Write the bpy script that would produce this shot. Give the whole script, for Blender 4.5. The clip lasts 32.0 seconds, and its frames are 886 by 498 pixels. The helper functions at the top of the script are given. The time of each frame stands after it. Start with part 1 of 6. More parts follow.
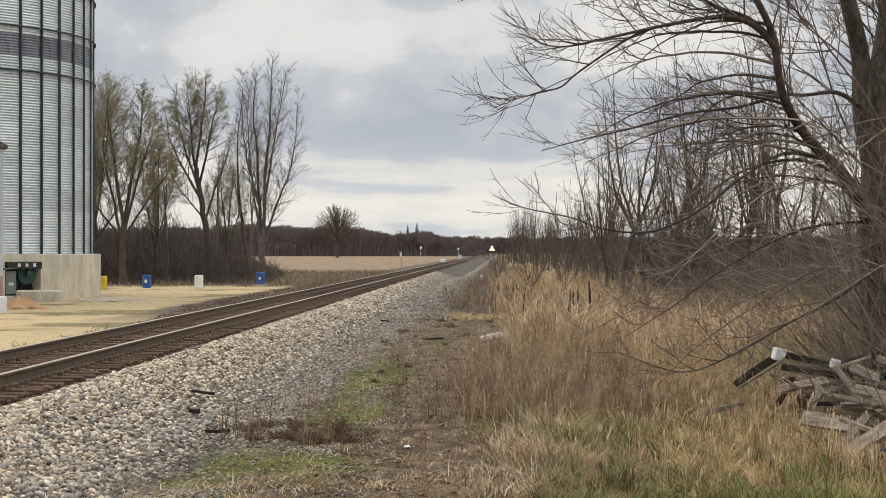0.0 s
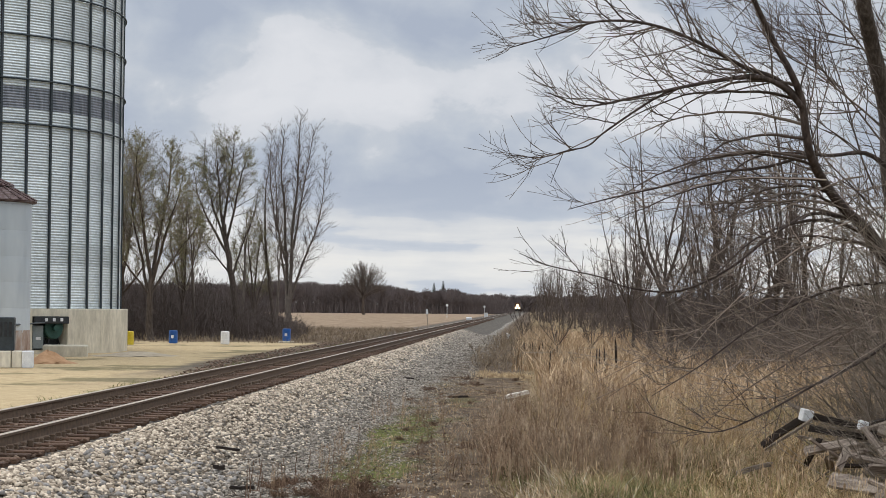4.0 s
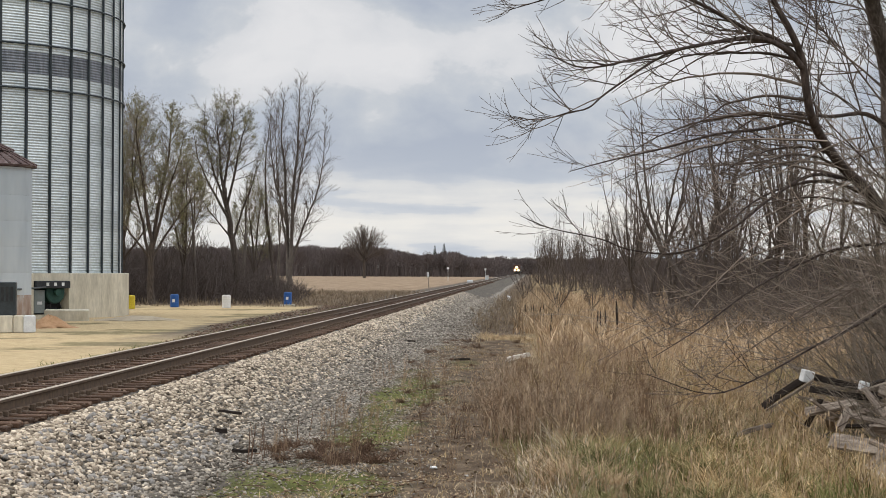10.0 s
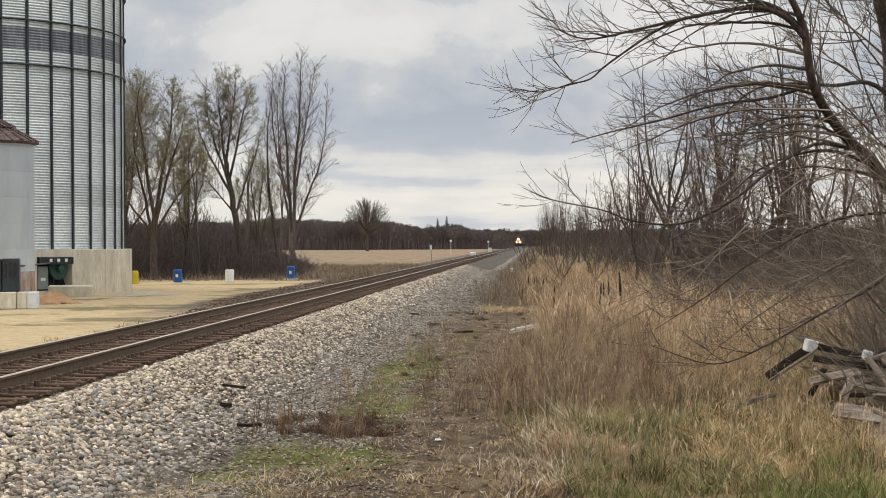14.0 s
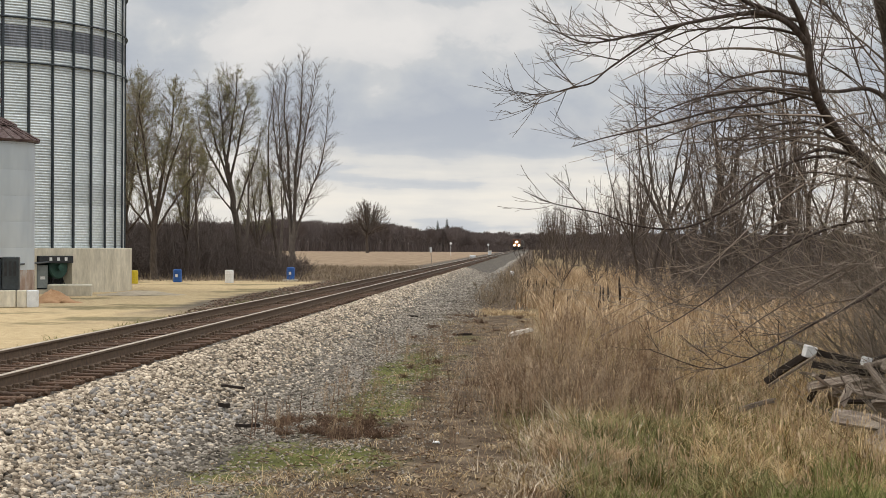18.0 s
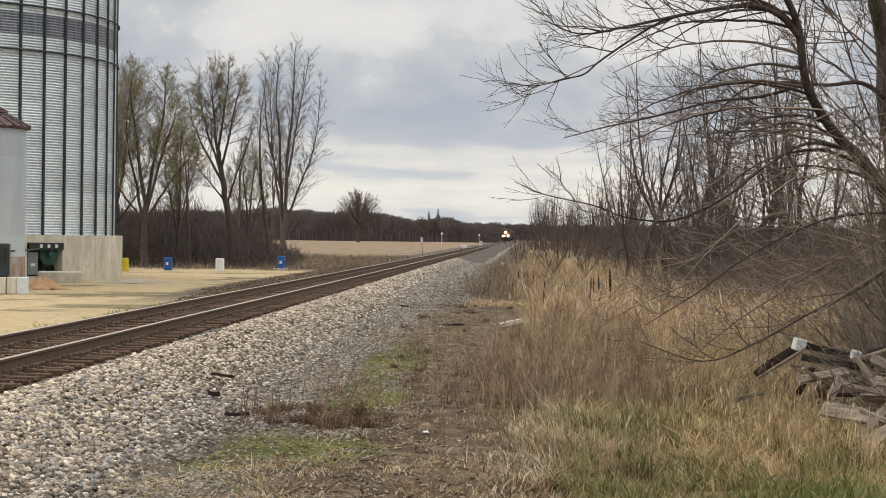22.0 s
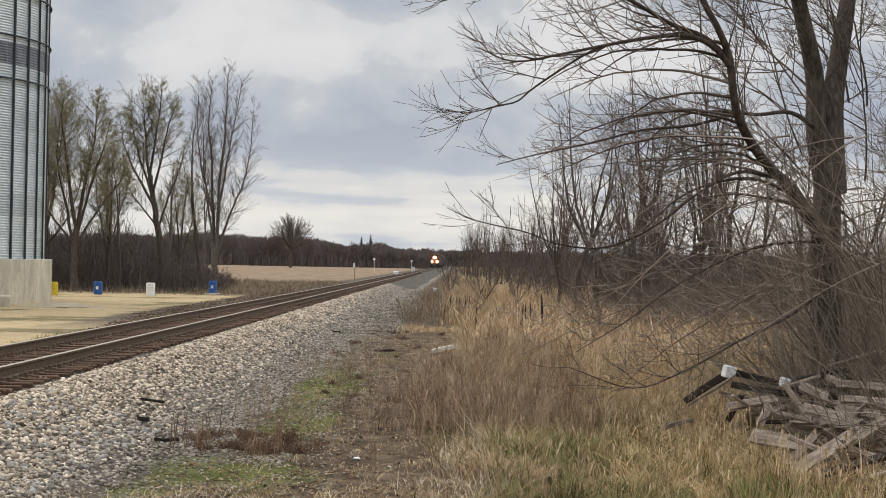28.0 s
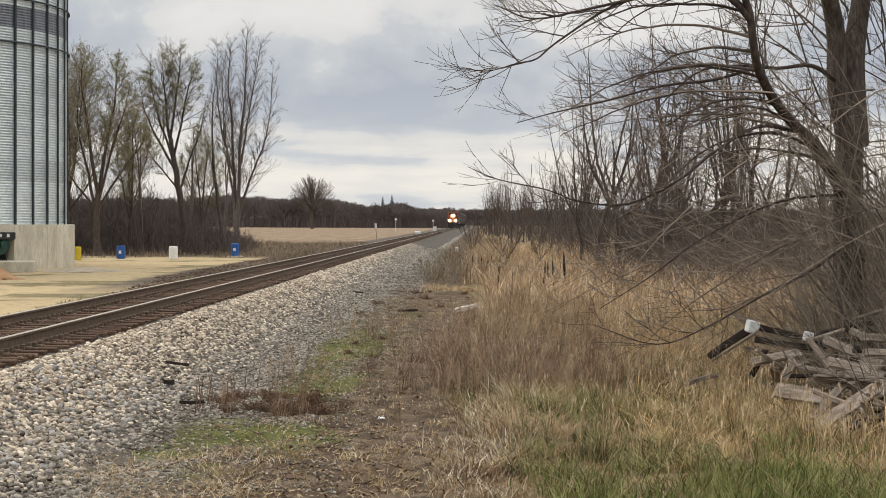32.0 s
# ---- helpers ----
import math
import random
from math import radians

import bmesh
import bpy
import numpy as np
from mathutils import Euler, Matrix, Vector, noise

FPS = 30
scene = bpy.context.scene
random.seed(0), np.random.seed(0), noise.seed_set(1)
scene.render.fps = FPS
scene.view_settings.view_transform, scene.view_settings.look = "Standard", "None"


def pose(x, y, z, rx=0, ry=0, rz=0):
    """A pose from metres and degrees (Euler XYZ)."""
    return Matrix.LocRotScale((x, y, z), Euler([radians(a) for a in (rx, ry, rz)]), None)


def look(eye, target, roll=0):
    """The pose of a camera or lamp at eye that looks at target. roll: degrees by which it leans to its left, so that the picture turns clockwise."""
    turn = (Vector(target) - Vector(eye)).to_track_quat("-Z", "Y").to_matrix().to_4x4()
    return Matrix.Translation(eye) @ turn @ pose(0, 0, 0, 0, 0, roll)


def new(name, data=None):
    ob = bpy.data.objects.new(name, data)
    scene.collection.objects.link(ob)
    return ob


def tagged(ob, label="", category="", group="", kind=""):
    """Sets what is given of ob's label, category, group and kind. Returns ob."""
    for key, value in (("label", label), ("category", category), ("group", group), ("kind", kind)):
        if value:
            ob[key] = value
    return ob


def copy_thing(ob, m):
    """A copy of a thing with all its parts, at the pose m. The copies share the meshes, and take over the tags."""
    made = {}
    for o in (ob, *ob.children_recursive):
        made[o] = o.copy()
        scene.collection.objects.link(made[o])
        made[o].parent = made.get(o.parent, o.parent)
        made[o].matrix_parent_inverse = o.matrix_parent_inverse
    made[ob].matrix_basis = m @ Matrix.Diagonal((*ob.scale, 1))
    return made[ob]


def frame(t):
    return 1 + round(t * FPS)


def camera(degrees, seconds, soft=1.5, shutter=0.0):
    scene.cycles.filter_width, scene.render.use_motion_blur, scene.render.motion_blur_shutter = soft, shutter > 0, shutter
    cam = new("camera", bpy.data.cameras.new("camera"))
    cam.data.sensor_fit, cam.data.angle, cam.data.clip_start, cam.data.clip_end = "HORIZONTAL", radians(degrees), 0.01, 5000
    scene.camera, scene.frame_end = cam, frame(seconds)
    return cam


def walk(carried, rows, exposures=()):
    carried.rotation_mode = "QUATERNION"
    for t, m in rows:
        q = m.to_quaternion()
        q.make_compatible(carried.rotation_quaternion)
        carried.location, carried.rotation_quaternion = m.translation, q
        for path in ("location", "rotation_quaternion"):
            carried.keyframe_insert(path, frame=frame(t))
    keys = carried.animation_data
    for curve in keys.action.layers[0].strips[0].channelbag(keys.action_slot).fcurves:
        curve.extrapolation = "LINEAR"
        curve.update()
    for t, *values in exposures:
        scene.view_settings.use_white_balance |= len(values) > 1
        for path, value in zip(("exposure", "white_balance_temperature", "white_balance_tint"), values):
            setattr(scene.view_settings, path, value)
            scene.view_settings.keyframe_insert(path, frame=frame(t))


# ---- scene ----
# camera: a hand-held phone at one spot beside a level crossing; it only turns
EYE = (0.0, 0.0, 2.35)
cam = camera(28.39, 32.0, soft=0.7)
PATH = [  # seconds, a far point that it looks at, roll
    (0, (-3.500, 99.939, 2.421), 0.015),
    (0.5, (-3.903, 99.923, 2.708), -0.103),
    (1, (-4.038, 99.917, 2.957), -0.114),
    (1.5, (-4.036, 99.913, 3.354), -0.142),
    (2, (-4.045, 99.904, 4.005), -0.146),
    (2.5, (-4.159, 99.886, 4.693), -0.032),
    (3, (-4.313, 99.867, 5.180), 0.116),
    (3.5, (-4.629, 99.844, 5.486), 0.314),
    (5.5, (-6.197, 99.741, 5.997), 0.440),
    (6, (-6.390, 99.731, 5.937), 0.382),
    (6.5, (-6.407, 99.741, 5.621), 0.278),
    (7, (-6.306, 99.761, 5.177), 0.248),
    (7.5, (-6.149, 99.783, 4.695), 0.233),
    (8, (-5.997, 99.800, 4.356), 0.200),
    (8.5, (-5.854, 99.812, 4.140), 0.230),
    (9, (-5.649, 99.827, 3.989), 0.246),
    (9.5, (-5.361, 99.845, 3.836), 0.277),
    (10, (-5.055, 99.864, 3.586), 0.198),
    (10.5, (-4.800, 99.880, 3.296), 0.166),
    (11, (-4.675, 99.889, 2.908), 0.058),
    (11.5, (-4.728, 99.888, 2.553), -0.071),
    (12, (-4.831, 99.883, 2.276), -0.177),
    (12.5, (-4.975, 99.876, 2.078), -0.260),
    (13, (-5.067, 99.871, 1.921), -0.348),
    (13.5, (-5.164, 99.866, 1.897), -0.339),
    (14, (-5.216, 99.863, 2.030), -0.300),
    (14.5, (-5.201, 99.865, 2.244), -0.180),
    (16.5, (-5.302, 99.859, 2.218), 0.031),
    (17, (-5.332, 99.858, 2.195), 0.103),
    (17.5, (-5.278, 99.860, 2.175), 0.203),
    (18, (-5.210, 99.864, 2.168), 0.243),
    (18.5, (-5.230, 99.863, 2.147), 0.227),
    (19, (-5.378, 99.855, 2.191), 0.202),
    (19.5, (-5.562, 99.845, 2.214), 0.160),
    (20, (-5.622, 99.842, 2.194), 0.159),
    (20.5, (-5.552, 99.845, 2.047), 0.271),
    (21, (-5.316, 99.857, 1.813), 0.452),
    (21.5, (-5.023, 99.871, 1.658), 0.597),
    (22, (-4.689, 99.887, 1.611), 0.710),
    (22.5, (-4.293, 99.906, 1.711), 0.723),
    (23, (-3.751, 99.929, 1.879), 0.713),
    (23.5, (-3.172, 99.949, 1.986), 0.655),
    (24, (-2.633, 99.965, 2.074), 0.650),
    (24.5, (-2.249, 99.974, 2.145), 0.654),
    (26.5, (-1.684, 99.986, 2.535), 0.896),
    (27, (-1.499, 99.988, 2.679), 0.974),
    (27.5, (-1.188, 99.991, 2.901), 1.049),
    (28, (-0.855, 99.993, 3.150), 1.065),
    (28.5, (-0.619, 99.994, 3.288), 1.127),
    (29, (-0.522, 99.995, 3.229), 1.134),
    (29.5, (-0.518, 99.996, 3.028), 1.131),
    (30, (-0.607, 99.998, 2.713), 1.069),
    (30.5, (-0.877, 99.996, 2.316), 0.916),
    (31, (-1.274, 99.991, 1.941), 0.726),
    (31.5, (-1.697, 99.981, 1.422), 0.449),
    (32, (-2.068, 99.967, 0.811), 0.196),
]
# the phone's white balance drifts: warm at first, cooler while it looks higher, then warm again
TONES = [(0.0, 0.08, 7000, 10), (1.5, 0.08, 6900, 10), (3.0, 0.04, 6650, 10), (6.0, -0.02, 6300, 10), (8.0, 0.0, 6450, 10), (9.0, 0.02, 6550, 10), (11.0, 0.06, 6850, 10), (13.0, 0.06, 6950, 10), (17.0, 0.06, 7050, 10), (24.0, 0.06, 7000, 10), (29.0, 0.0, 6800, 10), (32.0, 0.08, 7000, 10)]
walk(cam, [(t, look(EYE, target, roll)) for t, target, roll in PATH], TONES)

# ---------------------------------------------------------------- light
scene.view_settings.exposure = 0.0
world = bpy.data.worlds.new("overcast_sky")
scene.world = world
world.use_nodes = True


class Nodes:
    """Short hand for building a node tree."""

    def __init__(self, tree):
        self.tree = tree
        tree.nodes.clear()

    def put(self, kind, **inputs):
        node = self.tree.nodes.new(kind)
        for key, value in inputs.items():
            self.feed(node.inputs[key.replace("_", " ")], value)
        return node

    def feed(self, socket, value):
        if isinstance(value, bpy.types.NodeSocket):
            self.tree.links.new(value, socket)
        elif isinstance(value, (tuple, list)) and len(value) == 3 and socket.type == "RGBA":
            socket.default_value = (*value, 1)
        else:
            socket.default_value = value

    def math(self, op, a, b=0.0, clamp=False):
        node = self.tree.nodes.new("ShaderNodeMath")
        node.operation, node.use_clamp = op, clamp
        self.feed(node.inputs[0], a)
        self.feed(node.inputs[1], b)
        return node.outputs[0]

    def step(self, value, lo, hi):
        node = self.tree.nodes.new("ShaderNodeMapRange")
        node.interpolation_type = "SMOOTHSTEP"
        for i, v in enumerate((value, lo, hi)):
            self.feed(node.inputs[i], v)
        return node.outputs[0]

    def noise(self, vector, scale, detail=4.0, rough=0.55, distort=0.0):
        node = self.tree.nodes.new("ShaderNodeTexNoise")
        self.feed(node.inputs["Vector"], vector)
        node.inputs["Scale"].default_value, node.inputs["Detail"].default_value = scale, detail
        node.inputs["Roughness"].default_value, node.inputs["Distortion"].default_value = rough, distort
        return node.outputs["Fac"]

    def cells(self, vector, scale, output="Distance"):
        node = self.tree.nodes.new("ShaderNodeTexVoronoi")
        self.feed(node.inputs["Vector"], vector)
        node.inputs["Scale"].default_value = scale
        return node.outputs[output]

    def mix(self, fac, a, b, blend="MIX"):
        node = self.tree.nodes.new("ShaderNodeMix")
        node.data_type, node.blend_type = "RGBA", blend
        self.feed(node.inputs[0], fac)
        self.feed(node.inputs[6], a)
        self.feed(node.inputs[7], b)
        return node.outputs[2]

    def ramp(self, fac, *stops):
        node = self.tree.nodes.new("ShaderNodeValToRGB")
        while len(node.color_ramp.elements) < len(stops):
            node.color_ramp.elements.new(1.0)
        for element, (at, colour) in zip(node.color_ramp.elements, stops):
            element.position, element.color = at, (*colour, 1)
        self.feed(node.inputs[0], fac)
        return node.outputs[0]

    def scaled(self, vector, x, y, z):
        node = self.tree.nodes.new("ShaderNodeMapping")
        self.feed(node.inputs["Vector"], vector)
        node.inputs["Scale"].default_value = (x, y, z)
        return node.outputs[0]


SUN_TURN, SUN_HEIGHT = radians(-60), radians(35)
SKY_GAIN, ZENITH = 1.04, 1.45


def build_sky():
    n = Nodes(world.node_tree)
    where = n.put("ShaderNodeTexCoord").outputs["Generated"]
    part_xyz = n.put("ShaderNodeSeparateXYZ", Vector=where)
    up = part_xyz.outputs[2]
    sky = n.put("ShaderNodeTexSky")
    sky.sky_type, sky.sun_disc = "NISHITA", False
    sky.sun_elevation, sky.sun_rotation = SUN_HEIGHT, SUN_TURN
    blue = n.mix(1.0, sky.outputs[0], (0.1, 0.1, 0.1), "MULTIPLY")
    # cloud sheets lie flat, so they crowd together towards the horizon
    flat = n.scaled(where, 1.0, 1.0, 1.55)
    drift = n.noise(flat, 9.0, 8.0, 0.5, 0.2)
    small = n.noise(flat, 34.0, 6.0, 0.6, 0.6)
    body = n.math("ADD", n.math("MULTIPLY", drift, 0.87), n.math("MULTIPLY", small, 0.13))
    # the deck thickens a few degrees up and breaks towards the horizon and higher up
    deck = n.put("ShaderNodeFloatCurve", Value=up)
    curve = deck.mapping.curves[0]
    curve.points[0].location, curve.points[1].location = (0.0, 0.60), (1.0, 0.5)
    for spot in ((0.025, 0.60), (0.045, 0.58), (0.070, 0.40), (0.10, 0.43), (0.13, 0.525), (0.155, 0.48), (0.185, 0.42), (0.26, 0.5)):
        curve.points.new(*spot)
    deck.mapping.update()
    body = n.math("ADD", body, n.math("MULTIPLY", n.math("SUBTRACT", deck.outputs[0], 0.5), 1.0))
    grey = n.ramp(body, (0.37, (0.391, 0.443, 0.538)), (0.455, (0.463, 0.512, 0.588)), (0.505, (0.532, 0.571, 0.627)), (0.53, (0.620, 0.645, 0.689)), (0.63, (0.693, 0.709, 0.744)))
    veil = n.noise(n.scaled(where, 1.0, 1.0, 7.0), 9.0, 5.0, 0.5, 0.2)
    streaks = n.math("ADD", n.math("MULTIPLY", body, 0.45), n.math("MULTIPLY", n.math("ADD", veil, 0.06), 0.55))
    low = n.ramp(streaks, (0.43, (0.469, 0.522, 0.603)), (0.505, (0.562, 0.601, 0.658)), (0.53, (0.664, 0.680, 0.698)), (0.60, (0.752, 0.754, 0.744)), (0.66, (0.800, 0.788, 0.758)))
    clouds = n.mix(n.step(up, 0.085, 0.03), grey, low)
    gap = n.step(n.noise(flat, 3.1, 3.0, 0.5), 0.27, 0.22)
    colour = n.mix(gap, clouds, blue)
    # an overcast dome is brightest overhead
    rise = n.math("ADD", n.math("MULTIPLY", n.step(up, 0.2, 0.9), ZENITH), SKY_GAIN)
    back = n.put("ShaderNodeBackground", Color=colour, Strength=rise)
    out = n.put("ShaderNodeOutputWorld")
    n.tree.links.new(back.outputs[0], out.inputs[0])


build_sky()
sun = new("sun", bpy.data.lights.new("sun", "SUN"))
sun.data.energy, sun.data.angle, sun.data.color = 1.25, radians(30), (1.0, 0.95, 0.88)
sun_way = Vector((math.sin(SUN_TURN) * math.cos(SUN_HEIGHT), math.cos(SUN_TURN) * math.cos(SUN_HEIGHT), math.sin(SUN_HEIGHT)))
sun.matrix_basis = look(sun_way * 60, (0, 0, 0))


# ---------------------------------------------------------------- materials
def material(name, stops, scale=6.0, rough=0.8, metal=0.0, bump=0.3, fine=40.0, stretch=(1, 1, 1), vary=0.25, world_space=False, spec=0.3):
    """A grained surface: colours by coarse noise, darkened and lightened by fine noise, with relief, and each object a little different."""
    m = bpy.data.materials.new(name)
    m.use_nodes = True
    n = Nodes(m.node_tree)
    at = n.put("ShaderNodeNewGeometry").outputs["Position"] if world_space else n.put("ShaderNodeTexCoord").outputs["Object"]
    at = n.scaled(at, *stretch)
    coarse = n.noise(at, scale, 5.0, 0.6)
    grain = n.noise(at, scale * fine / 6.0, 3.0, 0.6)
    k = len(stops)
    colour = n.ramp(coarse, *[(0.28 + 0.44 * i / max(1, k - 1), c) for i, c in enumerate(stops)])
    colour = n.mix(0.55, colour, n.ramp(grain, (0.25, (0.5, 0.5, 0.5)), (0.75, (1.0, 1.0, 1.0))), "MULTIPLY")
    chance = n.put("ShaderNodeObjectInfo").outputs["Random"]
    gain = n.math("ADD", n.math("MULTIPLY", chance, vary), 1.12 - vary / 2)
    hsv = n.put("ShaderNodeHueSaturation", Color=colour, Value=gain)
    shade = n.put("ShaderNodeBsdfPrincipled", Base_Color=hsv.outputs[0], Metallic=metal)
    shade.inputs["Specular IOR Level"].default_value = spec
    n.feed(shade.inputs["Roughness"], n.math("ADD", n.math("MULTIPLY", n.math("SUBTRACT", coarse, 0.5), 0.35), rough, True))
    if bump:
        relief = n.put("ShaderNodeBump", Strength=bump, Distance=0.02, Height=n.math("ADD", grain, n.math("MULTIPLY", coarse, 0.5)))
        n.tree.links.new(relief.outputs[0], shade.inputs["Normal"])
    out = n.put("ShaderNodeOutputMaterial")
    n.tree.links.new(shade.outputs[0], out.inputs[0])
    return m


def blade_material(name, root, tip, odd, spread=0.5, clump=0.0):
    """Stems and blades: each one its own tone, by its island; with clump, whole tufts differ too."""
    m = bpy.data.materials.new(name)
    m.use_nodes = True
    n = Nodes(m.node_tree)
    geo = n.put("ShaderNodeNewGeometry")
    chance = geo.outputs["Random Per Island"]
    if clump:
        tuft = n.noise(n.scaled(geo.outputs["Position"], 1.0, 0.6, 0.45), clump, 3.0, 0.6)
        chance = n.math("ADD", n.math("MULTIPLY", chance, 0.34), n.math("MULTIPLY", n.step(tuft, 0.32, 0.68), 0.66))
        chance = n.step(chance, 0.10, 0.90)
    patch = n.noise(geo.outputs["Position"], 0.35, 3.0)
    colour = n.ramp(chance, (0.0, root), (0.55, tip), (1.0, odd))
    colour = n.mix(n.math("MULTIPLY", n.step(patch, 0.35, 0.65), spread), colour, n.ramp(chance, (0.0, tip), (1.0, odd)))
    shade = n.put("ShaderNodeBsdfPrincipled", Base_Color=colour, Roughness=0.85)
    shade.inputs["Specular IOR Level"].default_value = 0.15
    out = n.put("ShaderNodeOutputMaterial")
    n.tree.links.new(shade.outputs[0], out.inputs[0])
    return m


def glow(name, colour, strength):
    m = bpy.data.materials.new(name)
    m.use_nodes = True
    n = Nodes(m.node_tree)
    shine = n.put("ShaderNodeEmission", Color=colour, Strength=strength)
    out = n.put("ShaderNodeOutputMaterial")
    n.tree.links.new(shine.outputs[0], out.inputs[0])
    return m


MOSS_PATCHES = ((-2.4, 32.8, 0.55, 5.5), (-2.32, 24.6, 0.55, 2.2), (-2.85, 19.3, 0.85, 1.1), (-2.05, 18.8, 0.6, 1.2), (-3.3, 17.7, 0.55, 0.5))


def ground_material():
    """Soil, moss, straw, gravel and the pale yard, each in its own stretch of the plan, with ragged borders."""
    m = bpy.data.materials.new("ground_cover")
    m.use_nodes = True
    n = Nodes(m.node_tree)
    at = n.put("ShaderNodeNewGeometry").outputs["Position"]
    xyz = n.put("ShaderNodeSeparateXYZ", Vector=at)
    wob = n.math("SUBTRACT", n.noise(at, 0.9, 5.0, 0.65), 0.5)
    slow = n.math("SUBTRACT", n.noise(at, 0.08, 3.0, 0.6), 0.5)
    x = n.math("ADD", xyz.outputs[0], n.math("MULTIPLY", wob, 2.4))
    y = n.math("ADD", xyz.outputs[1], n.math("ADD", n.math("MULTIPLY", wob, 4.0), n.math("MULTIPLY", slow, 18.0)))
    mid = n.noise(at, 2.2, 6.0, 0.7)
    fine = n.noise(at, 28.0, 4.0, 0.7)
    pebbles = n.cells(at, 22.0, "Color")
    pebble = n.put("ShaderNodeSeparateXYZ", Vector=pebbles).outputs[0]
    straw = n.ramp(mid, (0.3, (0.11, 0.075, 0.04)), (0.5, (0.25, 0.18, 0.095)), (0.7, (0.36, 0.27, 0.15)))
    soil = n.ramp(mid, (0.3, (0.045, 0.031, 0.021)), (0.5, (0.115, 0.082, 0.055)), (0.72, (0.26, 0.20, 0.138)))
    moss = n.ramp(mid, (0.3, (0.05, 0.056, 0.017)), (0.52, (0.118, 0.128, 0.035)), (0.75, (0.22, 0.21, 0.075)))
    grit = n.ramp(n.math("ADD", n.math("MULTIPLY", pebble, 0.6), n.math("MULTIPLY", fine, 0.4)), (0.2, (0.09, 0.079, 0.066)), (0.5, (0.24, 0.217, 0.185)), (0.85, (0.45, 0.41, 0.35)))
    yard = n.ramp(n.math("ADD", n.math("MULTIPLY", mid, 0.6), n.math("MULTIPLY", fine, 0.4)), (0.3, (0.38, 0.275, 0.15)), (0.55, (0.59, 0.46, 0.272)), (0.75, (0.73, 0.595, 0.385)))
    stubble = n.ramp(n.noise(n.scaled(at, 0.6, 0.08, 1), 1.0, 4.0), (0.3, (0.235, 0.165, 0.108)), (0.7, (0.365, 0.272, 0.183)))
    turf = n.ramp(mid, (0.3, (0.06, 0.08, 0.02)), (0.7, (0.19, 0.20, 0.06)))
    # right of the line: straw; then a bare wheel track; a mossy strip; grey grit along the ballast
    colour = n.mix(n.step(x, 0.3, -0.6), straw, soil)
    damp = n.math("MULTIPLY", n.step(n.noise(at, 0.5, 4.0, 0.65), 0.50, 0.64), n.math("MULTIPLY", n.step(x, -1.2, -1.8), n.step(y, 62.0, 40.0)))
    colour = n.mix(n.math("MULTIPLY", damp, 0.6), colour, moss)
    colour = n.mix(n.step(x, -2.7, -3.4), colour, grit)
    for cx, cy, rx, ry in MOSS_PATCHES:
        dx = n.math("DIVIDE", n.math("SUBTRACT", n.math("ADD", xyz.outputs[0], n.math("MULTIPLY", wob, 1.1)), cx), rx)
        dy = n.math("DIVIDE", n.math("SUBTRACT", n.math("ADD", xyz.outputs[1], n.math("MULTIPLY", wob, 3.0)), cy), ry)
        near = n.math("ADD", n.math("MULTIPLY", dx, dx), n.math("MULTIPLY", dy, dy))
        colour = n.mix(n.math("MULTIPLY", n.step(near, 1.5, 0.5), 0.9), colour, moss)
    # left of the line
    left = n.step(x, -9.8, -10.6)
    weedy = n.ramp(mid, (0.3, (0.07, 0.05, 0.034)), (0.5, (0.16, 0.115, 0.078)), (0.7, (0.29, 0.225, 0.155)))
    side = n.mix(n.math("MULTIPLY", n.step(n.noise(at, 0.12, 3.0), 0.45, 0.6), n.step(y, 112.0, 100.0)), weedy, turf)
    in_yard = n.math("MULTIPLY", n.math("MULTIPLY", n.step(x, -11.2, -12.0), n.step(y, 117.0, 111.0)), n.step(y, 4.0, 9.0))
    stripe = n.step(n.noise(n.scaled(at, 0.11, 0.15, 1), 1.0, 6.0, 0.7), 0.52, 0.60)
    side = n.mix(in_yard, side, n.mix(n.math("MULTIPLY", stripe, 0.85), yard, n.ramp(mid, (0.3, (0.12, 0.105, 0.05)), (0.7, (0.30, 0.255, 0.14)))))
    cinders = n.math("MULTIPLY", n.step(x, -14.4, -13.2), n.step(y, 44.0, 72.0))
    side = n.mix(n.math("MULTIPLY", cinders, 0.9), side, n.ramp(mid, (0.3, (0.06, 0.05, 0.042)), (0.7, (0.19, 0.162, 0.135))))
    far = n.math("MULTIPLY", n.step(y, 185.0, 215.0), n.step(x, -13.0, -15.0))
    side = n.mix(far, side, stubble)
    colour = n.mix(left, colour, side)
    near = n.math("MULTIPLY", n.step(y, 15.5, 13.0), n.step(x, -0.5, 0.5))
    colour = n.mix(near, colour, turf)
    colour = n.mix(0.5, colour, n.ramp(fine, (0.25, (0.45, 0.45, 0.45)), (0.75, (1.0, 1.0, 1.0))), "MULTIPLY")
    relief = n.put("ShaderNodeBump", Strength=0.6, Distance=0.04, Height=n.math("ADD", fine, mid))
    shade = n.put("ShaderNodeBsdfPrincipled", Base_Color=colour, Roughness=0.95, Normal=relief.outputs[0])
    shade.inputs["Specular IOR Level"].default_value = 0.1
    out = n.put("ShaderNodeOutputMaterial")
    n.tree.links.new(shade.outputs[0], out.inputs[0])
    return m


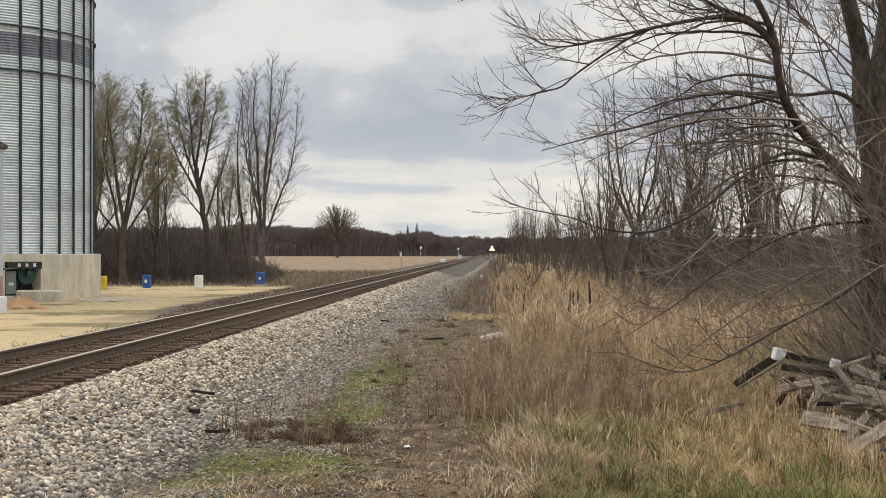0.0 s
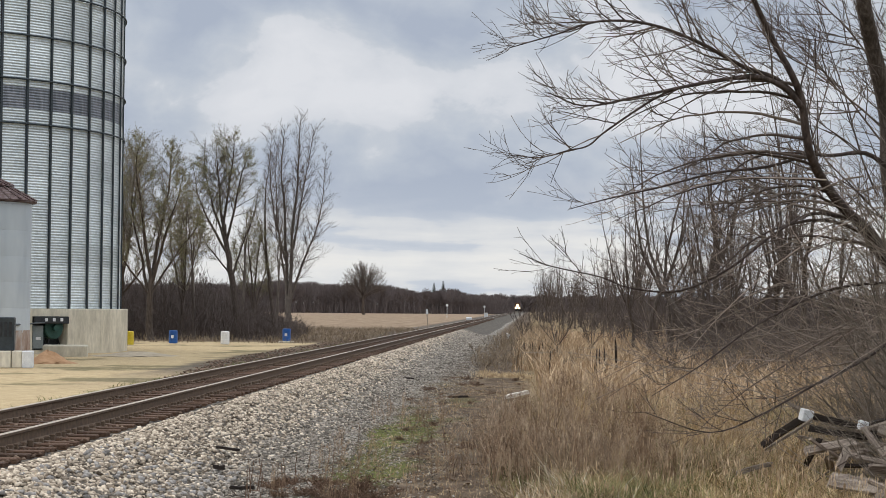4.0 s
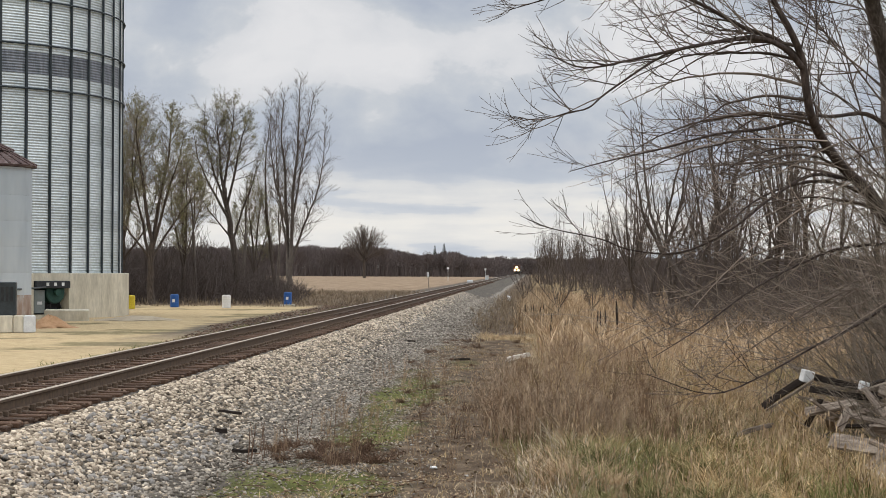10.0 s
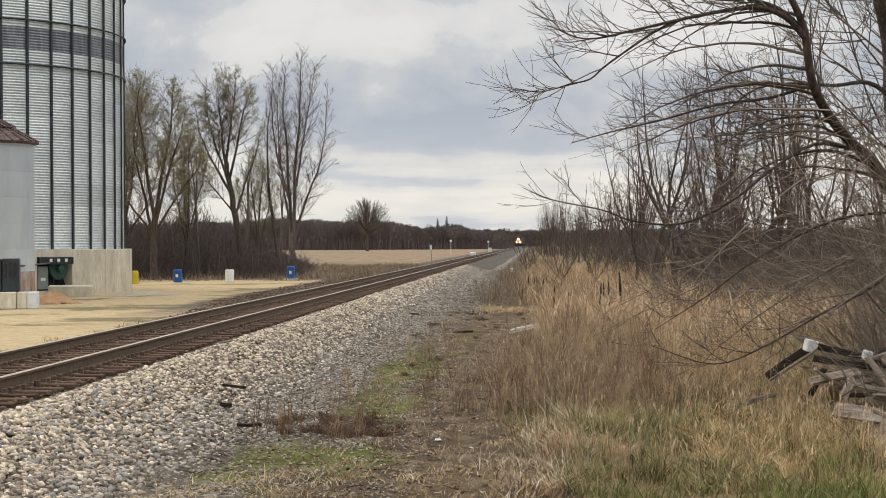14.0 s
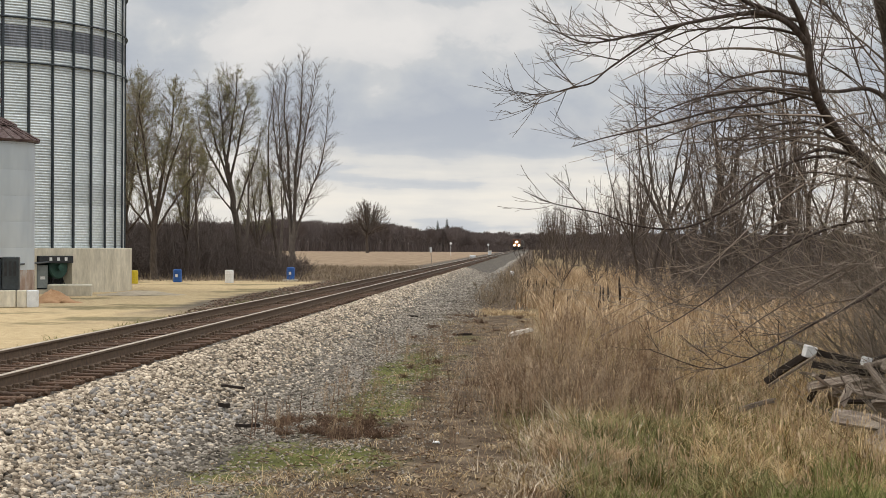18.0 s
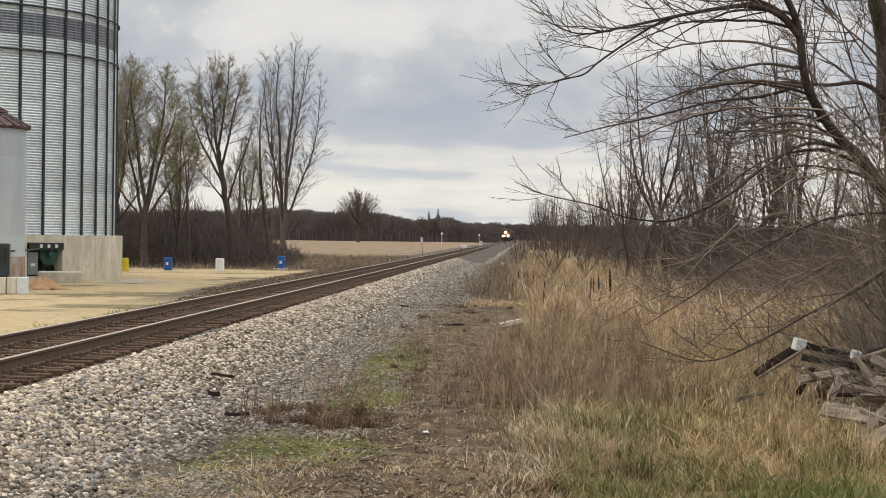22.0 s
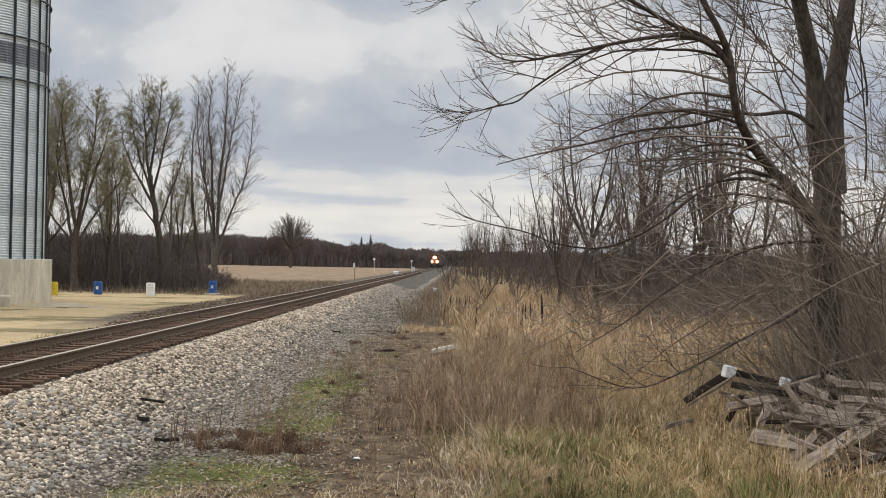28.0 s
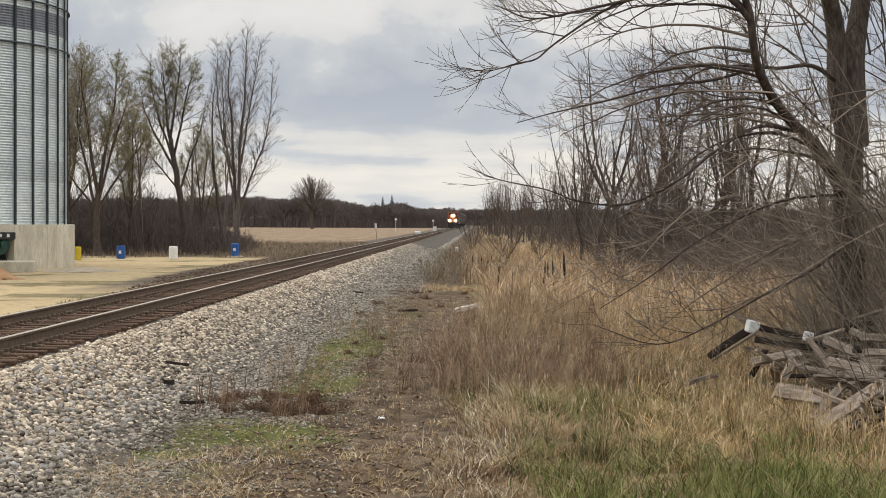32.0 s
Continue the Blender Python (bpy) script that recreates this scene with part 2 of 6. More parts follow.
GROUND = ground_material()
# darkest stone tone is lowered to deepen the shaded gaps between stones
STONE = blade_material("ballast_stone", (0.075, 0.056, 0.041), (0.46, 0.377, 0.283), (0.81, 0.69, 0.54), 0.3)
STONE_GREY = blade_material("grey_gravel", (0.07, 0.059, 0.048), (0.215, 0.187, 0.153), (0.47, 0.42, 0.352), 0.3)
# near-black bed: the shade between the stones is put into its colour
BED = material("gap_shade_ballast_bed", [(0.025, 0.02, 0.016), (0.075, 0.063, 0.049), (0.17, 0.147, 0.118)], 5.0, 0.95, bump=1.0, fine=40, stretch=(1, 0.35, 1))
TIE = material("tarred_tie_wood", [(0.04, 0.024, 0.016), (0.10, 0.056, 0.034), (0.19, 0.11, 0.068)], 5.0, 0.9, bump=0.6, stretch=(1, 6, 6), vary=0.7)
RUST = material("rusty_rail_web", [(0.075, 0.049, 0.032), (0.13, 0.088, 0.059), (0.185, 0.13, 0.09)], 9.0, 0.8, 0.05, 0.1)
RAILTOP = material("worn_rail_head", [(0.36, 0.295, 0.225), (0.56, 0.475, 0.375)], 7.0, 0.42, 0.45, 0.05, spec=0.4)
GALV = material("galvanised_steel", [(0.46, 0.52, 0.535), (0.59, 0.65, 0.665), (0.71, 0.77, 0.78)], 0.9, 0.46, 0.66, 0.06, vary=0.30, spec=0.5)
GALV_DARK = material("weathered_galvanised", [(0.13, 0.15, 0.17), (0.22, 0.24, 0.27), (0.34, 0.36, 0.39)], 1.6, 0.5, 0.7, 0.06, stretch=(3, 3, 0.6), vary=0.3)
STIFF = material("grey_stiffener", [(0.035, 0.045, 0.052), (0.07, 0.085, 0.095)], 2.0, 0.55, 0.5, 0.08)
CONCRETE = material("cast_concrete", [(0.41, 0.375, 0.295), (0.57, 0.525, 0.42), (0.71, 0.66, 0.54)], 1.2, 0.9, bump=0.25, stretch=(1, 1, 0.35))
TANK = material("dull_white_tank", [(0.47, 0.53, 0.58), (0.55, 0.61, 0.65), (0.61, 0.65, 0.66)], 0.35, 0.42, 0.3, 0.0, fine=12, stretch=(1, 1, 0.3), vary=0.06)
ROOF = material("rusty_tank_roof", [(0.05, 0.032, 0.03), (0.13, 0.085, 0.078), (0.30, 0.26, 0.25)], 3.0, 0.7, 0.3, 0.3, stretch=(1, 1, 3))
CABINET = material("dark_cabinet_paint", [(0.025, 0.032, 0.036), (0.05, 0.06, 0.066)], 3.0, 0.45, 0.1, 0.05)
GREEN_PAINT = material("green_machine_paint", [(0.02, 0.06, 0.05), (0.04, 0.10, 0.08)], 3.0, 0.5, 0.1, 0.1)
# near-black steel for backing panels, vents, legs and running gear
SHADOW_STEEL = material("near_black_steel", [(0.02, 0.022, 0.024), (0.05, 0.052, 0.055)], 4.0, 0.7, 0.2, 0.1)
WHITE = material("white_paint", [(0.62, 0.63, 0.63), (0.80, 0.81, 0.80)], 5.0, 0.6, bump=0.1)
BLUE_PLASTIC = material("blue_plastic", [(0.015, 0.075, 0.26), (0.03, 0.12, 0.38)], 2.0, 0.45, bump=0.05)
WHITE_PLASTIC = material("white_plastic", [(0.76, 0.77, 0.76), (0.86, 0.86, 0.85)], 2.0, 0.45, bump=0.02, vary=0.05)
YELLOW_PLASTIC = material("yellow_plastic", [(0.55, 0.42, 0.02), (0.72, 0.57, 0.06)], 2.0, 0.5, bump=0.05)
SAND = material("orange_sand", [(0.36, 0.20, 0.10), (0.52, 0.32, 0.18)], 4.0, 0.95, bump=0.5, fine=60)
BARK = material("grey_brown_bark", [(0.045, 0.034, 0.027), (0.095, 0.074, 0.06), (0.19, 0.157, 0.128)], 7.0, 0.95, bump=1.0, stretch=(3, 3, 0.5))
BARK_PALE = material("pale_bark", [(0.09, 0.072, 0.06), (0.20, 0.168, 0.14)], 4, 0.9, stretch=(2, 2, 0.5))
BARK_RED = material("reddish_bark", [(0.036, 0.026, 0.022), (0.07, 0.051, 0.043), (0.135, 0.102, 0.087)], 8.0, 0.9, bump=0.6, stretch=(2, 2, 0.6))
TWIG = blade_material("bare_twigs", (0.055, 0.041, 0.034), (0.105, 0.081, 0.067), (0.21, 0.168, 0.138), 0.3)
TWIG_PALE = blade_material("pale_twigs", (0.10, 0.08, 0.062), (0.18, 0.148, 0.115), (0.31, 0.26, 0.21), 0.4)
OLIVE = blade_material("last_olive_leaves", (0.14, 0.138, 0.07), (0.24, 0.23, 0.12), (0.39, 0.355, 0.21), 0.4)
# far woods: distance haze is mixed into the colour as a lighter, purplish brown
FAR_WOOD = blade_material("hazed_far_wood", (0.112, 0.090, 0.084), (0.135, 0.109, 0.102), (0.165, 0.135, 0.126), 0.4)
BRUSH_DARK = blade_material("dark_bare_brush", (0.055, 0.043, 0.038), (0.092, 0.073, 0.064), (0.145, 0.117, 0.104), 0.4)
TWIG_BROWN = blade_material("brown_twigs", (0.08, 0.061, 0.05), (0.15, 0.117, 0.096), (0.27, 0.22, 0.18), 0.3)
UNDERWOOD = blade_material("grey_brown_underwood", (0.07, 0.055, 0.046), (0.125, 0.10, 0.084), (0.21, 0.172, 0.143), 0.4)
CONIFER = blade_material("far_conifer", (0.03, 0.038, 0.03), (0.05, 0.06, 0.045), (0.08, 0.085, 0.06), 0.4)
TANGLE = blade_material("brown_tangle_twigs", (0.11, 0.083, 0.066), (0.21, 0.165, 0.132), (0.37, 0.30, 0.245), 0.3)
STRAW = blade_material("dry_grass", (0.25, 0.165, 0.085), (0.50, 0.36, 0.20), (0.70, 0.56, 0.36), 0.5, 4.5)
LITTER = blade_material("dead_leaf_litter", (0.10, 0.062, 0.035), (0.23, 0.155, 0.09), (0.45, 0.35, 0.23), 0.4)
DUN = blade_material("dun_weeds", (0.13, 0.095, 0.064), (0.23, 0.175, 0.12), (0.37, 0.29, 0.195), 0.4, 4.5)
SEDGE = blade_material("russet_sedge", (0.27, 0.178, 0.102), (0.465, 0.33, 0.205), (0.66, 0.505, 0.335), 0.5, 2.4)
PALE_STRAW = blade_material("pale_matted_grass", (0.17, 0.13, 0.09), (0.43, 0.35, 0.26), (0.74, 0.645, 0.52), 0.5, 4.5)
GOLD_STRAW = blade_material("golden_grass", (0.11, 0.072, 0.032), (0.41, 0.285, 0.14), (0.72, 0.55, 0.32), 0.5, 6.0)
OLIVE_GRASS = blade_material("olive_grass", (0.045, 0.05, 0.016), (0.16, 0.158, 0.06), (0.39, 0.345, 0.17), 0.5, 4.5)
RUST_STONE = blade_material("rust_stained_stone", (0.05, 0.032, 0.022), (0.125, 0.082, 0.057), (0.26, 0.185, 0.135), 0.3)
GRASS = blade_material("green_grass", (0.06, 0.075, 0.02), (0.15, 0.172, 0.05), (0.32, 0.31, 0.13), 0.4, 4.5)
WEED = blade_material("brown_weed_stems", (0.12, 0.072, 0.046), (0.29, 0.19, 0.12), (0.50, 0.365, 0.24), 0.4, 4.5)
DRY_OLIVE = blade_material("dry_olive_grass", (0.095, 0.068, 0.034), (0.35, 0.265, 0.158), (0.69, 0.575, 0.40), 0.5, 6.0)
GREY_WEED = blade_material("grey_brown_weeds", (0.13, 0.09, 0.06), (0.32, 0.23, 0.155), (0.55, 0.42, 0.295), 0.4, 4.5)
DOCK = blade_material("dark_russet_weed", (0.075, 0.045, 0.03), (0.14, 0.085, 0.057), (0.25, 0.165, 0.11), 0.4)
MULLEIN = material("dark_seed_stalk", [(0.02, 0.013, 0.01), (0.06, 0.042, 0.03)], 8.0, 0.95, bump=0.6)
LUMBER = material("weathered_lumber", [(0.11, 0.083, 0.064), (0.26, 0.207, 0.162), (0.46, 0.39, 0.32)], 4.0, 0.9, bump=0.6, stretch=(1, 8, 8), vary=0.6)
LUMBER_DARK = material("blackened_timber", [(0.022, 0.016, 0.013), (0.055, 0.042, 0.034)], 4.0, 0.9, bump=0.5, stretch=(1, 8, 8), vary=0.4)
TRAIN_ORANGE = material("orange_engine_paint", [(0.11, 0.045, 0.025), (0.17, 0.07, 0.038)], 2.0, 0.5, bump=0.05)
TRAIN_DARK = material("black_engine_paint", [(0.02, 0.02, 0.02), (0.045, 0.042, 0.04)], 2.0, 0.5, bump=0.05)
CAR_GREY = material("grime_grey_wagon", [(0.10, 0.09, 0.085), (0.19, 0.175, 0.165)], 1.5, 0.7, bump=0.1)
GLASS = material("dark_window_glass", [(0.02, 0.024, 0.028), (0.03, 0.034, 0.04)], 2.0, 0.1, bump=0.0, spec=0.6)
LAMP = glow("lit_headlight", (1.0, 0.74, 0.40), 45.0)


# ---------------------------------------------------------------- mesh helpers
def mesh_of(name, verts, faces, mat, smooth=False):
    me = bpy.data.meshes.new(name)
    me.from_pydata([tuple(v) for v in verts], [], faces)
    me.materials.append(mat)
    if smooth:
        me.polygons.foreach_set("use_smooth", [True] * len(me.polygons))
    return me


def array_mesh(name, verts, faces, mat):
    """Fast mesh from arrays of equal polygons."""
    verts, faces = np.asarray(verts, np.float32), np.asarray(faces, np.int32)
    me = bpy.data.meshes.new(name)
    k = faces.shape[1]
    me.vertices.add(len(verts))
    me.vertices.foreach_set("co", verts.ravel())
    me.loops.add(faces.size)
    me.loops.foreach_set("vertex_index", faces.ravel())
    me.polygons.add(len(faces))
    me.polygons.foreach_set("loop_start", np.arange(0, faces.size, k, dtype=np.int32))
    me.materials.append(mat)
    me.update(calc_edges=True)
    return me


def part(name, data, mat, parent, label="", at=None):
    """ONE mesh under a thing or part, from a bmesh, from (verts, faces) or from a mesh."""
    if isinstance(data, bmesh.types.BMesh):
        me = bpy.data.meshes.new(name)
        data.to_mesh(me)
        data.free()
        me.materials.append(mat)
    elif isinstance(data, tuple):
        me = mesh_of(name, data[0], data[1], mat)
    else:
        me = data
    ob = new(name, me)
    ob.parent = parent
    if at is not None:
        ob.matrix_basis = at
    if label:
        ob["label"] = label
    return ob


def thing(name, label, category, group="", kind="", at=None):
    ob = new(name)
    if at is not None:
        ob.matrix_basis = at
    return tagged(ob, label, category, group, kind)


def box(cx, cy, cz, sx, sy, sz, bevel=0.0, bm=None, turn=None):
    """A bevelled box by its centre and size."""
    bm = bm or bmesh.new()
    made = bmesh.ops.create_cube(bm, size=1.0)["verts"]
    m = Matrix.Translation((cx, cy, cz)) @ (turn or Matrix()) @ Matrix.Diagonal((sx, sy, sz, 1))
    bmesh.ops.transform(bm, matrix=m, verts=made)
    if bevel:
        edges = list({e for v in made for e in v.link_edges})
        bmesh.ops.bevel(bm, geom=edges, offset=bevel, segments=1, affect="EDGES")
    return bm


def lathe(profile, n=24, bm=None, a0=0.0, a1=2 * math.pi):
    """Verts and faces of a turned shape: (radius, z) pairs."""
    full = abs(a1 - a0 - 2 * math.pi) < 1e-6
    cols = n if full else n + 1
    verts = [(r * math.cos(a0 + (a1 - a0) * i / n), r * math.sin(a0 + (a1 - a0) * i / n), z) for r, z in profile for i in range(cols)]
    faces = []
    for j in range(len(profile) - 1):
        for i in range(n):
            k = (i + 1) % cols
            faces.append((j * cols + i, j * cols + k, (j + 1) * cols + k, (j + 1) * cols + i))
    return verts, faces


def rod(a, b, r, n=8, r2=None, bm=None):
    """A closed round bar from a to b."""
    a, b = Vector(a), Vector(b)
    bm = bm or bmesh.new()
    turn = (b - a).to_track_quat("Z", "Y").to_matrix().to_4x4()
    bmesh.ops.create_cone(bm, cap_ends=True, segments=n, radius1=r, radius2=r if r2 is None else r2, depth=(b - a).length, matrix=Matrix.Translation((a + b) / 2) @ turn)
    return bm


class Tubes:
    """Collects tapered stems as arrays of quads."""

    def __init__(self, sides=3):
        self.sides, self.verts, self.faces, self.count = sides, [], [], 0

    def add(self, pts, radii, sides=0):
        n = sides or self.sides
        p = np.array(pts, float)
        k = len(p)
        d = np.empty_like(p)
        d[1:-1] = p[2:] - p[:-2]
        d[0], d[-1] = p[1] - p[0], p[-1] - p[-2]
        u = np.stack([np.zeros(k), -d[:, 2], d[:, 1]], 1)
        if np.abs(d[:, 0]).max() > 0.85 * np.sqrt((d * d).sum(1)).max():
            u = np.stack([d[:, 2], np.zeros(k), -d[:, 0]], 1)
        v = np.stack([d[:, 1] * u[:, 2] - d[:, 2] * u[:, 1], d[:, 2] * u[:, 0] - d[:, 0] * u[:, 2], d[:, 0] * u[:, 1] - d[:, 1] * u[:, 0]], 1)
        u /= np.sqrt((u * u).sum(1))[:, None] + 1e-12
        v /= np.sqrt((v * v).sum(1))[:, None] + 1e-12
        a = 2 * math.pi * np.arange(n) / n
        r = np.asarray(radii, float)[:, None, None]
        ring = p[:, None] + r * (np.cos(a)[None, :, None] * u[:, None] + np.sin(a)[None, :, None] * v[:, None])
        self.verts.append(ring.reshape(-1, 3))
        i, j = np.arange(k - 1)[:, None] * n + self.count, np.arange(n)[None]
        l = (j + 1) % n
        self.faces.append(np.stack([i + j, i + l, i + n + l, i + n + j], 2).reshape(-1, 4))
        self.count += n * k

    def points(self):
        return np.concatenate(self.verts)

    def mesh(self, name, mat):
        return array_mesh(name, self.points(), np.concatenate(self.faces), mat)


def stem(rng, start, way, length, r0, r1, steps, wander, lift):
    """A wandering polyline with its radii; lift bends it up (or down, if below nought)."""
    turns = rng.normal(0, wander, (steps, 3))
    turns[:, 2] += lift
    d = np.array(way, float)
    d = np.cumsum(turns, 0) + d / math.sqrt(d @ d)
    d *= (length / steps) / np.sqrt((d * d).sum(1))[:, None]
    pts = np.concatenate([np.array(start, float)[None], np.array(start, float) + np.cumsum(d, 0)])
    return pts, r0 + (r1 - r0) * np.arange(steps + 1) / steps


def sprout(rng, tubes, pts, radii, count, length, spread, lift, depth, first=0.25, thin=0.5, floor_r=0.004, wander=0.16, shrink=0.55, toward=None):
    """Side shoots along a stem, and shoots on those."""
    k = len(pts) - 1
    for c in range(count):
        u = first + (1 - first) * (c + rng.random()) / count
        i = min(int(u * k), k - 1)
        w = u * k - i
        p = pts[i] * (1 - w) + pts[i + 1] * w
        r = radii[i] * (1 - w) + radii[i + 1] * w
        d = pts[i + 1] - pts[i]
        d = d / (np.linalg.norm(d) + 1e-9)
        side = rng.normal(0, 1, 3)
        if toward is not None:
            side = side + np.array(toward)
        side -= side @ d * d
        side /= np.linalg.norm(side) + 1e-9
        way = d * math.cos(spread) + side * math.sin(spread)
        size = length * (1.15 - 0.6 * u) * rng.uniform(0.6, 1.25)
        rr = max(floor_r, r * thin)
        q, s = stem(rng, p, way, size, rr, max(floor_r * 0.6, rr * 0.25), 4 if depth else 3, wander, lift)
        tubes.add(q, s)
        if depth:
            sprout(rng, tubes, q, s, max(2, int(count * 0.6)), size * shrink, spread, lift, depth - 1, 0.15, 0.55, floor_r, wander, shrink, toward)


def strew(templates, rng, spots, heights, wide):
    """Many turned and stretched copies of a few plant shapes, in one pair of arrays."""
    verts, faces, count = [], [], 0
    pick = rng.integers(0, len(templates), len(spots))
    turn = rng.uniform(0, 2 * math.pi, len(spots))
    for k, (v, f) in enumerate(templates):
        sel = np.where(pick == k)[0]
        if not len(sel):
            continue
        c, s = np.cos(turn[sel])[:, None], np.sin(turn[sel])[:, None]
        h, w = heights[sel][:, None], wide[sel][:, None]
        x, y, z = v[None, :, 0] * w, v[None, :, 1] * w, v[None, :, 2] * h
        out = np.stack([x * c - y * s + spots[sel, 0:1], x * s + y * c + spots[sel, 1:2], z + spots[sel, 2:3]], 2)
        verts.append(out.reshape(-1, 3))
        faces.append((f[None] + (np.arange(len(sel)) * len(v))[:, None, None] + count).reshape(-1, f.shape[1]))
        count += len(sel) * len(v)
    return np.concatenate(verts), np.concatenate(faces)


# ---------------------------------------------------------------- ground
TRACK_X = -7.26          # centre line of the track, which runs along y
RAIL_TOP = 0.75


def ground_z(x, y):
    """Level country; a low bank up to the crossing where the camera stands, a shallow ditch right of the line."""
    x, y = np.asarray(x, float), np.asarray(y, float)
    bank = np.clip((15.0 - y) / 9.0, 0, 1)
    bank = bank * bank * (3 - 2 * bank) * 0.72
    ditch = -0.28 * np.exp(-((x - 5.0) / 3.0) ** 2) * np.clip((y - 22) / 12, 0, 1) * np.clip((160 - y) / 60, 0, 1)
    bumps = 0.03 * np.sin(x * 1.7 + y * 0.6) + 0.025 * np.sin(y * 1.1 - x * 0.8) + 0.02 * np.sin(x * 3.9 - y * 2.3)
    quiet = np.where(np.abs(x + 7.3) < 3.6, 0.0, 1.0) * np.where(x < -11, 0.4, 1.0)
    return bank + ditch + bumps * quiet * np.clip((y - 0.5) / 3.0, 0, 1)


def build_ground():
    xs = np.concatenate([-np.geomspace(4000, 42, 26), np.arange(-40, -12, 1.0), np.arange(-12, 14, 0.25), np.arange(14, 44, 1.0), np.geomspace(46, 4000, 26)])
    ys = np.concatenate([-np.geomspace(600, 12, 10), np.arange(-10, 12, 1.0), np.arange(12, 60, 0.3), np.arange(60, 180, 1.5), np.geomspace(182, 6000, 34)])
    gx, gy = np.meshgrid(xs, ys)
    gz = ground_z(gx, gy)
    verts = np.stack([gx.ravel(), gy.ravel(), gz.ravel()], 1)
    w = len(xs)
    i, j = np.meshgrid(np.arange(w - 1), np.arange(len(ys) - 1))
    a = (j * w + i).ravel()
    ob = new("ground", array_mesh("ground", verts, np.stack([a, a + 1, a + w + 1, a + w], 1), GROUND))
    ob.data.polygons.foreach_set("use_smooth", [True] * len(ob.data.polygons))
    tagged(ob, "flat ground of straw, soil, moss and pale yard gravel", "ground", kind="structure")
    road = part("road", box(0, -4.5, 0.685, 60, 7.0, 0.12, 0.03), material("crossing_asphalt", [(0.04, 0.04, 0.042), (0.075, 0.074, 0.072)], 3.0, 0.9, bump=0.5), None)
    tagged(road, "grey asphalt road over the level crossing", "road", kind="structure")


build_ground()

# ---------------------------------------------------------------- the railway
BED_PROFILE = ((-3.4, -0.02), (-2.9, 0.04), (-1.75, 0.47), (-1.2, 0.50), (1.2, 0.50), (1.45, 0.49), (1.75, 0.46), (2.9, 0.09), (3.5, 0.01), (4.6, -0.14))


def bed_z(x):
    return np.interp(np.asarray(x) - TRACK_X, [p[0] for p in BED_PROFILE], [p[1] for p in BED_PROFILE])


def build_bed():
    ys = np.concatenate([np.arange(-60, 14, 4.0), np.arange(14, 70, 0.35), np.arange(70, 200, 2.0), np.geomspace(200, 3000, 30)])
    xs = np.concatenate([np.linspace(BED_PROFILE[i][0], BED_PROFILE[i + 1][0], 5)[:-1] for i in range(len(BED_PROFILE) - 1)] + [[BED_PROFILE[-1][0]]]) + TRACK_X
    gx, gy = np.meshgrid(xs, ys)
    gz = bed_z(gx) + 0.02 * np.sin(gx * 5 + gy * 3.1) * np.sin(gy * 2.2 - gx)
    w = len(xs)
    i, j = np.meshgrid(np.arange(w - 1), np.arange(len(ys) - 1))
    a = (j * w + i).ravel()
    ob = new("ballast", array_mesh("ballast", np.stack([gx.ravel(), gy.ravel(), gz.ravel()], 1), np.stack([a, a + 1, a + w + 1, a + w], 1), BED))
    tagged(ob, "ballast bed under the track, darkened for the shade between its pale stones", "ballast", kind="structure")
    return ob


ballast = build_bed()


def rock_shape(rng):
    """An angular broken stone of six skewed sides, about one metre across, as arrays."""
    v = np.array([(x, y, z) for z in (-0.5, 0.5) for y in (-0.5, 0.5) for x in (-0.5, 0.5)], float)
    v = v * rng.uniform(0.45, 1.15, (8, 3)) * np.array((1.15, 0.85, 0.52))
    v[4:, :2] *= rng.uniform(0.4, 0.95)
    f = np.array([(0, 2, 3, 1), (4, 5, 7, 6), (0, 1, 5, 4), (1, 3, 7, 5), (3, 2, 6, 7), (2, 0, 4, 6)])
    return v, f


def scatter_rocks(name, rng, pts, sizes, mat, parent, label):
    """Many stones joined into one mesh."""
    shapes = [rock_shape(rng) for _ in range(14)]
    verts, faces = [], []
    n = len(pts)
    pick = rng.integers(0, 14, n)
    turn = rng.uniform(0, 2 * math.pi, n)
    tilt = rng.normal(0, 0.4, n)
    count = 0
    for k in range(14):
        sel = np.where(pick == k)[0]
        v, f = shapes[k]
        c, s, ct, st = np.cos(turn[sel]), np.sin(turn[sel]), np.cos(tilt[sel]), np.sin(tilt[sel])
        x = v[None, :, 0] * ct[:, None] - v[None, :, 2] * st[:, None]
        z = v[None, :, 0] * st[:, None] + v[None, :, 2] * ct[:, None]
        y = np.broadcast_to(v[None, :, 1], x.shape)
        out = np.stack([x * c[:, None] - y * s[:, None], x * s[:, None] + y * c[:, None], z], 2) * sizes[sel][:, None, None] + pts[sel][:, None, :]
        verts.append(out.reshape(-1, 3))
        faces.append((f[None] + (np.arange(len(sel)) * 8)[:, None, None] + count).reshape(-1, 4))
        count += len(sel) * 8
    me = array_mesh(name, np.concatenate(verts), np.concatenate(faces), mat)
    ob = part(name, me, mat, parent, label)
    ob["kind"] = "stuff"
    return ob


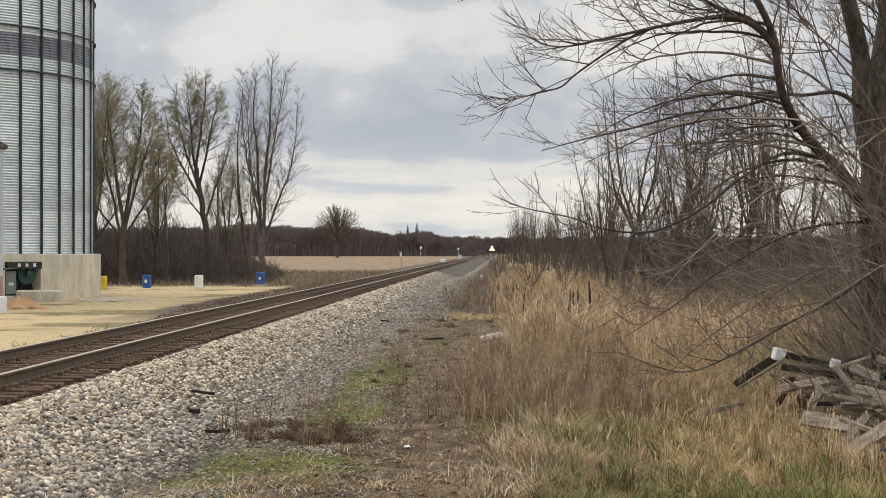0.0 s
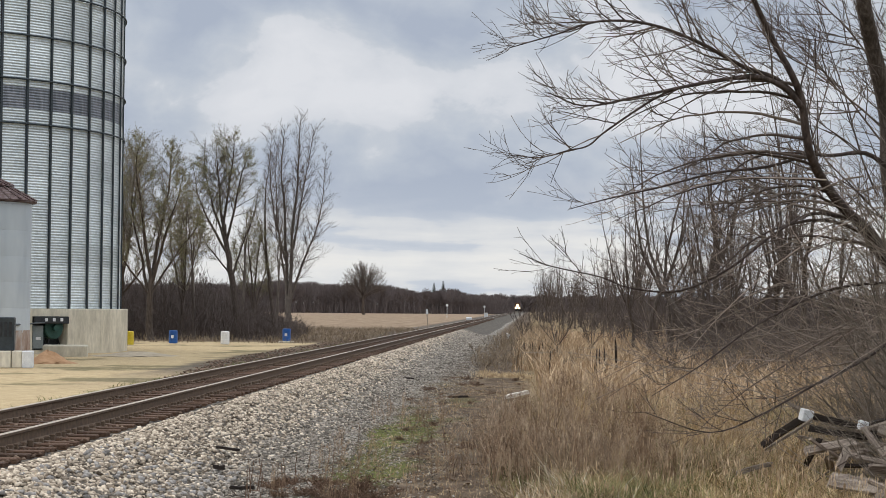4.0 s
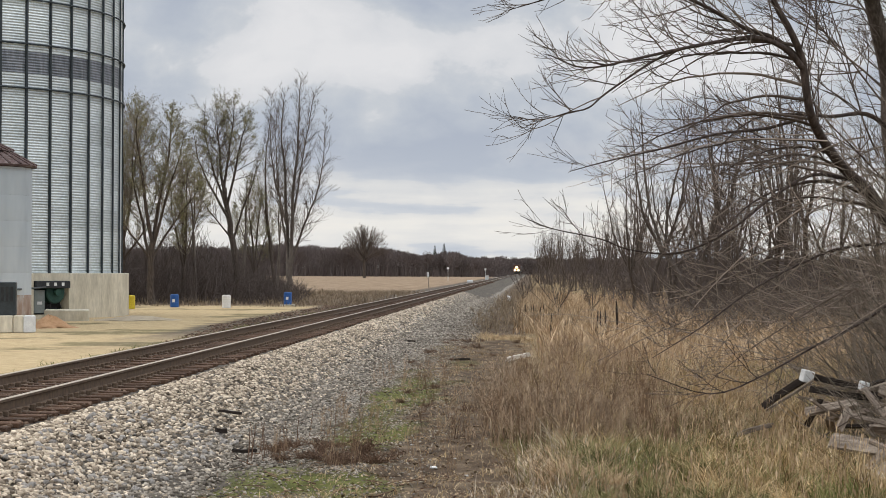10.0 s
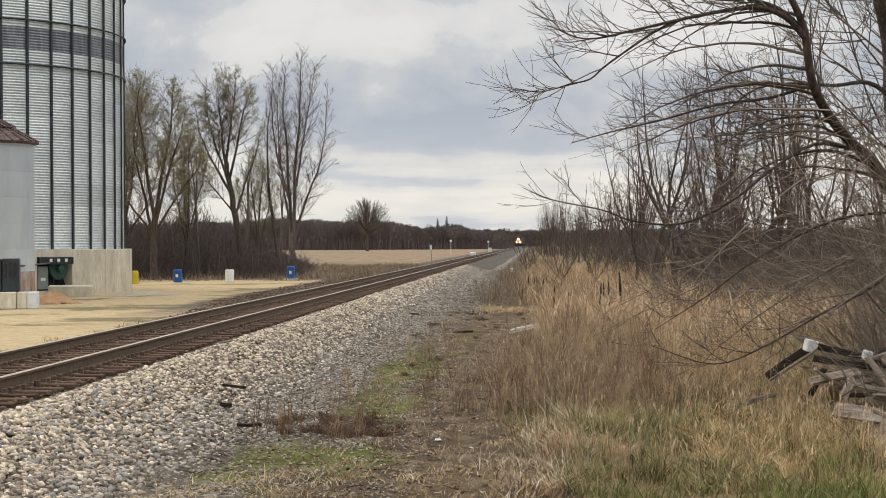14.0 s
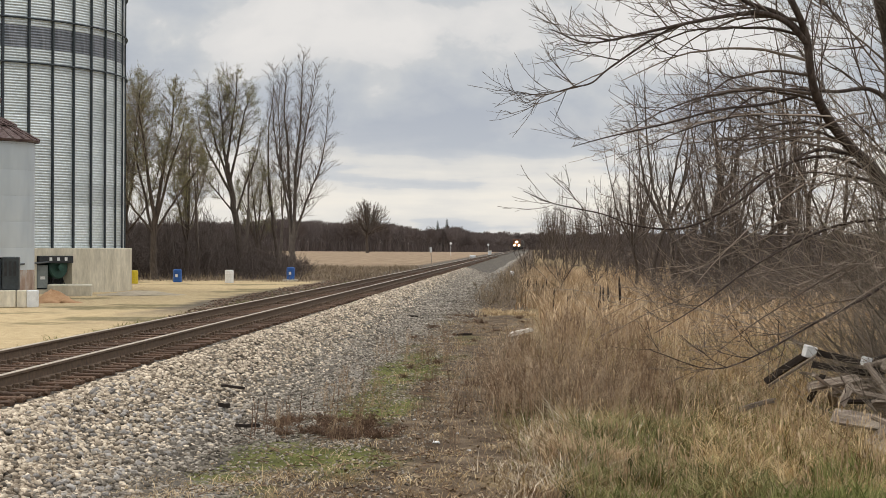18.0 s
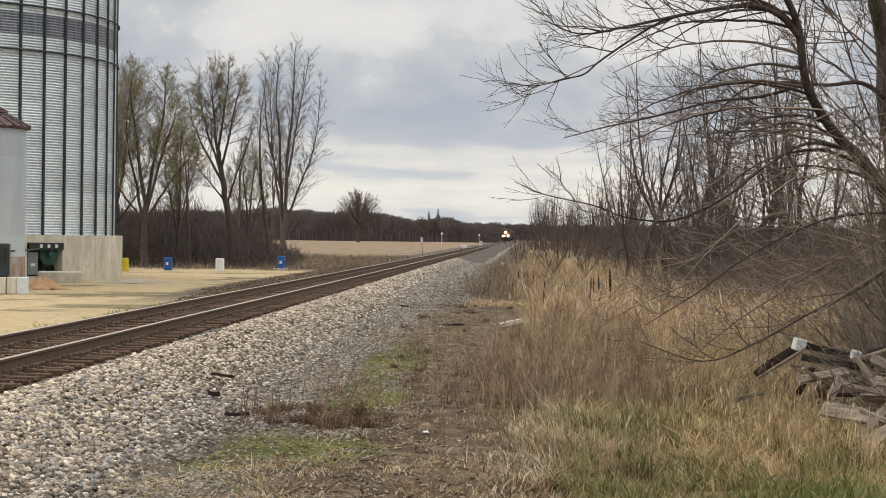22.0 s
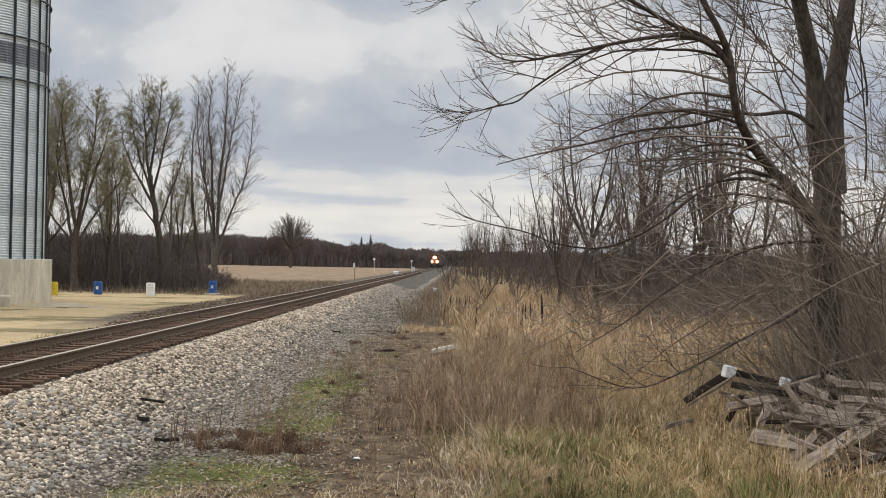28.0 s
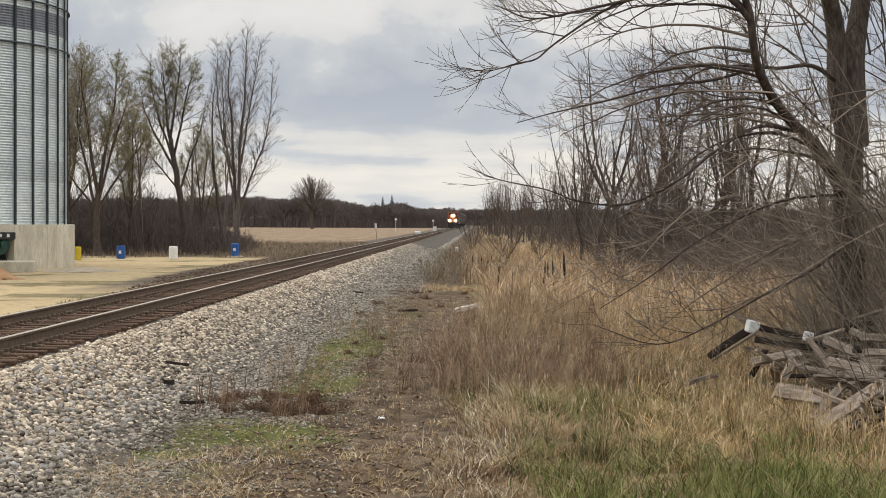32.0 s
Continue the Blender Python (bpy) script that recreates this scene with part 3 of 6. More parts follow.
def build_stones():
    rng = np.random.default_rng(3)
    n = 92000
    y = 13.0 + 137 * rng.random(n) ** 2.1
    x = TRACK_X + np.where(rng.random(n) < 0.86, 1.40 + 3.9 * rng.random(n) ** 1.15, -rng.uniform(1.4, 3.2, n))
    keep = ~((y < 19.5) & (x > -3.4 - 0.14 * (19.5 - y) + rng.normal(0, 0.3, n))) | (rng.random(n) < 0.25)
    for cx, cy, rx, ry in MOSS_PATCHES:
        keep &= (np.hypot((x - cx) / rx, (y - cy) / ry) > rng.uniform(0.7, 1.2, n)) | (rng.random(n) < 0.10)
    x, y = x[keep], y[keep]
    n = len(x)
    size = rng.uniform(0.035, 0.085, n) * np.where(y > 60, 1.5, 1.0) * np.interp(x - TRACK_X, (3.0, 4.6), (1.0, 0.5))
    z = np.maximum(bed_z(x), np.where(x > TRACK_X + 3.6, ground_z(x, y), -1)) + size * rng.uniform(0.05, 0.22, n)
    foot = x > -4.0 - 0.012 * y + rng.normal(0, 0.45, n)
    spots = np.stack([x, y, z], 1)
    scatter_rocks("crushed_stone", rng, spots[~foot], size[~foot], STONE, ballast, "pale angular crushed stone")
    scatter_rocks("gravel", rng, spots[foot], size[foot], STONE_GREY, ballast, "smaller grey gravel at the foot")
    n = 5200
    x, y = rng.uniform(-4.4, -1.2, n), 15.2 + 24 * rng.random(n) ** 1.5
    size = rng.uniform(0.015, 0.04, n)
    z = np.maximum(bed_z(x), ground_z(x, y)) + size * 0.2
    scatter_rocks("pebble_litter", rng, np.stack([x, y, z], 1), size, STONE_GREY, ballast, "loose grey pebbles on soil")
    n = 12500
    y = 13.0 + 90 * rng.random(n) ** 1.8
    x = TRACK_X + rng.uniform(-1.4, 1.30, n)
    size = rng.uniform(0.03, 0.07, n)
    scatter_rocks("crib_stone", rng, np.stack([x, y, bed_z(x) + size * rng.uniform(0.0, 0.4, n) + 0.018], 1), size, RUST_STONE, ballast, "rust-stained stone between the ties")
    n = 9000
    y = 44 + 90 * rng.random(n) ** 1.3
    x = rng.uniform(-10.2, -9.6, n) - rng.random(n) ** 1.6 * np.interp(y, (44, 75), (0.4, 3.6))
    size = rng.uniform(0.05, 0.12, n)
    scatter_rocks("cinders", rng, np.stack([x, y, np.maximum(ground_z(x, y), bed_z(x)) + size * 0.15], 1), size, RUST_STONE, ballast, "dark cinders and stone strewn towards the yard")
    # the nearest ones singly
    meshes = []
    for k in range(6):
        v, f = rock_shape(rng)
        meshes.append(array_mesh("stone", v, f, material("loose_stone", [(0.24, 0.22, 0.20), (0.45, 0.42, 0.385)], 3.0, 0.9, bump=0.4, vary=0.7) if k == 0 else meshes[0].materials[0]))
    for k in range(280):
        x, y = rng.uniform(-5.6, -3.9), rng.uniform(15.5, 24.0)
        s = rng.uniform(0.06, 0.10)
        part("stone", meshes[k % 6], None, ballast, at=Matrix.LocRotScale((x, y, float(bed_z(x)) + s * 0.3), Euler((rng.normal(0, 0.4), rng.normal(0, 0.4), rng.uniform(0, 6))), (s, s, s)))


def build_rails():
    """Two rails of true section, each a thing with a worn head, and the ties with their plates and anchors."""
    for side in (-1, 1):
        cx = TRACK_X + side * 0.7525
        rail = thing("rail", "rusty steel running rail with a worn bright head", "rail", "rails of the track", "structure", pose(cx, 0, RAIL_TOP))
        section = ((-0.075, -0.185), (-0.075, -0.172), (-0.012, -0.150), (-0.009, -0.05), (-0.036, -0.036), (-0.036, -0.006), (0.036, -0.006), (0.036, -0.036), (0.009, -0.05), (0.012, -0.150), (0.075, -0.172), (0.075, -0.185))
        n = len(section)
        verts = [(x, y, z) for y in (-80, 3000) for x, z in section]
        part("web_and_foot", (verts, [(i, (i + 1) % n, n + (i + 1) % n, n + i) for i in range(n)]), RUST, rail)
        top = ((-0.036, -0.006), (-0.034, -0.001), (-0.02, 0.004), (0.02, 0.004), (0.034, -0.001), (0.036, -0.006))
        verts = [(x, y, z) for y in (-80, 3000) for x, z in top]
        part("head", (verts, [(i, i + 1, 6 + i + 1, 6 + i) for i in range(5)]), RAILTOP, rail, "polished running surface")
    tie = thing("tie", "dark tarred wooden railway tie bedded in ballast", "tie", "ties under the rails", "", pose(TRACK_X, 10, 0))
    part("beam", box(0, 0, 0.47, 2.6, 0.23, 0.17, 0.012), TIE, tie)
    for side in (-1, 1):
        part("plate", box(side * 0.7525, 0, 0.5585, 0.36, 0.19, 0.014, 0.003), RUST, tie)
        for fore in (-1, 1):
            bm = box(side * 0.7525 + 0.10, fore * 0.155, 0.568, 0.075, 0.06, 0.095, 0.012)
            box(side * 0.7525, fore * 0.155, 0.535, 0.17, 0.03, 0.025, 0.004, bm)
            part("anchor", bm, RUST, tie)
        for fore in (-1, 1):
            part("spike", rod((side * 0.7525 + fore * 0.088, fore * 0.05, 0.56), (side * 0.7525 + fore * 0.088, fore * 0.05, 0.60), 0.014, 6), RUST, tie)
    rng = np.random.default_rng(5)
    for k in range(1, 110):
        copy_thing(tie, pose(TRACK_X + rng.normal(0, 0.02), 10 + 0.54 * k + rng.normal(0, 0.012), rng.normal(0, 0.006), 0, 0, rng.normal(0, 0.5)))
    far = bmesh.new()
    for k in range(110, 520):
        box(TRACK_X, 10 + 0.54 * k, 0.47, 2.6, 0.23, 0.17, 0, far)
    ob = part("far_ties", far, TIE, None)
    tagged(ob, "dark wooden ties running on into the distance", "ties", kind="stuff")


build_rails()

# ---------------------------------------------------------------- the grain bin
BIN_AT, BIN_R = (-30.9, 88.3), 9.75
RIBS = 46
COURSE = 1.05
BASE_TOP = 2.16


def arc_panel(r, a0, a1, segs, z0, z1, waves, depth):
    """A sheet of wall, corrugated across."""
    zs = np.linspace(z0, z1, waves * 4 + 1)
    rs = r + depth * np.sin(np.linspace(0, waves * 2 * math.pi, waves * 4 + 1))
    an = np.linspace(a0, a1, segs + 1)
    verts = np.stack([(rs[:, None] * np.cos(an)).ravel(), (rs[:, None] * np.sin(an)).ravel(), np.repeat(zs, segs + 1)], 1)
    i, j = np.meshgrid(np.arange(segs), np.arange(waves * 4))
    a = (j * (segs + 1) + i).ravel()
    return verts, np.stack([a, a + 1, a + segs + 2, a + segs + 1], 1)


def build_bin():
    bin_ob = thing("grain_bin", "tall galvanised corrugated grain bin with dark stiffeners on concrete", "grain bin", at=pose(*BIN_AT, 0))
    dark_course = 9
    courses = 18
    step = 2 * math.pi / RIBS
    facing = math.atan2(-BIN_AT[1], -BIN_AT[0])
    start = round(facing / step) * step + 0.4 * step
    v, f = arc_panel(BIN_R, 0, 2 * step, 6, 0, COURSE, 8, 0.019)
    light, dark = array_mesh("wall_sheet", v, f, GALV), array_mesh("wall_sheet", v, f, GALV_DARK)
    rest_v, rest_f, count = [], [], 0
    for c in range(courses):
        for k in range(RIBS // 2):
            a = start + 2 * step * (k - RIBS // 4)
            off = (a + step - facing + math.pi) % (2 * math.pi) - math.pi
            m = pose(0, 0, BASE_TOP + c * COURSE, 0, 0, math.degrees(a))
            if abs(off) < 1.75:
                part("wall_sheet", dark if c == dark_course else light, None, bin_ob, at=m)
            else:
                w = np.c_[v, np.ones(len(v))] @ np.array(m).T
                rest_v.append(w[:, :3])
                rest_f.append(f + count)
                count += len(v)
    rest = part("rear_wall", array_mesh("rear_wall", np.concatenate(rest_v), np.concatenate(rest_f), GALV), None, bin_ob)
    height = courses * COURSE
    # hat-shaped stiffeners outside the wall
    hat = ((-0.085, 0.015), (-0.06, 0.015), (-0.045, 0.075), (0.045, 0.075), (0.06, 0.015), (0.085, 0.015))
    hv = [(r, t, z) for z in (0, height) for t, r in hat]
    hat_mesh = mesh_of("stiffener", hv, [(i, i + 1, 7 + i, 6 + i) for i in range(5)], STIFF)
    for k in range(RIBS):
        a = start + step * k
        m = pose(BIN_R * math.cos(a), BIN_R * math.sin(a), BASE_TOP, 0, 0, math.degrees(a))
        part("stiffener", hat_mesh, None, bin_ob, at=m)
    for z in (10.9, 13.0, 15.1, 17.2, 19.3):
        ring = Tubes(8)
        pts = [((BIN_R + 0.12) * math.cos(i * math.pi / 46), (BIN_R + 0.12) * math.sin(i * math.pi / 46), z) for i in range(93)]
        ring.add(pts, [0.045] * 93)
        part("wind_ring", ring.mesh("wind_ring", STIFF), None, bin_ob)
    top = BASE_TOP + height
    part("roof", lathe(((BIN_R + 0.2, top - 0.05), (BIN_R + 0.1, top + 0.1), (1.0, top + 5.0), (0.0, top + 5.05)), 46), GALV, bin_ob)
    # concrete ring wall with an opening for the fan
    r0, r1 = BIN_R - 0.2, BIN_R + 0.40
    gap0, gap1 = FAN_GAP
    prof = ((r0, -0.3), (r1, -0.3), (r1, BASE_TOP - 0.03), (r1 - 0.03, BASE_TOP), (r0, BASE_TOP))
    joints = [gap1 + (2 * math.pi - (gap1 - gap0)) * i / 24 for i in range(25)]
    for i in range(24):
        vv, ff = lathe(prof, 6, a0=joints[i] + 0.0008, a1=joints[i + 1] - 0.0008)
        part("concrete_segment", (vv, ff + [tuple(7 * j for j in range(5)), tuple(7 * j + 6 for j in range(4, -1, -1))]), CONCRETE, bin_ob)
    for lo, hi in ((-0.3, 0.20), (1.80, BASE_TOP)):
        vv, ff = lathe(((r0, lo), (r1, lo), (r1, hi), (r0, hi), (r0, lo)), 6, a0=gap0, a1=gap1)
        part("concrete_segment", (vv, ff), CONCRETE, bin_ob)
    return bin_ob


def bearing(x, y):
    return math.atan2(y - BIN_AT[1], x - BIN_AT[0])


FAN_GAP = (bearing(-23.42, 81.45), bearing(-22.18, 83.1))
build_bin()


def build_fan():
    mid = (FAN_GAP[0] + FAN_GAP[1]) / 2
    r = BIN_R + 0.05
    at = pose(BIN_AT[0] + r * math.cos(mid), BIN_AT[1] + r * math.sin(mid), 0.20, 0, 0, math.degrees(mid) + 90)
    fan = thing("aeration_fan", "dark green fan and grey control box in the base opening", "fan", at=at)
    part("back_panel", box(0, 0.42, 0.8, 2.3, 0.04, 1.6), SHADOW_STEEL, fan)
    vv, ff = lathe(((0.16, -0.22), (0.50, -0.22), (0.55, -0.18), (0.55, 0.18), (0.50, 0.22), (0.16, 0.22)), 20)
    part("housing", (vv, ff), GREEN_PAINT, fan, at=pose(0.35, 0.05, 1.05, 90, 0, 0))
    part("motor", rod((0.35, -0.36, 1.05), (0.35, -0.05, 1.05), 0.16, 14), GREEN_PAINT, fan)
    for s in (-1, 1):
        for t in (-1, 1):
            part("leg", rod((0.35 + 0.12 * s, 0.1 * t, 0.9), (0.35 + 0.45 * s, 0.15 * t, 0.0), 0.03, 6), SHADOW_STEEL, fan)
    body = part("control_box", box(-0.62, -0.05, 0.62, 0.62, 0.3, 1.1, 0.02), material("grey_box", [(0.16, 0.19, 0.19), (0.25, 0.28, 0.28)], 3, 0.5), fan)
    part("label_plate", box(-0.62, -0.205, 0.55, 0.28, 0.006, 0.14), WHITE, body)
    part("hood", box(0, -0.40, 1.42, 2.0, 0.12, 0.34, 0.02), SHADOW_STEEL, fan)
    for x in (0.1, 0.55, -0.35):
        part("notice", box(x, -0.464, 1.44, 0.16, 0.006, 0.16), WHITE, fan)


build_fan()


# ---------------------------------------------------------------- yard things
def build_tank(x, y, r, eave, label, seams):
    tank = thing("storage_tank", label, "tank", "tanks in the yard", at=pose(x, y, 0))
    ring = 0.0
    k = 0
    while ring < eave - 0.05:
        top = min(eave, ring + 1.1)
        shell = part("shell_course", lathe(((r, ring), (r + 0.005, ring + 0.04), (r, top - 0.002)), 48), TANK, tank)
        shell.data.polygons.foreach_set("use_smooth", [True] * len(shell.data.polygons))
        ring, k = top, k + 1
    rust = part("skirt", lathe(((r + 0.012, 0.0), (r + 0.012, 1.25)), 36), material("rust_stained_skirt", [(0.22, 0.12, 0.075), (0.40, 0.30, 0.24), (0.50, 0.50, 0.49)], 1.5, 0.8, stretch=(1.5, 1.5, 0.5)), tank, "rust-stained foot")
    # a cone of overlapping metal sheets in two tiers, with standing ribs
    for tier, ((r0, z0), (r1, z1)) in enumerate((((r + 0.22, eave + 0.02), (r * 0.60, eave + 0.62)), ((r * 0.66, eave + 0.66), (0.12, eave + 1.28)))):
        part("roof_tier", lathe(((r0, z0 - 0.03), (r0, z0), (r1, z1)), 36), ROOF, tank, "rusty sheet cone roof")
        for i in range(26):
            a = 2 * math.pi * (i + 0.5 * tier) / 26
            c, w = math.cos(a), math.sin(a)
            part("roof_rib", rod((r0 * c, r0 * w, z0 + 0.02), (r1 * c, r1 * w, z1 + 0.02), 0.045, 5), ROOF, tank)
    part("eave_band", lathe(((r, eave - 0.1), (r + 0.2, eave - 0.06), (r + 0.22, eave + 0.0), (r, eave + 0.02)), 36), ROOF, tank)
    for deg in seams:
        a = radians(deg)
        part("seam", box(r * math.cos(a), r * math.sin(a), eave / 2, 0.05, 0.07, eave - 0.2, turn=Matrix.Rotation(a, 4, "Z")), STIFF, tank)


build_tank(-23.73, 74.2, 2.2, 6.78, "dull whitish steel tank with a rusty ribbed roof", (-60, -100))
build_tank(-23.64, 68.4, 2.2, 8.08, "taller blue-grey steel tank with a ribbed roof", (-22, -47, -75))


def build_switchgear():
    at = pose(-19.68, 64.4, 0.0, 0, 0, 12)
    for i, (x, w, d, col) in enumerate(((-1.7, 0.9, 0.65, CONCRETE), (-0.75, 0.92, 0.65, CONCRETE), (0.06, 0.66, 0.7, CONCRETE), (0.60, 0.36, 0.62, CONCRETE), (0.99, 0.40, 0.66, WHITE))):
        label = "white-washed concrete footing block" if col is WHITE else "grey concrete footing block under the cabinet"
        ob = part("footing_block", box(0, 0, 0.31, w, d, 0.64, 0.03), col, None, at=at @ pose(x, -0.05 * i, 0))
        tagged(ob, label, "concrete block", "footing blocks")
    cab = thing("switch_cabinet", "dark grey steel switch cabinet standing on concrete blocks", "cabinet", at=at @ pose(-0.55, 0.1, 0.63))
    part("body", box(-0.35, 0, 0.58, 1.45, 0.62, 1.16, 0.02), CABINET, cab)
    part("lid", box(-0.35, -0.02, 1.19, 1.5, 0.68, 0.06, 0.015), CABINET, cab)
    part("end_panel", box(0.72, 0.02, 0.62, 0.62, 0.66, 1.24, 0.03), CABINET, cab)
    for x in (-0.95, -0.55, -0.15, 0.25):
        part("door_rib", box(x, -0.325, 0.45, 0.03, 0.03, 0.8), SHADOW_STEEL, cab)
    for x in (0.55, 0.72, 0.89):
        part("vent", box(x, -0.318, 0.80, 0.10, 0.02, 0.55, 0.005), SHADOW_STEEL, cab)
    part("sloped_hood", box(-0.75, -0.30, 0.78, 0.5, 0.26, 0.10, 0.02, turn=Matrix.Rotation(radians(24), 4, "X")), CABINET, cab)
    part("upper_panel", box(-0.3, -0.33, 0.95, 1.25, 0.03, 0.30, 0.01), SHADOW_STEEL, cab)
    for x in (-0.35, -0.15):
        part("label_plate", box(x, -0.349, 0.98, 0.12, 0.006, 0.12), WHITE, cab)
    part("gauge", rod((-0.38, -0.36, 0.62), (-0.38, -0.31, 0.62), 0.07, 12), WHITE, cab)
    pipe = thing("pipe_run", "grey steel pipe running along the tanks", "pipe")
    part("pipe", rod((-20.4, 65.0, 1.50), (-22.9, 81.6, 1.50), 0.04, 8), STIFF, pipe)
    part("valve", rod((-21.3, 71.0, 1.38), (-21.3, 71.0, 1.66), 0.10, 10), STIFF, pipe)


build_switchgear()


def heap(name, x, y, rx, ry, h, mat, label, category, seed):
    rng = np.random.default_rng(seed)
    verts, faces = [], []
    nr, na = 9, 26
    for j in range(nr):
        u = j / (nr - 1)
        for i in range(na):
            a = 2 * math.pi * i / na
            k = 1 + 0.18 * math.sin(3 * a + seed) + 0.08 * rng.normal()
            verts.append((rx * u * k * math.cos(a), ry * u * k * math.sin(a), h * (0.5 + 0.5 * math.cos(math.pi * u)) * (1 + 0.06 * rng.normal()) - (0.05 if j == nr - 1 else 0)))
    for j in range(nr - 1):
        for i in range(na):
            faces.append((j * na + i, (j + 1) * na + i, (j + 1) * na + (i + 1) % na, j * na + (i + 1) % na))
    ob = new(name, mesh_of(name, verts, faces, mat, True))
    ob.matrix_basis = pose(x, y, 0)
    return tagged(ob, label, category)


heap("sand_mound", -19.35, 69.5, 1.05, 1.2, 0.50, SAND, "small heap of orange sand on the yard", "sand heap", 1)
slab = part("concrete_pad", box(0, 0, 0.24, 2.0, 1.7, 0.54, 0.04), CONCRETE, None, at=pose(-21.25, 79.3, 0, 0, 0, 14))
tagged(slab, "worn concrete pad in front of the fan", "concrete pad")
heap("gravel_ramp", -18.4, 80.9, 2.3, 2.4, 0.20, material("pale_fill", [(0.36, 0.30, 0.22), (0.52, 0.44, 0.32)], 2.0, 0.95, bump=0.4), "low pale heap of fill against the concrete base", "gravel heap", 2)


def build_drum(x, y, mat, label, z=0.0):
    drum = thing("drum", label, "drum", "plastic drums along the yard's edge", at=Matrix.LocRotScale((x, y, z), None, (0.94, 0.94, 0.92)))
    prof = [(0.24, 0.0), (0.28, 0.02), (0.292, 0.08), (0.285, 0.28), (0.30, 0.31), (0.285, 0.34), (0.285, 0.58), (0.30, 0.61), (0.285, 0.64), (0.285, 0.80), (0.27, 0.86), (0.22, 0.885)]
    part("shell", lathe(prof, 20), mat, drum)
    part("top", lathe(((0.225, 0.884), (0.20, 0.87), (0.0, 0.872)), 20), mat, drum)
    for s in (-1, 1):
        part("bung", rod((0.13 * s, 0.05, 0.868), (0.13 * s, 0.05, 0.895), 0.035, 8), mat, drum)
    if mat is BLUE_PLASTIC:
        part("label_plate", lathe(((0.296, 0.35), (0.296, 0.56)), 6, a0=-1.9, a1=-1.3), WHITE, drum, "white paper label")


build_drum(-18.7, 106.7, WHITE_PLASTIC, "white plastic drum at the yard's edge")
build_drum(-22.3, 108.6, BLUE_PLASTIC, "blue plastic drum with a white label")
build_drum(-16.0, 114.5, BLUE_PLASTIC, "blue plastic drum on a pale slab", 0.09)
build_drum(-23.9, 103.5, YELLOW_PLASTIC, "yellow plastic drum beside the concrete base")
slab = part("slab", box(-16.0, 114.4, 0.04, 0.9, 0.8, 0.10, 0.02), CONCRETE, None)
tagged(slab, "pale concrete slab under a drum", "slab")


# ---------------------------------------------------------------- line-side things
def build_marker_post(x, y, h, label, disc=False, lean=0.0):
    ob = thing("marker_post", label, "post", "line-side markers", at=pose(x, y, 0, 0, lean, 0))
    part("pole", rod((0, 0, -0.2), (0, 0, h), 0.055, 8), WHITE if disc else LUMBER, ob)
    if disc:
        part("disc", rod((0, -0.10, h), (0, -0.06, h), 0.28, 20), WHITE, ob, "round white board")
    else:
        part("cap", box(0, 0, h - 0.2, 0.26, 0.12, 0.62, 0.02), WHITE, ob, "white painted head")


build_marker_post(-12.6, 215.0, 2.05, "leaning wooden post with a white head", lean=-4)
build_marker_post(-18.6, 390.0, 2.9, "white post with a round white board", True)
cabin = thing("equipment_box", "small white equipment box beside the line", "equipment box", at=pose(-10.9, 430, 0))
part("wall", box(0, 0, 0.6, 0.75, 0.75, 1.2, 0.04), WHITE, cabin)
part("roof", box(0, 0, 1.23, 0.9, 0.9, 0.08, 0.03), CONCRETE, cabin)
build_marker_post(-11.6, 440.0, 2.7, "slim white line-side signal post", True)
for k in range(2):
    bin_box = part("white_bundle", box(-11.6 - 0.2 * k, 330 + 5 * k, 0.35, 1.0, 3.6, 0.45, 0.05), WHITE, None)
    tagged(bin_box, "long white wrapped bundle lying beside the track", "bundle", "bundles beside the track")


def plank(name, x, y, z, length, w, h, turn, tilt, mat, label, category, group="", seed=0, roll=0.0):
    """A split, slightly warped board or timber with ragged ends."""
    rng = np.random.default_rng(seed)
    bm = bmesh.new()
    n = 6
    rows = []
    for i in range(n):
        u = i / (n - 1) - 0.5
        bow = 0.008 * math.sin(u * 4 + seed)
        a, b = w / 2 * (1 + 0.02 * rng.normal()), h / 2 * (1 + 0.05 * rng.normal())
        end = 0.04 * length * rng.normal() if i in (0, n - 1) else 0
        rows.append([bm.verts.new((u * length + end * s, p * a, q * b + bow)) for p, q, s in ((-1, -1, 1), (1, -1, 0.3), (1, 1, -0.4), (-1, 1, 0.5))])
    for i in range(n - 1):
        for k in range(4):
            bm.faces.new((rows[i][k], rows[i][(k + 1) % 4], rows[i + 1][(k + 1) % 4], rows[i + 1][k]))
    bm.faces.new(rows[0][::-1])
    bm.faces.new(rows[-1])
    bmesh.ops.recalc_face_normals(bm, faces=bm.faces)
    ob = part(name, bm, mat, None, at=pose(x, y, z, roll, tilt, turn))
    return tagged(ob, label, category, group)


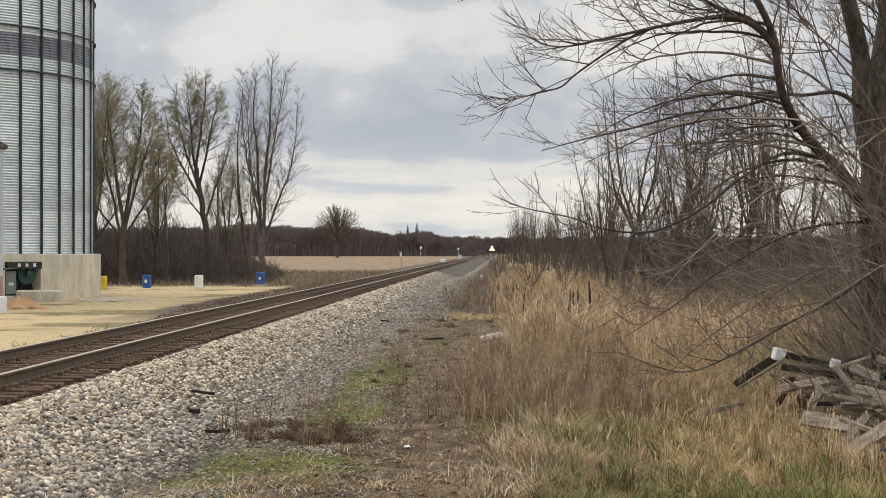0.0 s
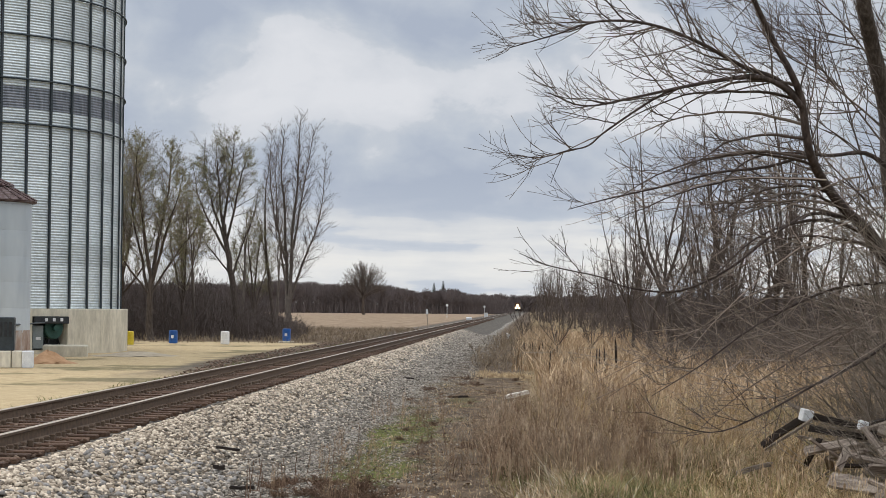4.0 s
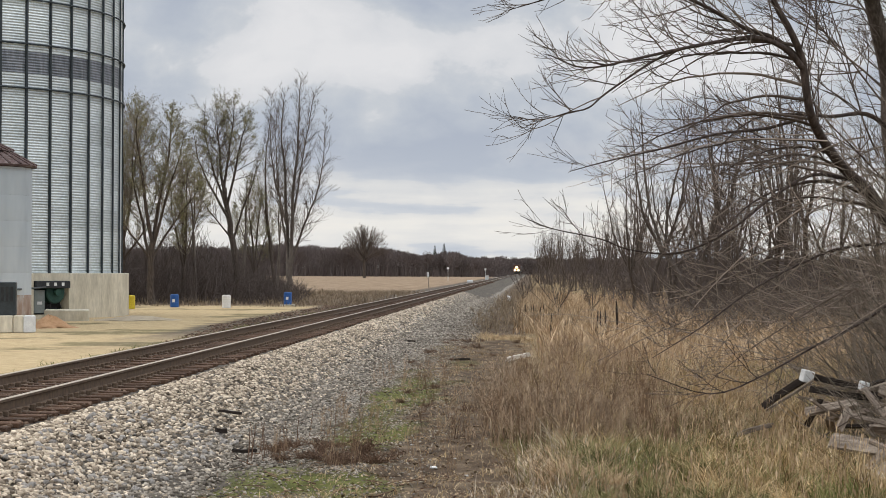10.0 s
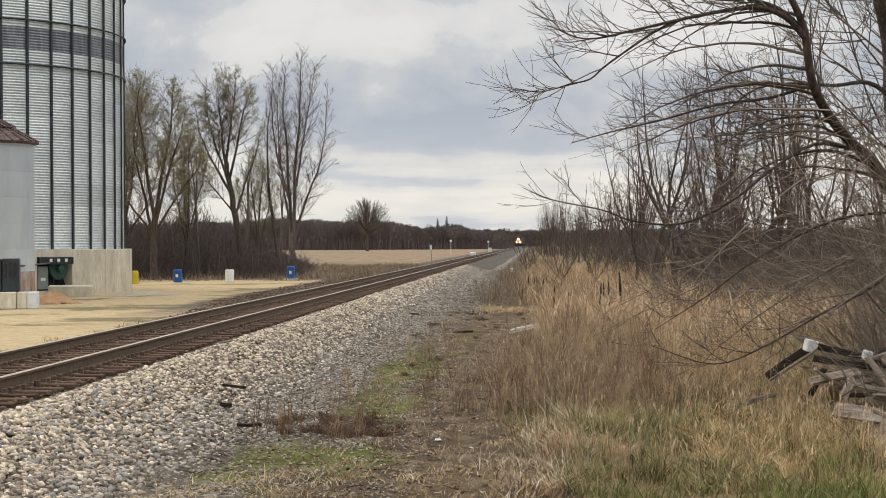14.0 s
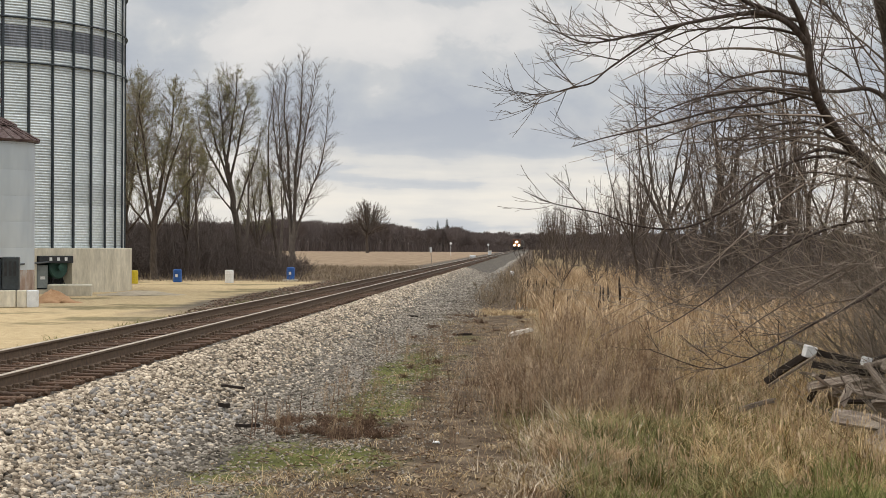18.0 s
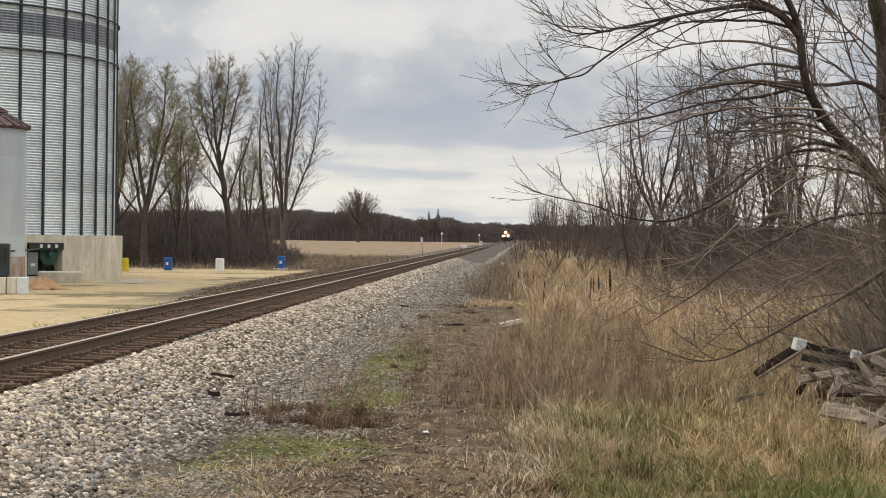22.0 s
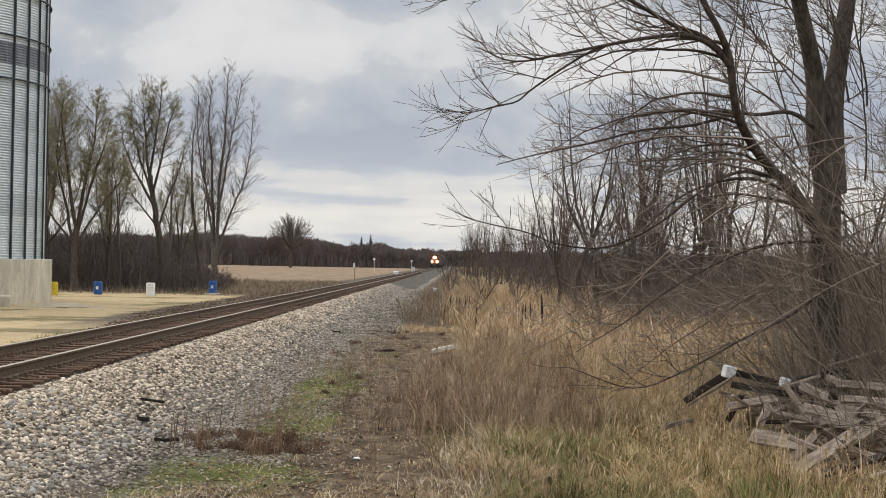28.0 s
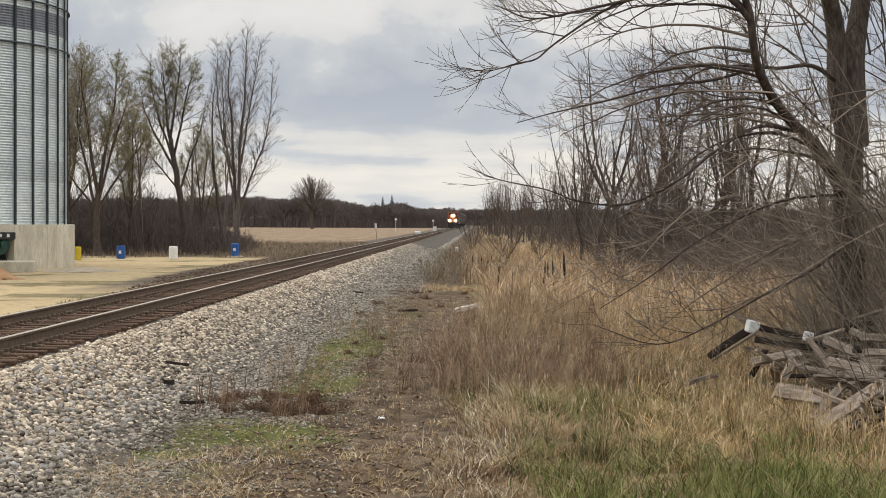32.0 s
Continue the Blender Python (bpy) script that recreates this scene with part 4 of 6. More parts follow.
def build_debris():
    plank("timber_stub", -5.78, 42.0, 0.31, 0.40, 0.09, 0.05, 35, 0, LUMBER_DARK, "short blackened stub of old tie on the ballast", "timber", "old tie pieces", 1)
    plank("timber_stub", -3.95, 56.7, 0.06, 0.4, 0.09, 0.05, 10, 0, LUMBER_DARK, "short blackened stub of old tie on the ballast", "timber", "old tie pieces", 2)
    plank("timber_stub", -4.47, 25.85, 0.24, 0.36, 0.05, 0.04, 5, 4, LUMBER_DARK, "dark splinter of old tie on the stones", "timber", "old tie pieces", 3)
    plank("timber_stub", -4.21, 23.65, 0.17, 0.15, 0.09, 0.06, 20, 0, LUMBER_DARK, "small dark lump of tie wood on the stones", "timber", "old tie pieces", 4)
    plank("timber_stub", -3.62, 22.0, 0.07, 0.30, 0.06, 0.04, 3, 0, LUMBER_DARK, "thin dark stick lying on the grit", "stick", "old tie pieces", 5)
    plank("timber_stub", -5.43, 36.4, 0.33, 0.3, 0.07, 0.06, 60, 0, LUMBER_DARK, "dark broken piece of timber on the grit", "timber", "old tie pieces", 6)
    plank("timber_stub", -1.8, 45.5, 0.05, 0.42, 0.09, 0.05, 8, 0, LUMBER_DARK, "dark broken piece of timber on bare soil", "timber", "old tie pieces", 7)
    plank("timber_stub", -5.6, 98.4, 0.32, 0.55, 0.14, 0.1, 20, 0, LUMBER_DARK, "short blackened stub of old tie on the ballast", "timber", "old tie pieces", 8)
    plank("pale_log", -0.36, 45.2, 0.13, 0.72, 0.10, 0.10, 42, -10, material("bleached_wood", [(0.60, 0.54, 0.46), (0.80, 0.75, 0.67)], 4, 0.8, stretch=(1, 8, 8)), "bleached pale log lying in weeds", "log", seed=9)
    rng = np.random.default_rng(11)
    rag = new("white_rag", array_mesh("white_rag", rock_shape(rng)[0] * (0.5, 0.35, 0.75), rock_shape(rng)[1], WHITE_PLASTIC))
    rag.matrix_basis = pose(-1.7, 134, 0.25)
    tagged(rag, "crumpled white plastic sheet among weeds", "plastic sheet")
    shapes = [rock_shape(rng) for _ in range(4)]
    meshes = [array_mesh("pale_stone", v, f, WHITE) for v, f in shapes]
    for k, (x, y, s) in enumerate(((-1.17, 21.2, 0.13), (-2.98, 22.0, 0.07), (-0.75, 20.4, 0.07), (-1.6, 23.5, 0.06), (-0.95, 22.0, 0.06), (-2.6, 26.2, 0.06), (-0.62, 24.2, 0.06), (-2.2, 17.6, 0.05))):
        ob = part("pale_stone", meshes[k % 4], None, None, at=Matrix.LocRotScale((x, y, float(ground_z(x, y)) + s * 0.15), Euler((0, 0, k * 1.3)), (s, s * 0.8, s * 0.5)))
        tagged(ob, "pale stone lying on bare soil", "stone", "pale stones")


build_debris()


def build_lumber():
    """A tumbled heap of old boards and fence posts with two white-capped ends."""
    rng = np.random.default_rng(21)
    posts = (((3.22, 24.4, 0.50), (3.72, 24.0, 0.92)), ((3.74, 24.0, 0.93), (4.75, 24.6, 0.72)), ((4.45, 23.8, 0.80), (5.45, 24.5, 0.98)), ((3.75, 23.7, 0.78), (4.65, 24.2, 0.62)), ((4.5, 23.7, 0.68), (5.5, 24.3, 0.82)))
    for k, (a, b) in enumerate(posts):
        a, b = Vector(a), Vector(b)
        d = b - a
        plank("fence_post", *((a + b) / 2), d.length, 0.09, 0.085, math.degrees(math.atan2(d.y, d.x)), -math.degrees(math.asin(d.z / d.length)), LUMBER_DARK, "blackened old fence post in a lumber heap", "post", "posts in the lumber heap", 40 + k)
    for x, y, z, s in ((3.72, 23.9, 0.94, 0.135), (4.45, 23.75, 0.82, 0.105)):
        cap = part("white_block", box(0, 0, 0, s * 1.15, s, s * 1.2, 0.012), WHITE, None, at=pose(x, y, z, 8, 12, 20))
        tagged(cap, "white painted post end in the lumber heap", "post end", "white post ends")
    def board(a, b, w, h, roll, mat=LUMBER, label="grey weathered board in a tumbled lumber heap", seed=0):
        a, b = Vector(a), Vector(b)
        d = b - a
        plank("board", *((a + b) / 2), d.length, w, h, math.degrees(math.atan2(d.y, d.x)), -math.degrees(math.asin(d.z / d.length)), mat, label, "board", "boards in the lumber heap", seed, roll)

    # the boards on top, as they fell
    board((3.63, 19.4, 0.04), (4.75, 21.0, 0.38), 0.15, 0.05, 35, seed=401)
    board((3.60, 21.2, 0.34), (4.13, 21.1, 0.25), 0.24, 0.04, 38, seed=402)
    board((4.38, 22.0, 0.62), (5.05, 22.0, 0.46), 0.20, 0.04, 30, seed=403)
    board((3.90, 22.5, 0.34), (4.08, 22.8, 0.60), 0.10, 0.04, 60, label="pale broken board leaning on the heap", seed=404)
    board((3.62, 23.3, 0.50), (4.28, 23.4, 0.63), 0.13, 0.05, 40, label="pale weathered board lying on the heap", seed=405)
    board((3.17, 23.8, 0.48), (3.78, 23.7, 0.91), 0.05, 0.03, 10, label="thin grey lath leaning on the heap", seed=406)
    board((4.35, 23.6, 0.75), (4.97, 23.9, 0.91), 0.06, 0.04, 10, seed=407)
    board((5.10, 24.0, 1.04), (5.80, 24.1, 1.24), 0.07, 0.04, 15, seed=408)
    board((4.95, 23.5, 0.92), (5.22, 23.4, 0.79), 0.14, 0.04, 35, seed=409)
    board((5.03, 23.3, 0.84), (5.75, 23.3, 0.80), 0.13, 0.04, 45, seed=410)
    board((4.95, 23.0, 0.66), (5.75, 23.0, 0.64), 0.11, 0.04, 40, seed=411)
    board((4.50, 23.0, 0.82), (5.02, 22.9, 0.64), 0.19, 0.04, 35, seed=412)
    board((4.48, 21.5, 0.50), (4.95, 21.5, 0.43), 0.13, 0.04, 40, seed=413)
    board((3.88, 20.5, 0.06), (4.70, 22.0, 0.48), 0.10, 0.05, 20, seed=414)
    board((4.20, 20.4, 0.10), (5.30, 21.6, 0.52), 0.13, 0.05, 30, seed=415)
    board((4.00, 19.6, 0.03), (4.95, 20.2, 0.22), 0.10, 0.05, 20, LUMBER_DARK, seed=416)
    board((4.85, 22.4, 0.58), (5.60, 22.0, 0.50), 0.17, 0.04, 30, seed=417)
    board((5.40, 21.4, 0.42), (6.30, 22.2, 0.62), 0.16, 0.05, 35, seed=418)
    for k in range(84):
        y = 19.5 + 4.9 * rng.random()
        x = (3.75 if y > 23.0 else 4.25) + 3.2 * rng.random() ** 1.2
        top = np.interp(y, (19.3, 21.2, 22.0, 23.5, 24.4), (0.04, 0.28, 0.46, 0.68, 0.80))
        z = float(ground_z(x, y)) + 0.03 + max(0.03, top * rng.uniform(0.15, 0.88))
        plank("board", x, y, z, rng.uniform(0.3, 1.0), rng.uniform(0.05, 0.14), rng.uniform(0.022, 0.05), rng.uniform(-90, 90), rng.normal(0, 24), LUMBER if rng.random() < 0.72 else LUMBER_DARK, "grey-brown weathered board in a tumbled lumber heap", "board", "boards in the lumber heap", 100 + k, rng.normal(0, 25))
    fallen = Tubes(3)
    for k in range(46):
        q, r = stem(rng, (rng.uniform(3.9, 7.0), rng.uniform(19.2, 23.2), rng.uniform(0.3, 0.75)), (rng.normal(0, 1), rng.normal(-0.2, 0.4), rng.normal(0.1, 0.25)), rng.uniform(0.6, 1.8), 0.009, 0.003, 8, 0.12, -0.02)
        fallen.add(q, r)
        sprout(rng, fallen, q, r, 5, 0.4, 0.6, 0.0, 0, 0.15, 0.6, 0.003, 0.12, 0.5)
    tagged(new("fallen_twigs", fallen.mesh("fallen_twigs", TANGLE)), "brown fallen twigs caught on the lumber heap", "twigs", kind="stuff")
    plank("pale_log", 2.95, 23.3, 0.27, 0.50, 0.06, 0.06, 12, -14, LUMBER, "grey limb lying in dry grass", "log", seed=303)


build_lumber()


# ---------------------------------------------------------------- trees
def smooth_line(pts, per=4):
    """A rounded line through a few bends."""
    p = [np.array(q, float) for q in pts]
    p = [2 * p[0] - p[1]] + p + [2 * p[-1] - p[-2]]
    out = []
    for i in range(1, len(p) - 2):
        for k in range(per):
            t = k / per
            out.append(0.5 * (2 * p[i] + (p[i + 1] - p[i - 1]) * t + (2 * p[i - 1] - 5 * p[i] + 4 * p[i + 1] - p[i + 2]) * t * t + (3 * p[i] - p[i - 1] - 3 * p[i + 1] + p[i + 2]) * t ** 3))
    out.append(p[-2])
    return out


def dress(rng, tubes, line, radii, count, reach, angle, lift, first=0.2, floor_r=0.009, twigs=3.0):
    """Clothes a stem with limbs that curve up, each with twigs and finer twigs; reach gives a limb's length at a place."""
    k = len(line) - 1
    for c in range(count):
        u = first + (1 - first) * (c + rng.random()) / count
        i = min(int(u * k), k - 1)
        w = u * k - i
        p = line[i] * (1 - w) + line[i + 1] * w
        d = line[i + 1] - line[i]
        d = d / (math.sqrt(d @ d) + 1e-9)
        a = 2.4 * c + rng.normal(0, 0.5)
        side = np.array((math.cos(a), math.sin(a), 0.0))
        side -= side @ d * d
        side /= math.sqrt(side @ side) + 1e-9
        spread = angle * rng.uniform(0.7, 1.25)
        size = reach(p, u) * rng.uniform(0.6, 1.15)
        r0 = max(floor_r, min(radii[i] * 0.6, 0.008 + 0.014 * size))
        q, s = stem(rng, p, d * math.cos(spread) + side * math.sin(spread), size, r0, floor_r * 0.6, 5, 0.08, lift)
        tubes.add(q, s)
        for t in range(2 + int(size * twigs)):
            v = rng.uniform(0.15, 1.0)
            m = min(int(v * 5), 4)
            o = q[m] + (q[m + 1] - q[m]) * (v * 5 - m)
            way = (q[m + 1] - q[m]) / (size / 5) + rng.normal(0, 0.55, 3)
            q2, s2 = stem(rng, o, way, size * rng.uniform(0.22, 0.5) + 0.12, max(floor_r * 0.8, s[m] * 0.55), floor_r * 0.5, 3, 0.10, lift)
            tubes.add(q2, s2)
            for h in range(2):
                way = (q2[-1] - q2[0]) + rng.normal(0, 0.10 + 0.12 * size, 3)
                q3, s3 = stem(rng, q2[1 + h], way, size * rng.uniform(0.12, 0.26) + 0.10, floor_r * 0.65, floor_r * 0.45, 2, 0.12, lift)
                tubes.add(q3, s3)


def leaf_mass(rng, at, count, size):
    """Small four-cornered leaves gathered in loose clumps round the twigs."""
    pick = at[rng.integers(0, len(at), count * 2)] + rng.normal(0, 0.07, (count * 2, 3))
    clump = np.sin(pick[:, 0] * 3.1 + pick[:, 2] * 1.3) + np.sin(pick[:, 2] * 2.3 - pick[:, 1] * 2.7) + rng.normal(0, 0.7, len(pick))
    pick = pick[clump > 0.15]
    m = len(pick)
    u, w = rng.normal(0, 1, (m, 3)), rng.normal(0, 1, (m, 3))
    u[:, 2] -= 0.6
    u /= np.linalg.norm(u, axis=1)[:, None]
    w -= (w * u).sum(1)[:, None] * u
    w /= np.linalg.norm(w, axis=1)[:, None]
    s = rng.uniform(size * 0.5, size * 1.2, (m, 1))
    verts = np.stack([pick - u * s, pick + w * s * 0.36, pick + u * s, pick - w * s * 0.36], 1).reshape(-1, 3)
    return array_mesh("leaves", verts, np.arange(4 * m).reshape(-1, 4), OLIVE)


def grown_tree(name, seed, label, trunk_line, trunk_r, leaders, limbs, reach, angle, lift, bark, twig_mat, leaves=0, floor_r=0.009, first=0.2, twigs=3.0, leaf=0.055):
    """A bare tree with a drawn habit: a trunk, leading stems by their bends, and clothed limbs."""
    rng = np.random.default_rng(seed)
    ob = thing(name, label, "tree")
    trunk, crown = Tubes(8), Tubes(3)
    line = np.array(smooth_line(trunk_line))
    line[1:] += rng.normal(0, trunk_r * 0.12, (len(line) - 1, 3))
    radii = trunk_r * (1 - 0.4 * np.linspace(0, 1, len(line)))
    radii[0] *= 1.45
    trunk.add(line, radii)
    for bends, r0 in leaders:
        q = np.array(smooth_line(bends, 5))
        q[1:] += np.cumsum(rng.normal(0, 0.035, (len(q) - 1, 3)), 0)
        s = r0 * (1 - 0.9 * np.linspace(0, 1, len(q)) ** 0.85)
        trunk.add(q, s, 6)
        size = float(np.sqrt(((q[-1] - q[0]) ** 2).sum()))
        dress(rng, crown, q, s, max(5, int(limbs * size)), reach, angle, lift, first, floor_r, twigs)
    me = trunk.mesh("trunk", bark)
    me.polygons.foreach_set("use_smooth", [True] * len(me.polygons))
    part("trunk", me, None, ob)
    part("crown", crown.mesh("crown", twig_mat), None, ob, "bare fine branches")
    if leaves:
        v = crown.points()
        part("leaves", leaf_mass(rng, v[v[:, 2] > v[:, 2].max() * 0.27], leaves, leaf), None, ob, "last sparse olive leaves")
    return ob


def dome(cx, cz, rx, rz, least=0.45, most=2.3):
    """Limb lengths that fill a rounded crown."""
    def reach(p, u):
        free = rx * math.sqrt(max(0.0, 1 - ((p[2] - cz) / rz) ** 2)) - math.hypot(p[0] - cx, p[1])
        return min(most, max(least, 1.25 * free))
    return reach


def bare_tree(name, seed, height, trunk_r, forks, spread, limbs, lift, twig_mat, bark, label, floor_r=0.010, depth=2, angle=0.62, reach=0.36, clear=0.2):
    """A small bare tree or shrub: trunk, main stems, and a crown of many fine shoots."""
    rng = np.random.default_rng(seed)
    ob = thing(name, label, "tree")
    trunk, crown = Tubes(7), Tubes(3)
    base, br = stem(rng, (0, 0, -0.15), (0, 0, 1), height * clear + 0.15, trunk_r, trunk_r * 0.8, 4, 0.05, 0.05)
    base_r = br.copy()
    base_r[0] *= 1.5
    trunk.add(base, base_r)
    for k in range(forks):
        a = 2 * math.pi * (k + rng.uniform(-0.3, 0.3)) / forks
        s = spread * rng.uniform(0.3, 1.1)
        q, s2 = stem(rng, base[-1], (math.cos(a) * s, math.sin(a) * s, 1), height * (1 - clear) * rng.uniform(0.78, 1.0), trunk_r * rng.uniform(0.42, 0.62), floor_r, 9, 0.07, 0.05)
        trunk.add(q, s2, 5)
        sprout(rng, crown, q, s2, limbs, height * reach, angle, lift, depth, 0.12, 0.42, floor_r, 0.09, 0.5)
    part("trunk", trunk.mesh("trunk", bark), None, ob)
    part("crown", crown.mesh("crown", twig_mat), None, ob, "bare fine branches")
    return ob


def place(ob, x, y, turn=0, size=1.0, tall=1.0):
    ob.matrix_basis = Matrix.LocRotScale((x, y, float(ground_z(x, y))), Euler((0, 0, radians(turn))), (size, size, size * tall))
    return ob


def again(ob, x, y, turn, size, tall=1.0):
    made = copy_thing(ob, Matrix())
    return place(made, x, y, turn, size, tall)


def round_crowned(seed, height, label):
    """A field tree: short trunk, limbs fanning out evenly to a dome of fine shoots."""
    rng = np.random.default_rng(seed)
    ob = thing("field_tree", label, "tree")
    trunk, crown = Tubes(7), Tubes(3)
    q, r = stem(rng, (0, 0, -0.1), (0, 0, 1), height * 0.36, 0.42, 0.30, 4, 0.04, 0.05)
    trunk.add(q, r)
    for k in range(70):
        a, e = 2.4 * k, 0.02 + 1.5 * rng.random() ** 0.9
        tip = np.array((0.47 * math.cos(a) * math.cos(e), 0.47 * math.sin(a) * math.cos(e), 0.50 + 0.48 * math.sin(e))) * height * rng.uniform(0.9, 1.0)
        start = q[-1] + (0, 0, rng.uniform(-0.1, 0.04) * height)
        way = tip - start
        p, s = stem(rng, start, way, np.linalg.norm(way) * 0.94, 0.085, 0.03, 6, 0.04, 0.0)
        crown.add(p, s)
        sprout(rng, crown, p, s, 12, height * 0.13, 0.42, 0.01, 1, 0.35, 0.6, 0.018, 0.08, 0.5)
    part("trunk", trunk.mesh("trunk", BARK), None, ob)
    part("crown", crown.mesh("crown", UNDERWOOD), None, ob, "round crown of bare shoots")
    return ob


def build_left_trees():
    willow = grown_tree("willow_tree", 1, "multi-stemmed willow with the last olive leaves", ((0, 0, -0.2), (-0.05, 0, 2.2), (0.05, 0, 4.3)), 0.27, (
        (((0, 0, 3.2), (-0.8, 0.4, 6.0), (-1.5, 0.8, 9.0), (-1.3, 0.9, 12.0)), 0.13), (((0.05, 0, 4.2), (-0.5, -0.6, 8.0), (-0.95, -0.9, 11.0), (-0.8, -1.0, 13.3)), 0.15),
        (((0.1, 0, 4.2), (0.5, 0.5, 8.0), (0.9, 0.7, 11.0), (1.1, 0.8, 13.6)), 0.15), (((0.1, 0, 3.8), (1.0, -0.5, 7.0), (1.9, -0.9, 9.6), (2.4, -1.0, 11.4)), 0.12),
        (((0.1, 0, 3.2), (1.5, 0.9, 5.6), (2.7, 1.3, 7.5), (3.1, 1.4, 9.2)), 0.09), (((0, 0, 3.0), (-1.5, -0.9, 5.2), (-2.6, -1.3, 7.6), (-2.9, -1.3, 9.6)), 0.09)),
        4.0, dome(0, 8.4, 3.4, 5.6), 0.75, 0.05, BARK, TWIG_PALE, 23000, twigs=4.2)
    place(willow, -25.4, 116, 0)
    again(willow, -28.1, 119, 130, 0.96)
    again(willow, -31.0, 119, 250, 0.92)
    again(willow, -24.8, 124, 75, 0.74)
    again(willow, -22.4, 141, 210, 0.66)
    crack = grown_tree("willow_tree", 2, "dark leaning willow with thin olive foliage", ((0.1, 0, -0.2), (-0.15, 0, 1.9), (-0.45, 0, 4.2), (-0.8, 0, 6.2), (-1.2, 0.1, 8.5)), 0.30, (
        (((-1.2, 0.1, 8.4), (-1.5, 0.3, 11.0), (-1.7, 0.3, 14.2)), 0.14), (((-0.8, 0, 6.2), (-2.3, -0.6, 8.7), (-3.2, -0.9, 11.0), (-3.5, -0.9, 13.2)), 0.12),
        (((-1.0, 0, 7.0), (-1.9, 0.7, 9.6), (-2.6, 1.1, 12.5), (-2.5, 1.2, 14.9)), 0.12), (((-0.95, 0, 7.2), (-0.2, -0.7, 10.0), (0.4, -1.1, 12.5), (0.9, -1.1, 14.0)), 0.12),
        (((-0.5, 0, 4.5), (0.3, 0.6, 7.2), (1.0, 1.1, 9.5), (1.4, 1.2, 11.6)), 0.10), (((-0.5, 0, 4.6), (-2.2, -0.7, 6.8), (-3.2, -1.1, 8.8)), 0.08),
        (((-1.2, 0.1, 8.5), (-0.8, 0.5, 11.0), (-0.5, 0.7, 13.6), (-0.6, 0.7, 15.4)), 0.12)),
        4.2, dome(-1.2, 10.2, 3.1, 5.6), 0.85, 0.01, BARK, TWIG, 19000, twigs=4.2)
    place(crack, -22.0, 131, 0)
    rng = np.random.default_rng(8)
    ball = Tubes(3)
    for k in range(150):
        p = rng.normal(0, 1, 3)
        p = p / math.sqrt(p @ p) * rng.uniform(0.12, 0.30) * np.array((1, 1, 0.8))
        q, r = stem(rng, p, rng.normal(0, 1, 3) * (1, 1, 0.5), rng.uniform(0.2, 0.42), 0.013, 0.006, 3, 0.3, 0.0)
        ball.add(q, r)
    nest = new("bird_nest", ball.mesh("bird_nest", BRUSH_DARK))
    nest.matrix_basis = pose(-23.25, 130.9, 13.5)
    tagged(nest, "dark round nest of twigs high in a willow", "nest")
    poplar = grown_tree("poplar_tree", 3, "tall bare multi-stemmed poplar", ((0, 0, -0.2), (0.05, 0, 1.5), (0.1, 0, 3.4)), 0.34, (
        (((0, 0, 2.0), (-0.05, 0.2, 7.0), (-0.15, 0.3, 11.4), (-0.35, 0.4, 15.2), (-0.1, 0.4, 18.3)), 0.20), (((0.15, 0, 1.0), (0.5, -0.3, 8.7), (0.95, -0.4, 14.3), (1.2, -0.4, 19.6)), 0.21),
        (((0.3, 0, 3.0), (1.2, 0.3, 6.2), (2.1, 0.6, 9.0), (2.8, 0.8, 12.1), (3.1, 0.8, 16.4)), 0.13), (((-0.1, 0, 6.4), (-1.1, 0.4, 10.5), (-1.45, 0.5, 14.3), (-1.3, 0.5, 18.2)), 0.11),
        (((0.5, 0, 7.6), (1.4, -0.6, 13.2), (2.2, -0.8, 18.4)), 0.10), (((0, 0, 4.0), (-0.7, -0.8, 9.0), (-1.0, -1.1, 13.0), (-0.7, -1.2, 17.0)), 0.11)),
        3.7, lambda p, u: 0.8 + 1.6 * (1 - u) ** 0.7, 0.66, 0.08, BARK_PALE, TWIG, 0, 0.011, 0.12, 3.6)
    place(poplar, -20.95, 150, 0, 1.0, 0.96)
    slim = bare_tree("slim_tree", 4, 9.5, 0.14, 2, 0.12, 9, 0.1, TWIG_PALE, BARK_PALE, "slim pale-barked young tree", 0.012, 1, reach=0.14, clear=0.5)
    place(slim, -23.6, 122, 0)
    again(slim, -19.4, 133, 70, 0.9)
    again(slim, -22.6, 136, 150, 1.1)
    lean = grown_tree("slim_tree", 6, "slim dark leaning tree beside the poplar", ((0.3, 0, -0.2), (-0.1, 0, 3.0), (-0.5, 0, 6.3)), 0.19, (
        (((-0.48, 0, 6.0), (-0.6, 0.1, 10.5), (-0.3, 0.1, 14.3)), 0.12), (((-0.4, 0, 5.0), (-0.9, 0.4, 8.0), (-1.5, 0.5, 10.5)), 0.07)),
        3.0, lambda p, u: 0.5 + 1.1 * (1 - u), 0.7, 0.08, BARK, TWIG, 0, 0.009, 0.1)
    place(lean, -20.9, 141, 0)
    round_tree = round_crowned(5, 13.4, "lone round-crowned bare tree at the field's edge")
    place(round_tree, -52.6, 550, 0, 1.31)


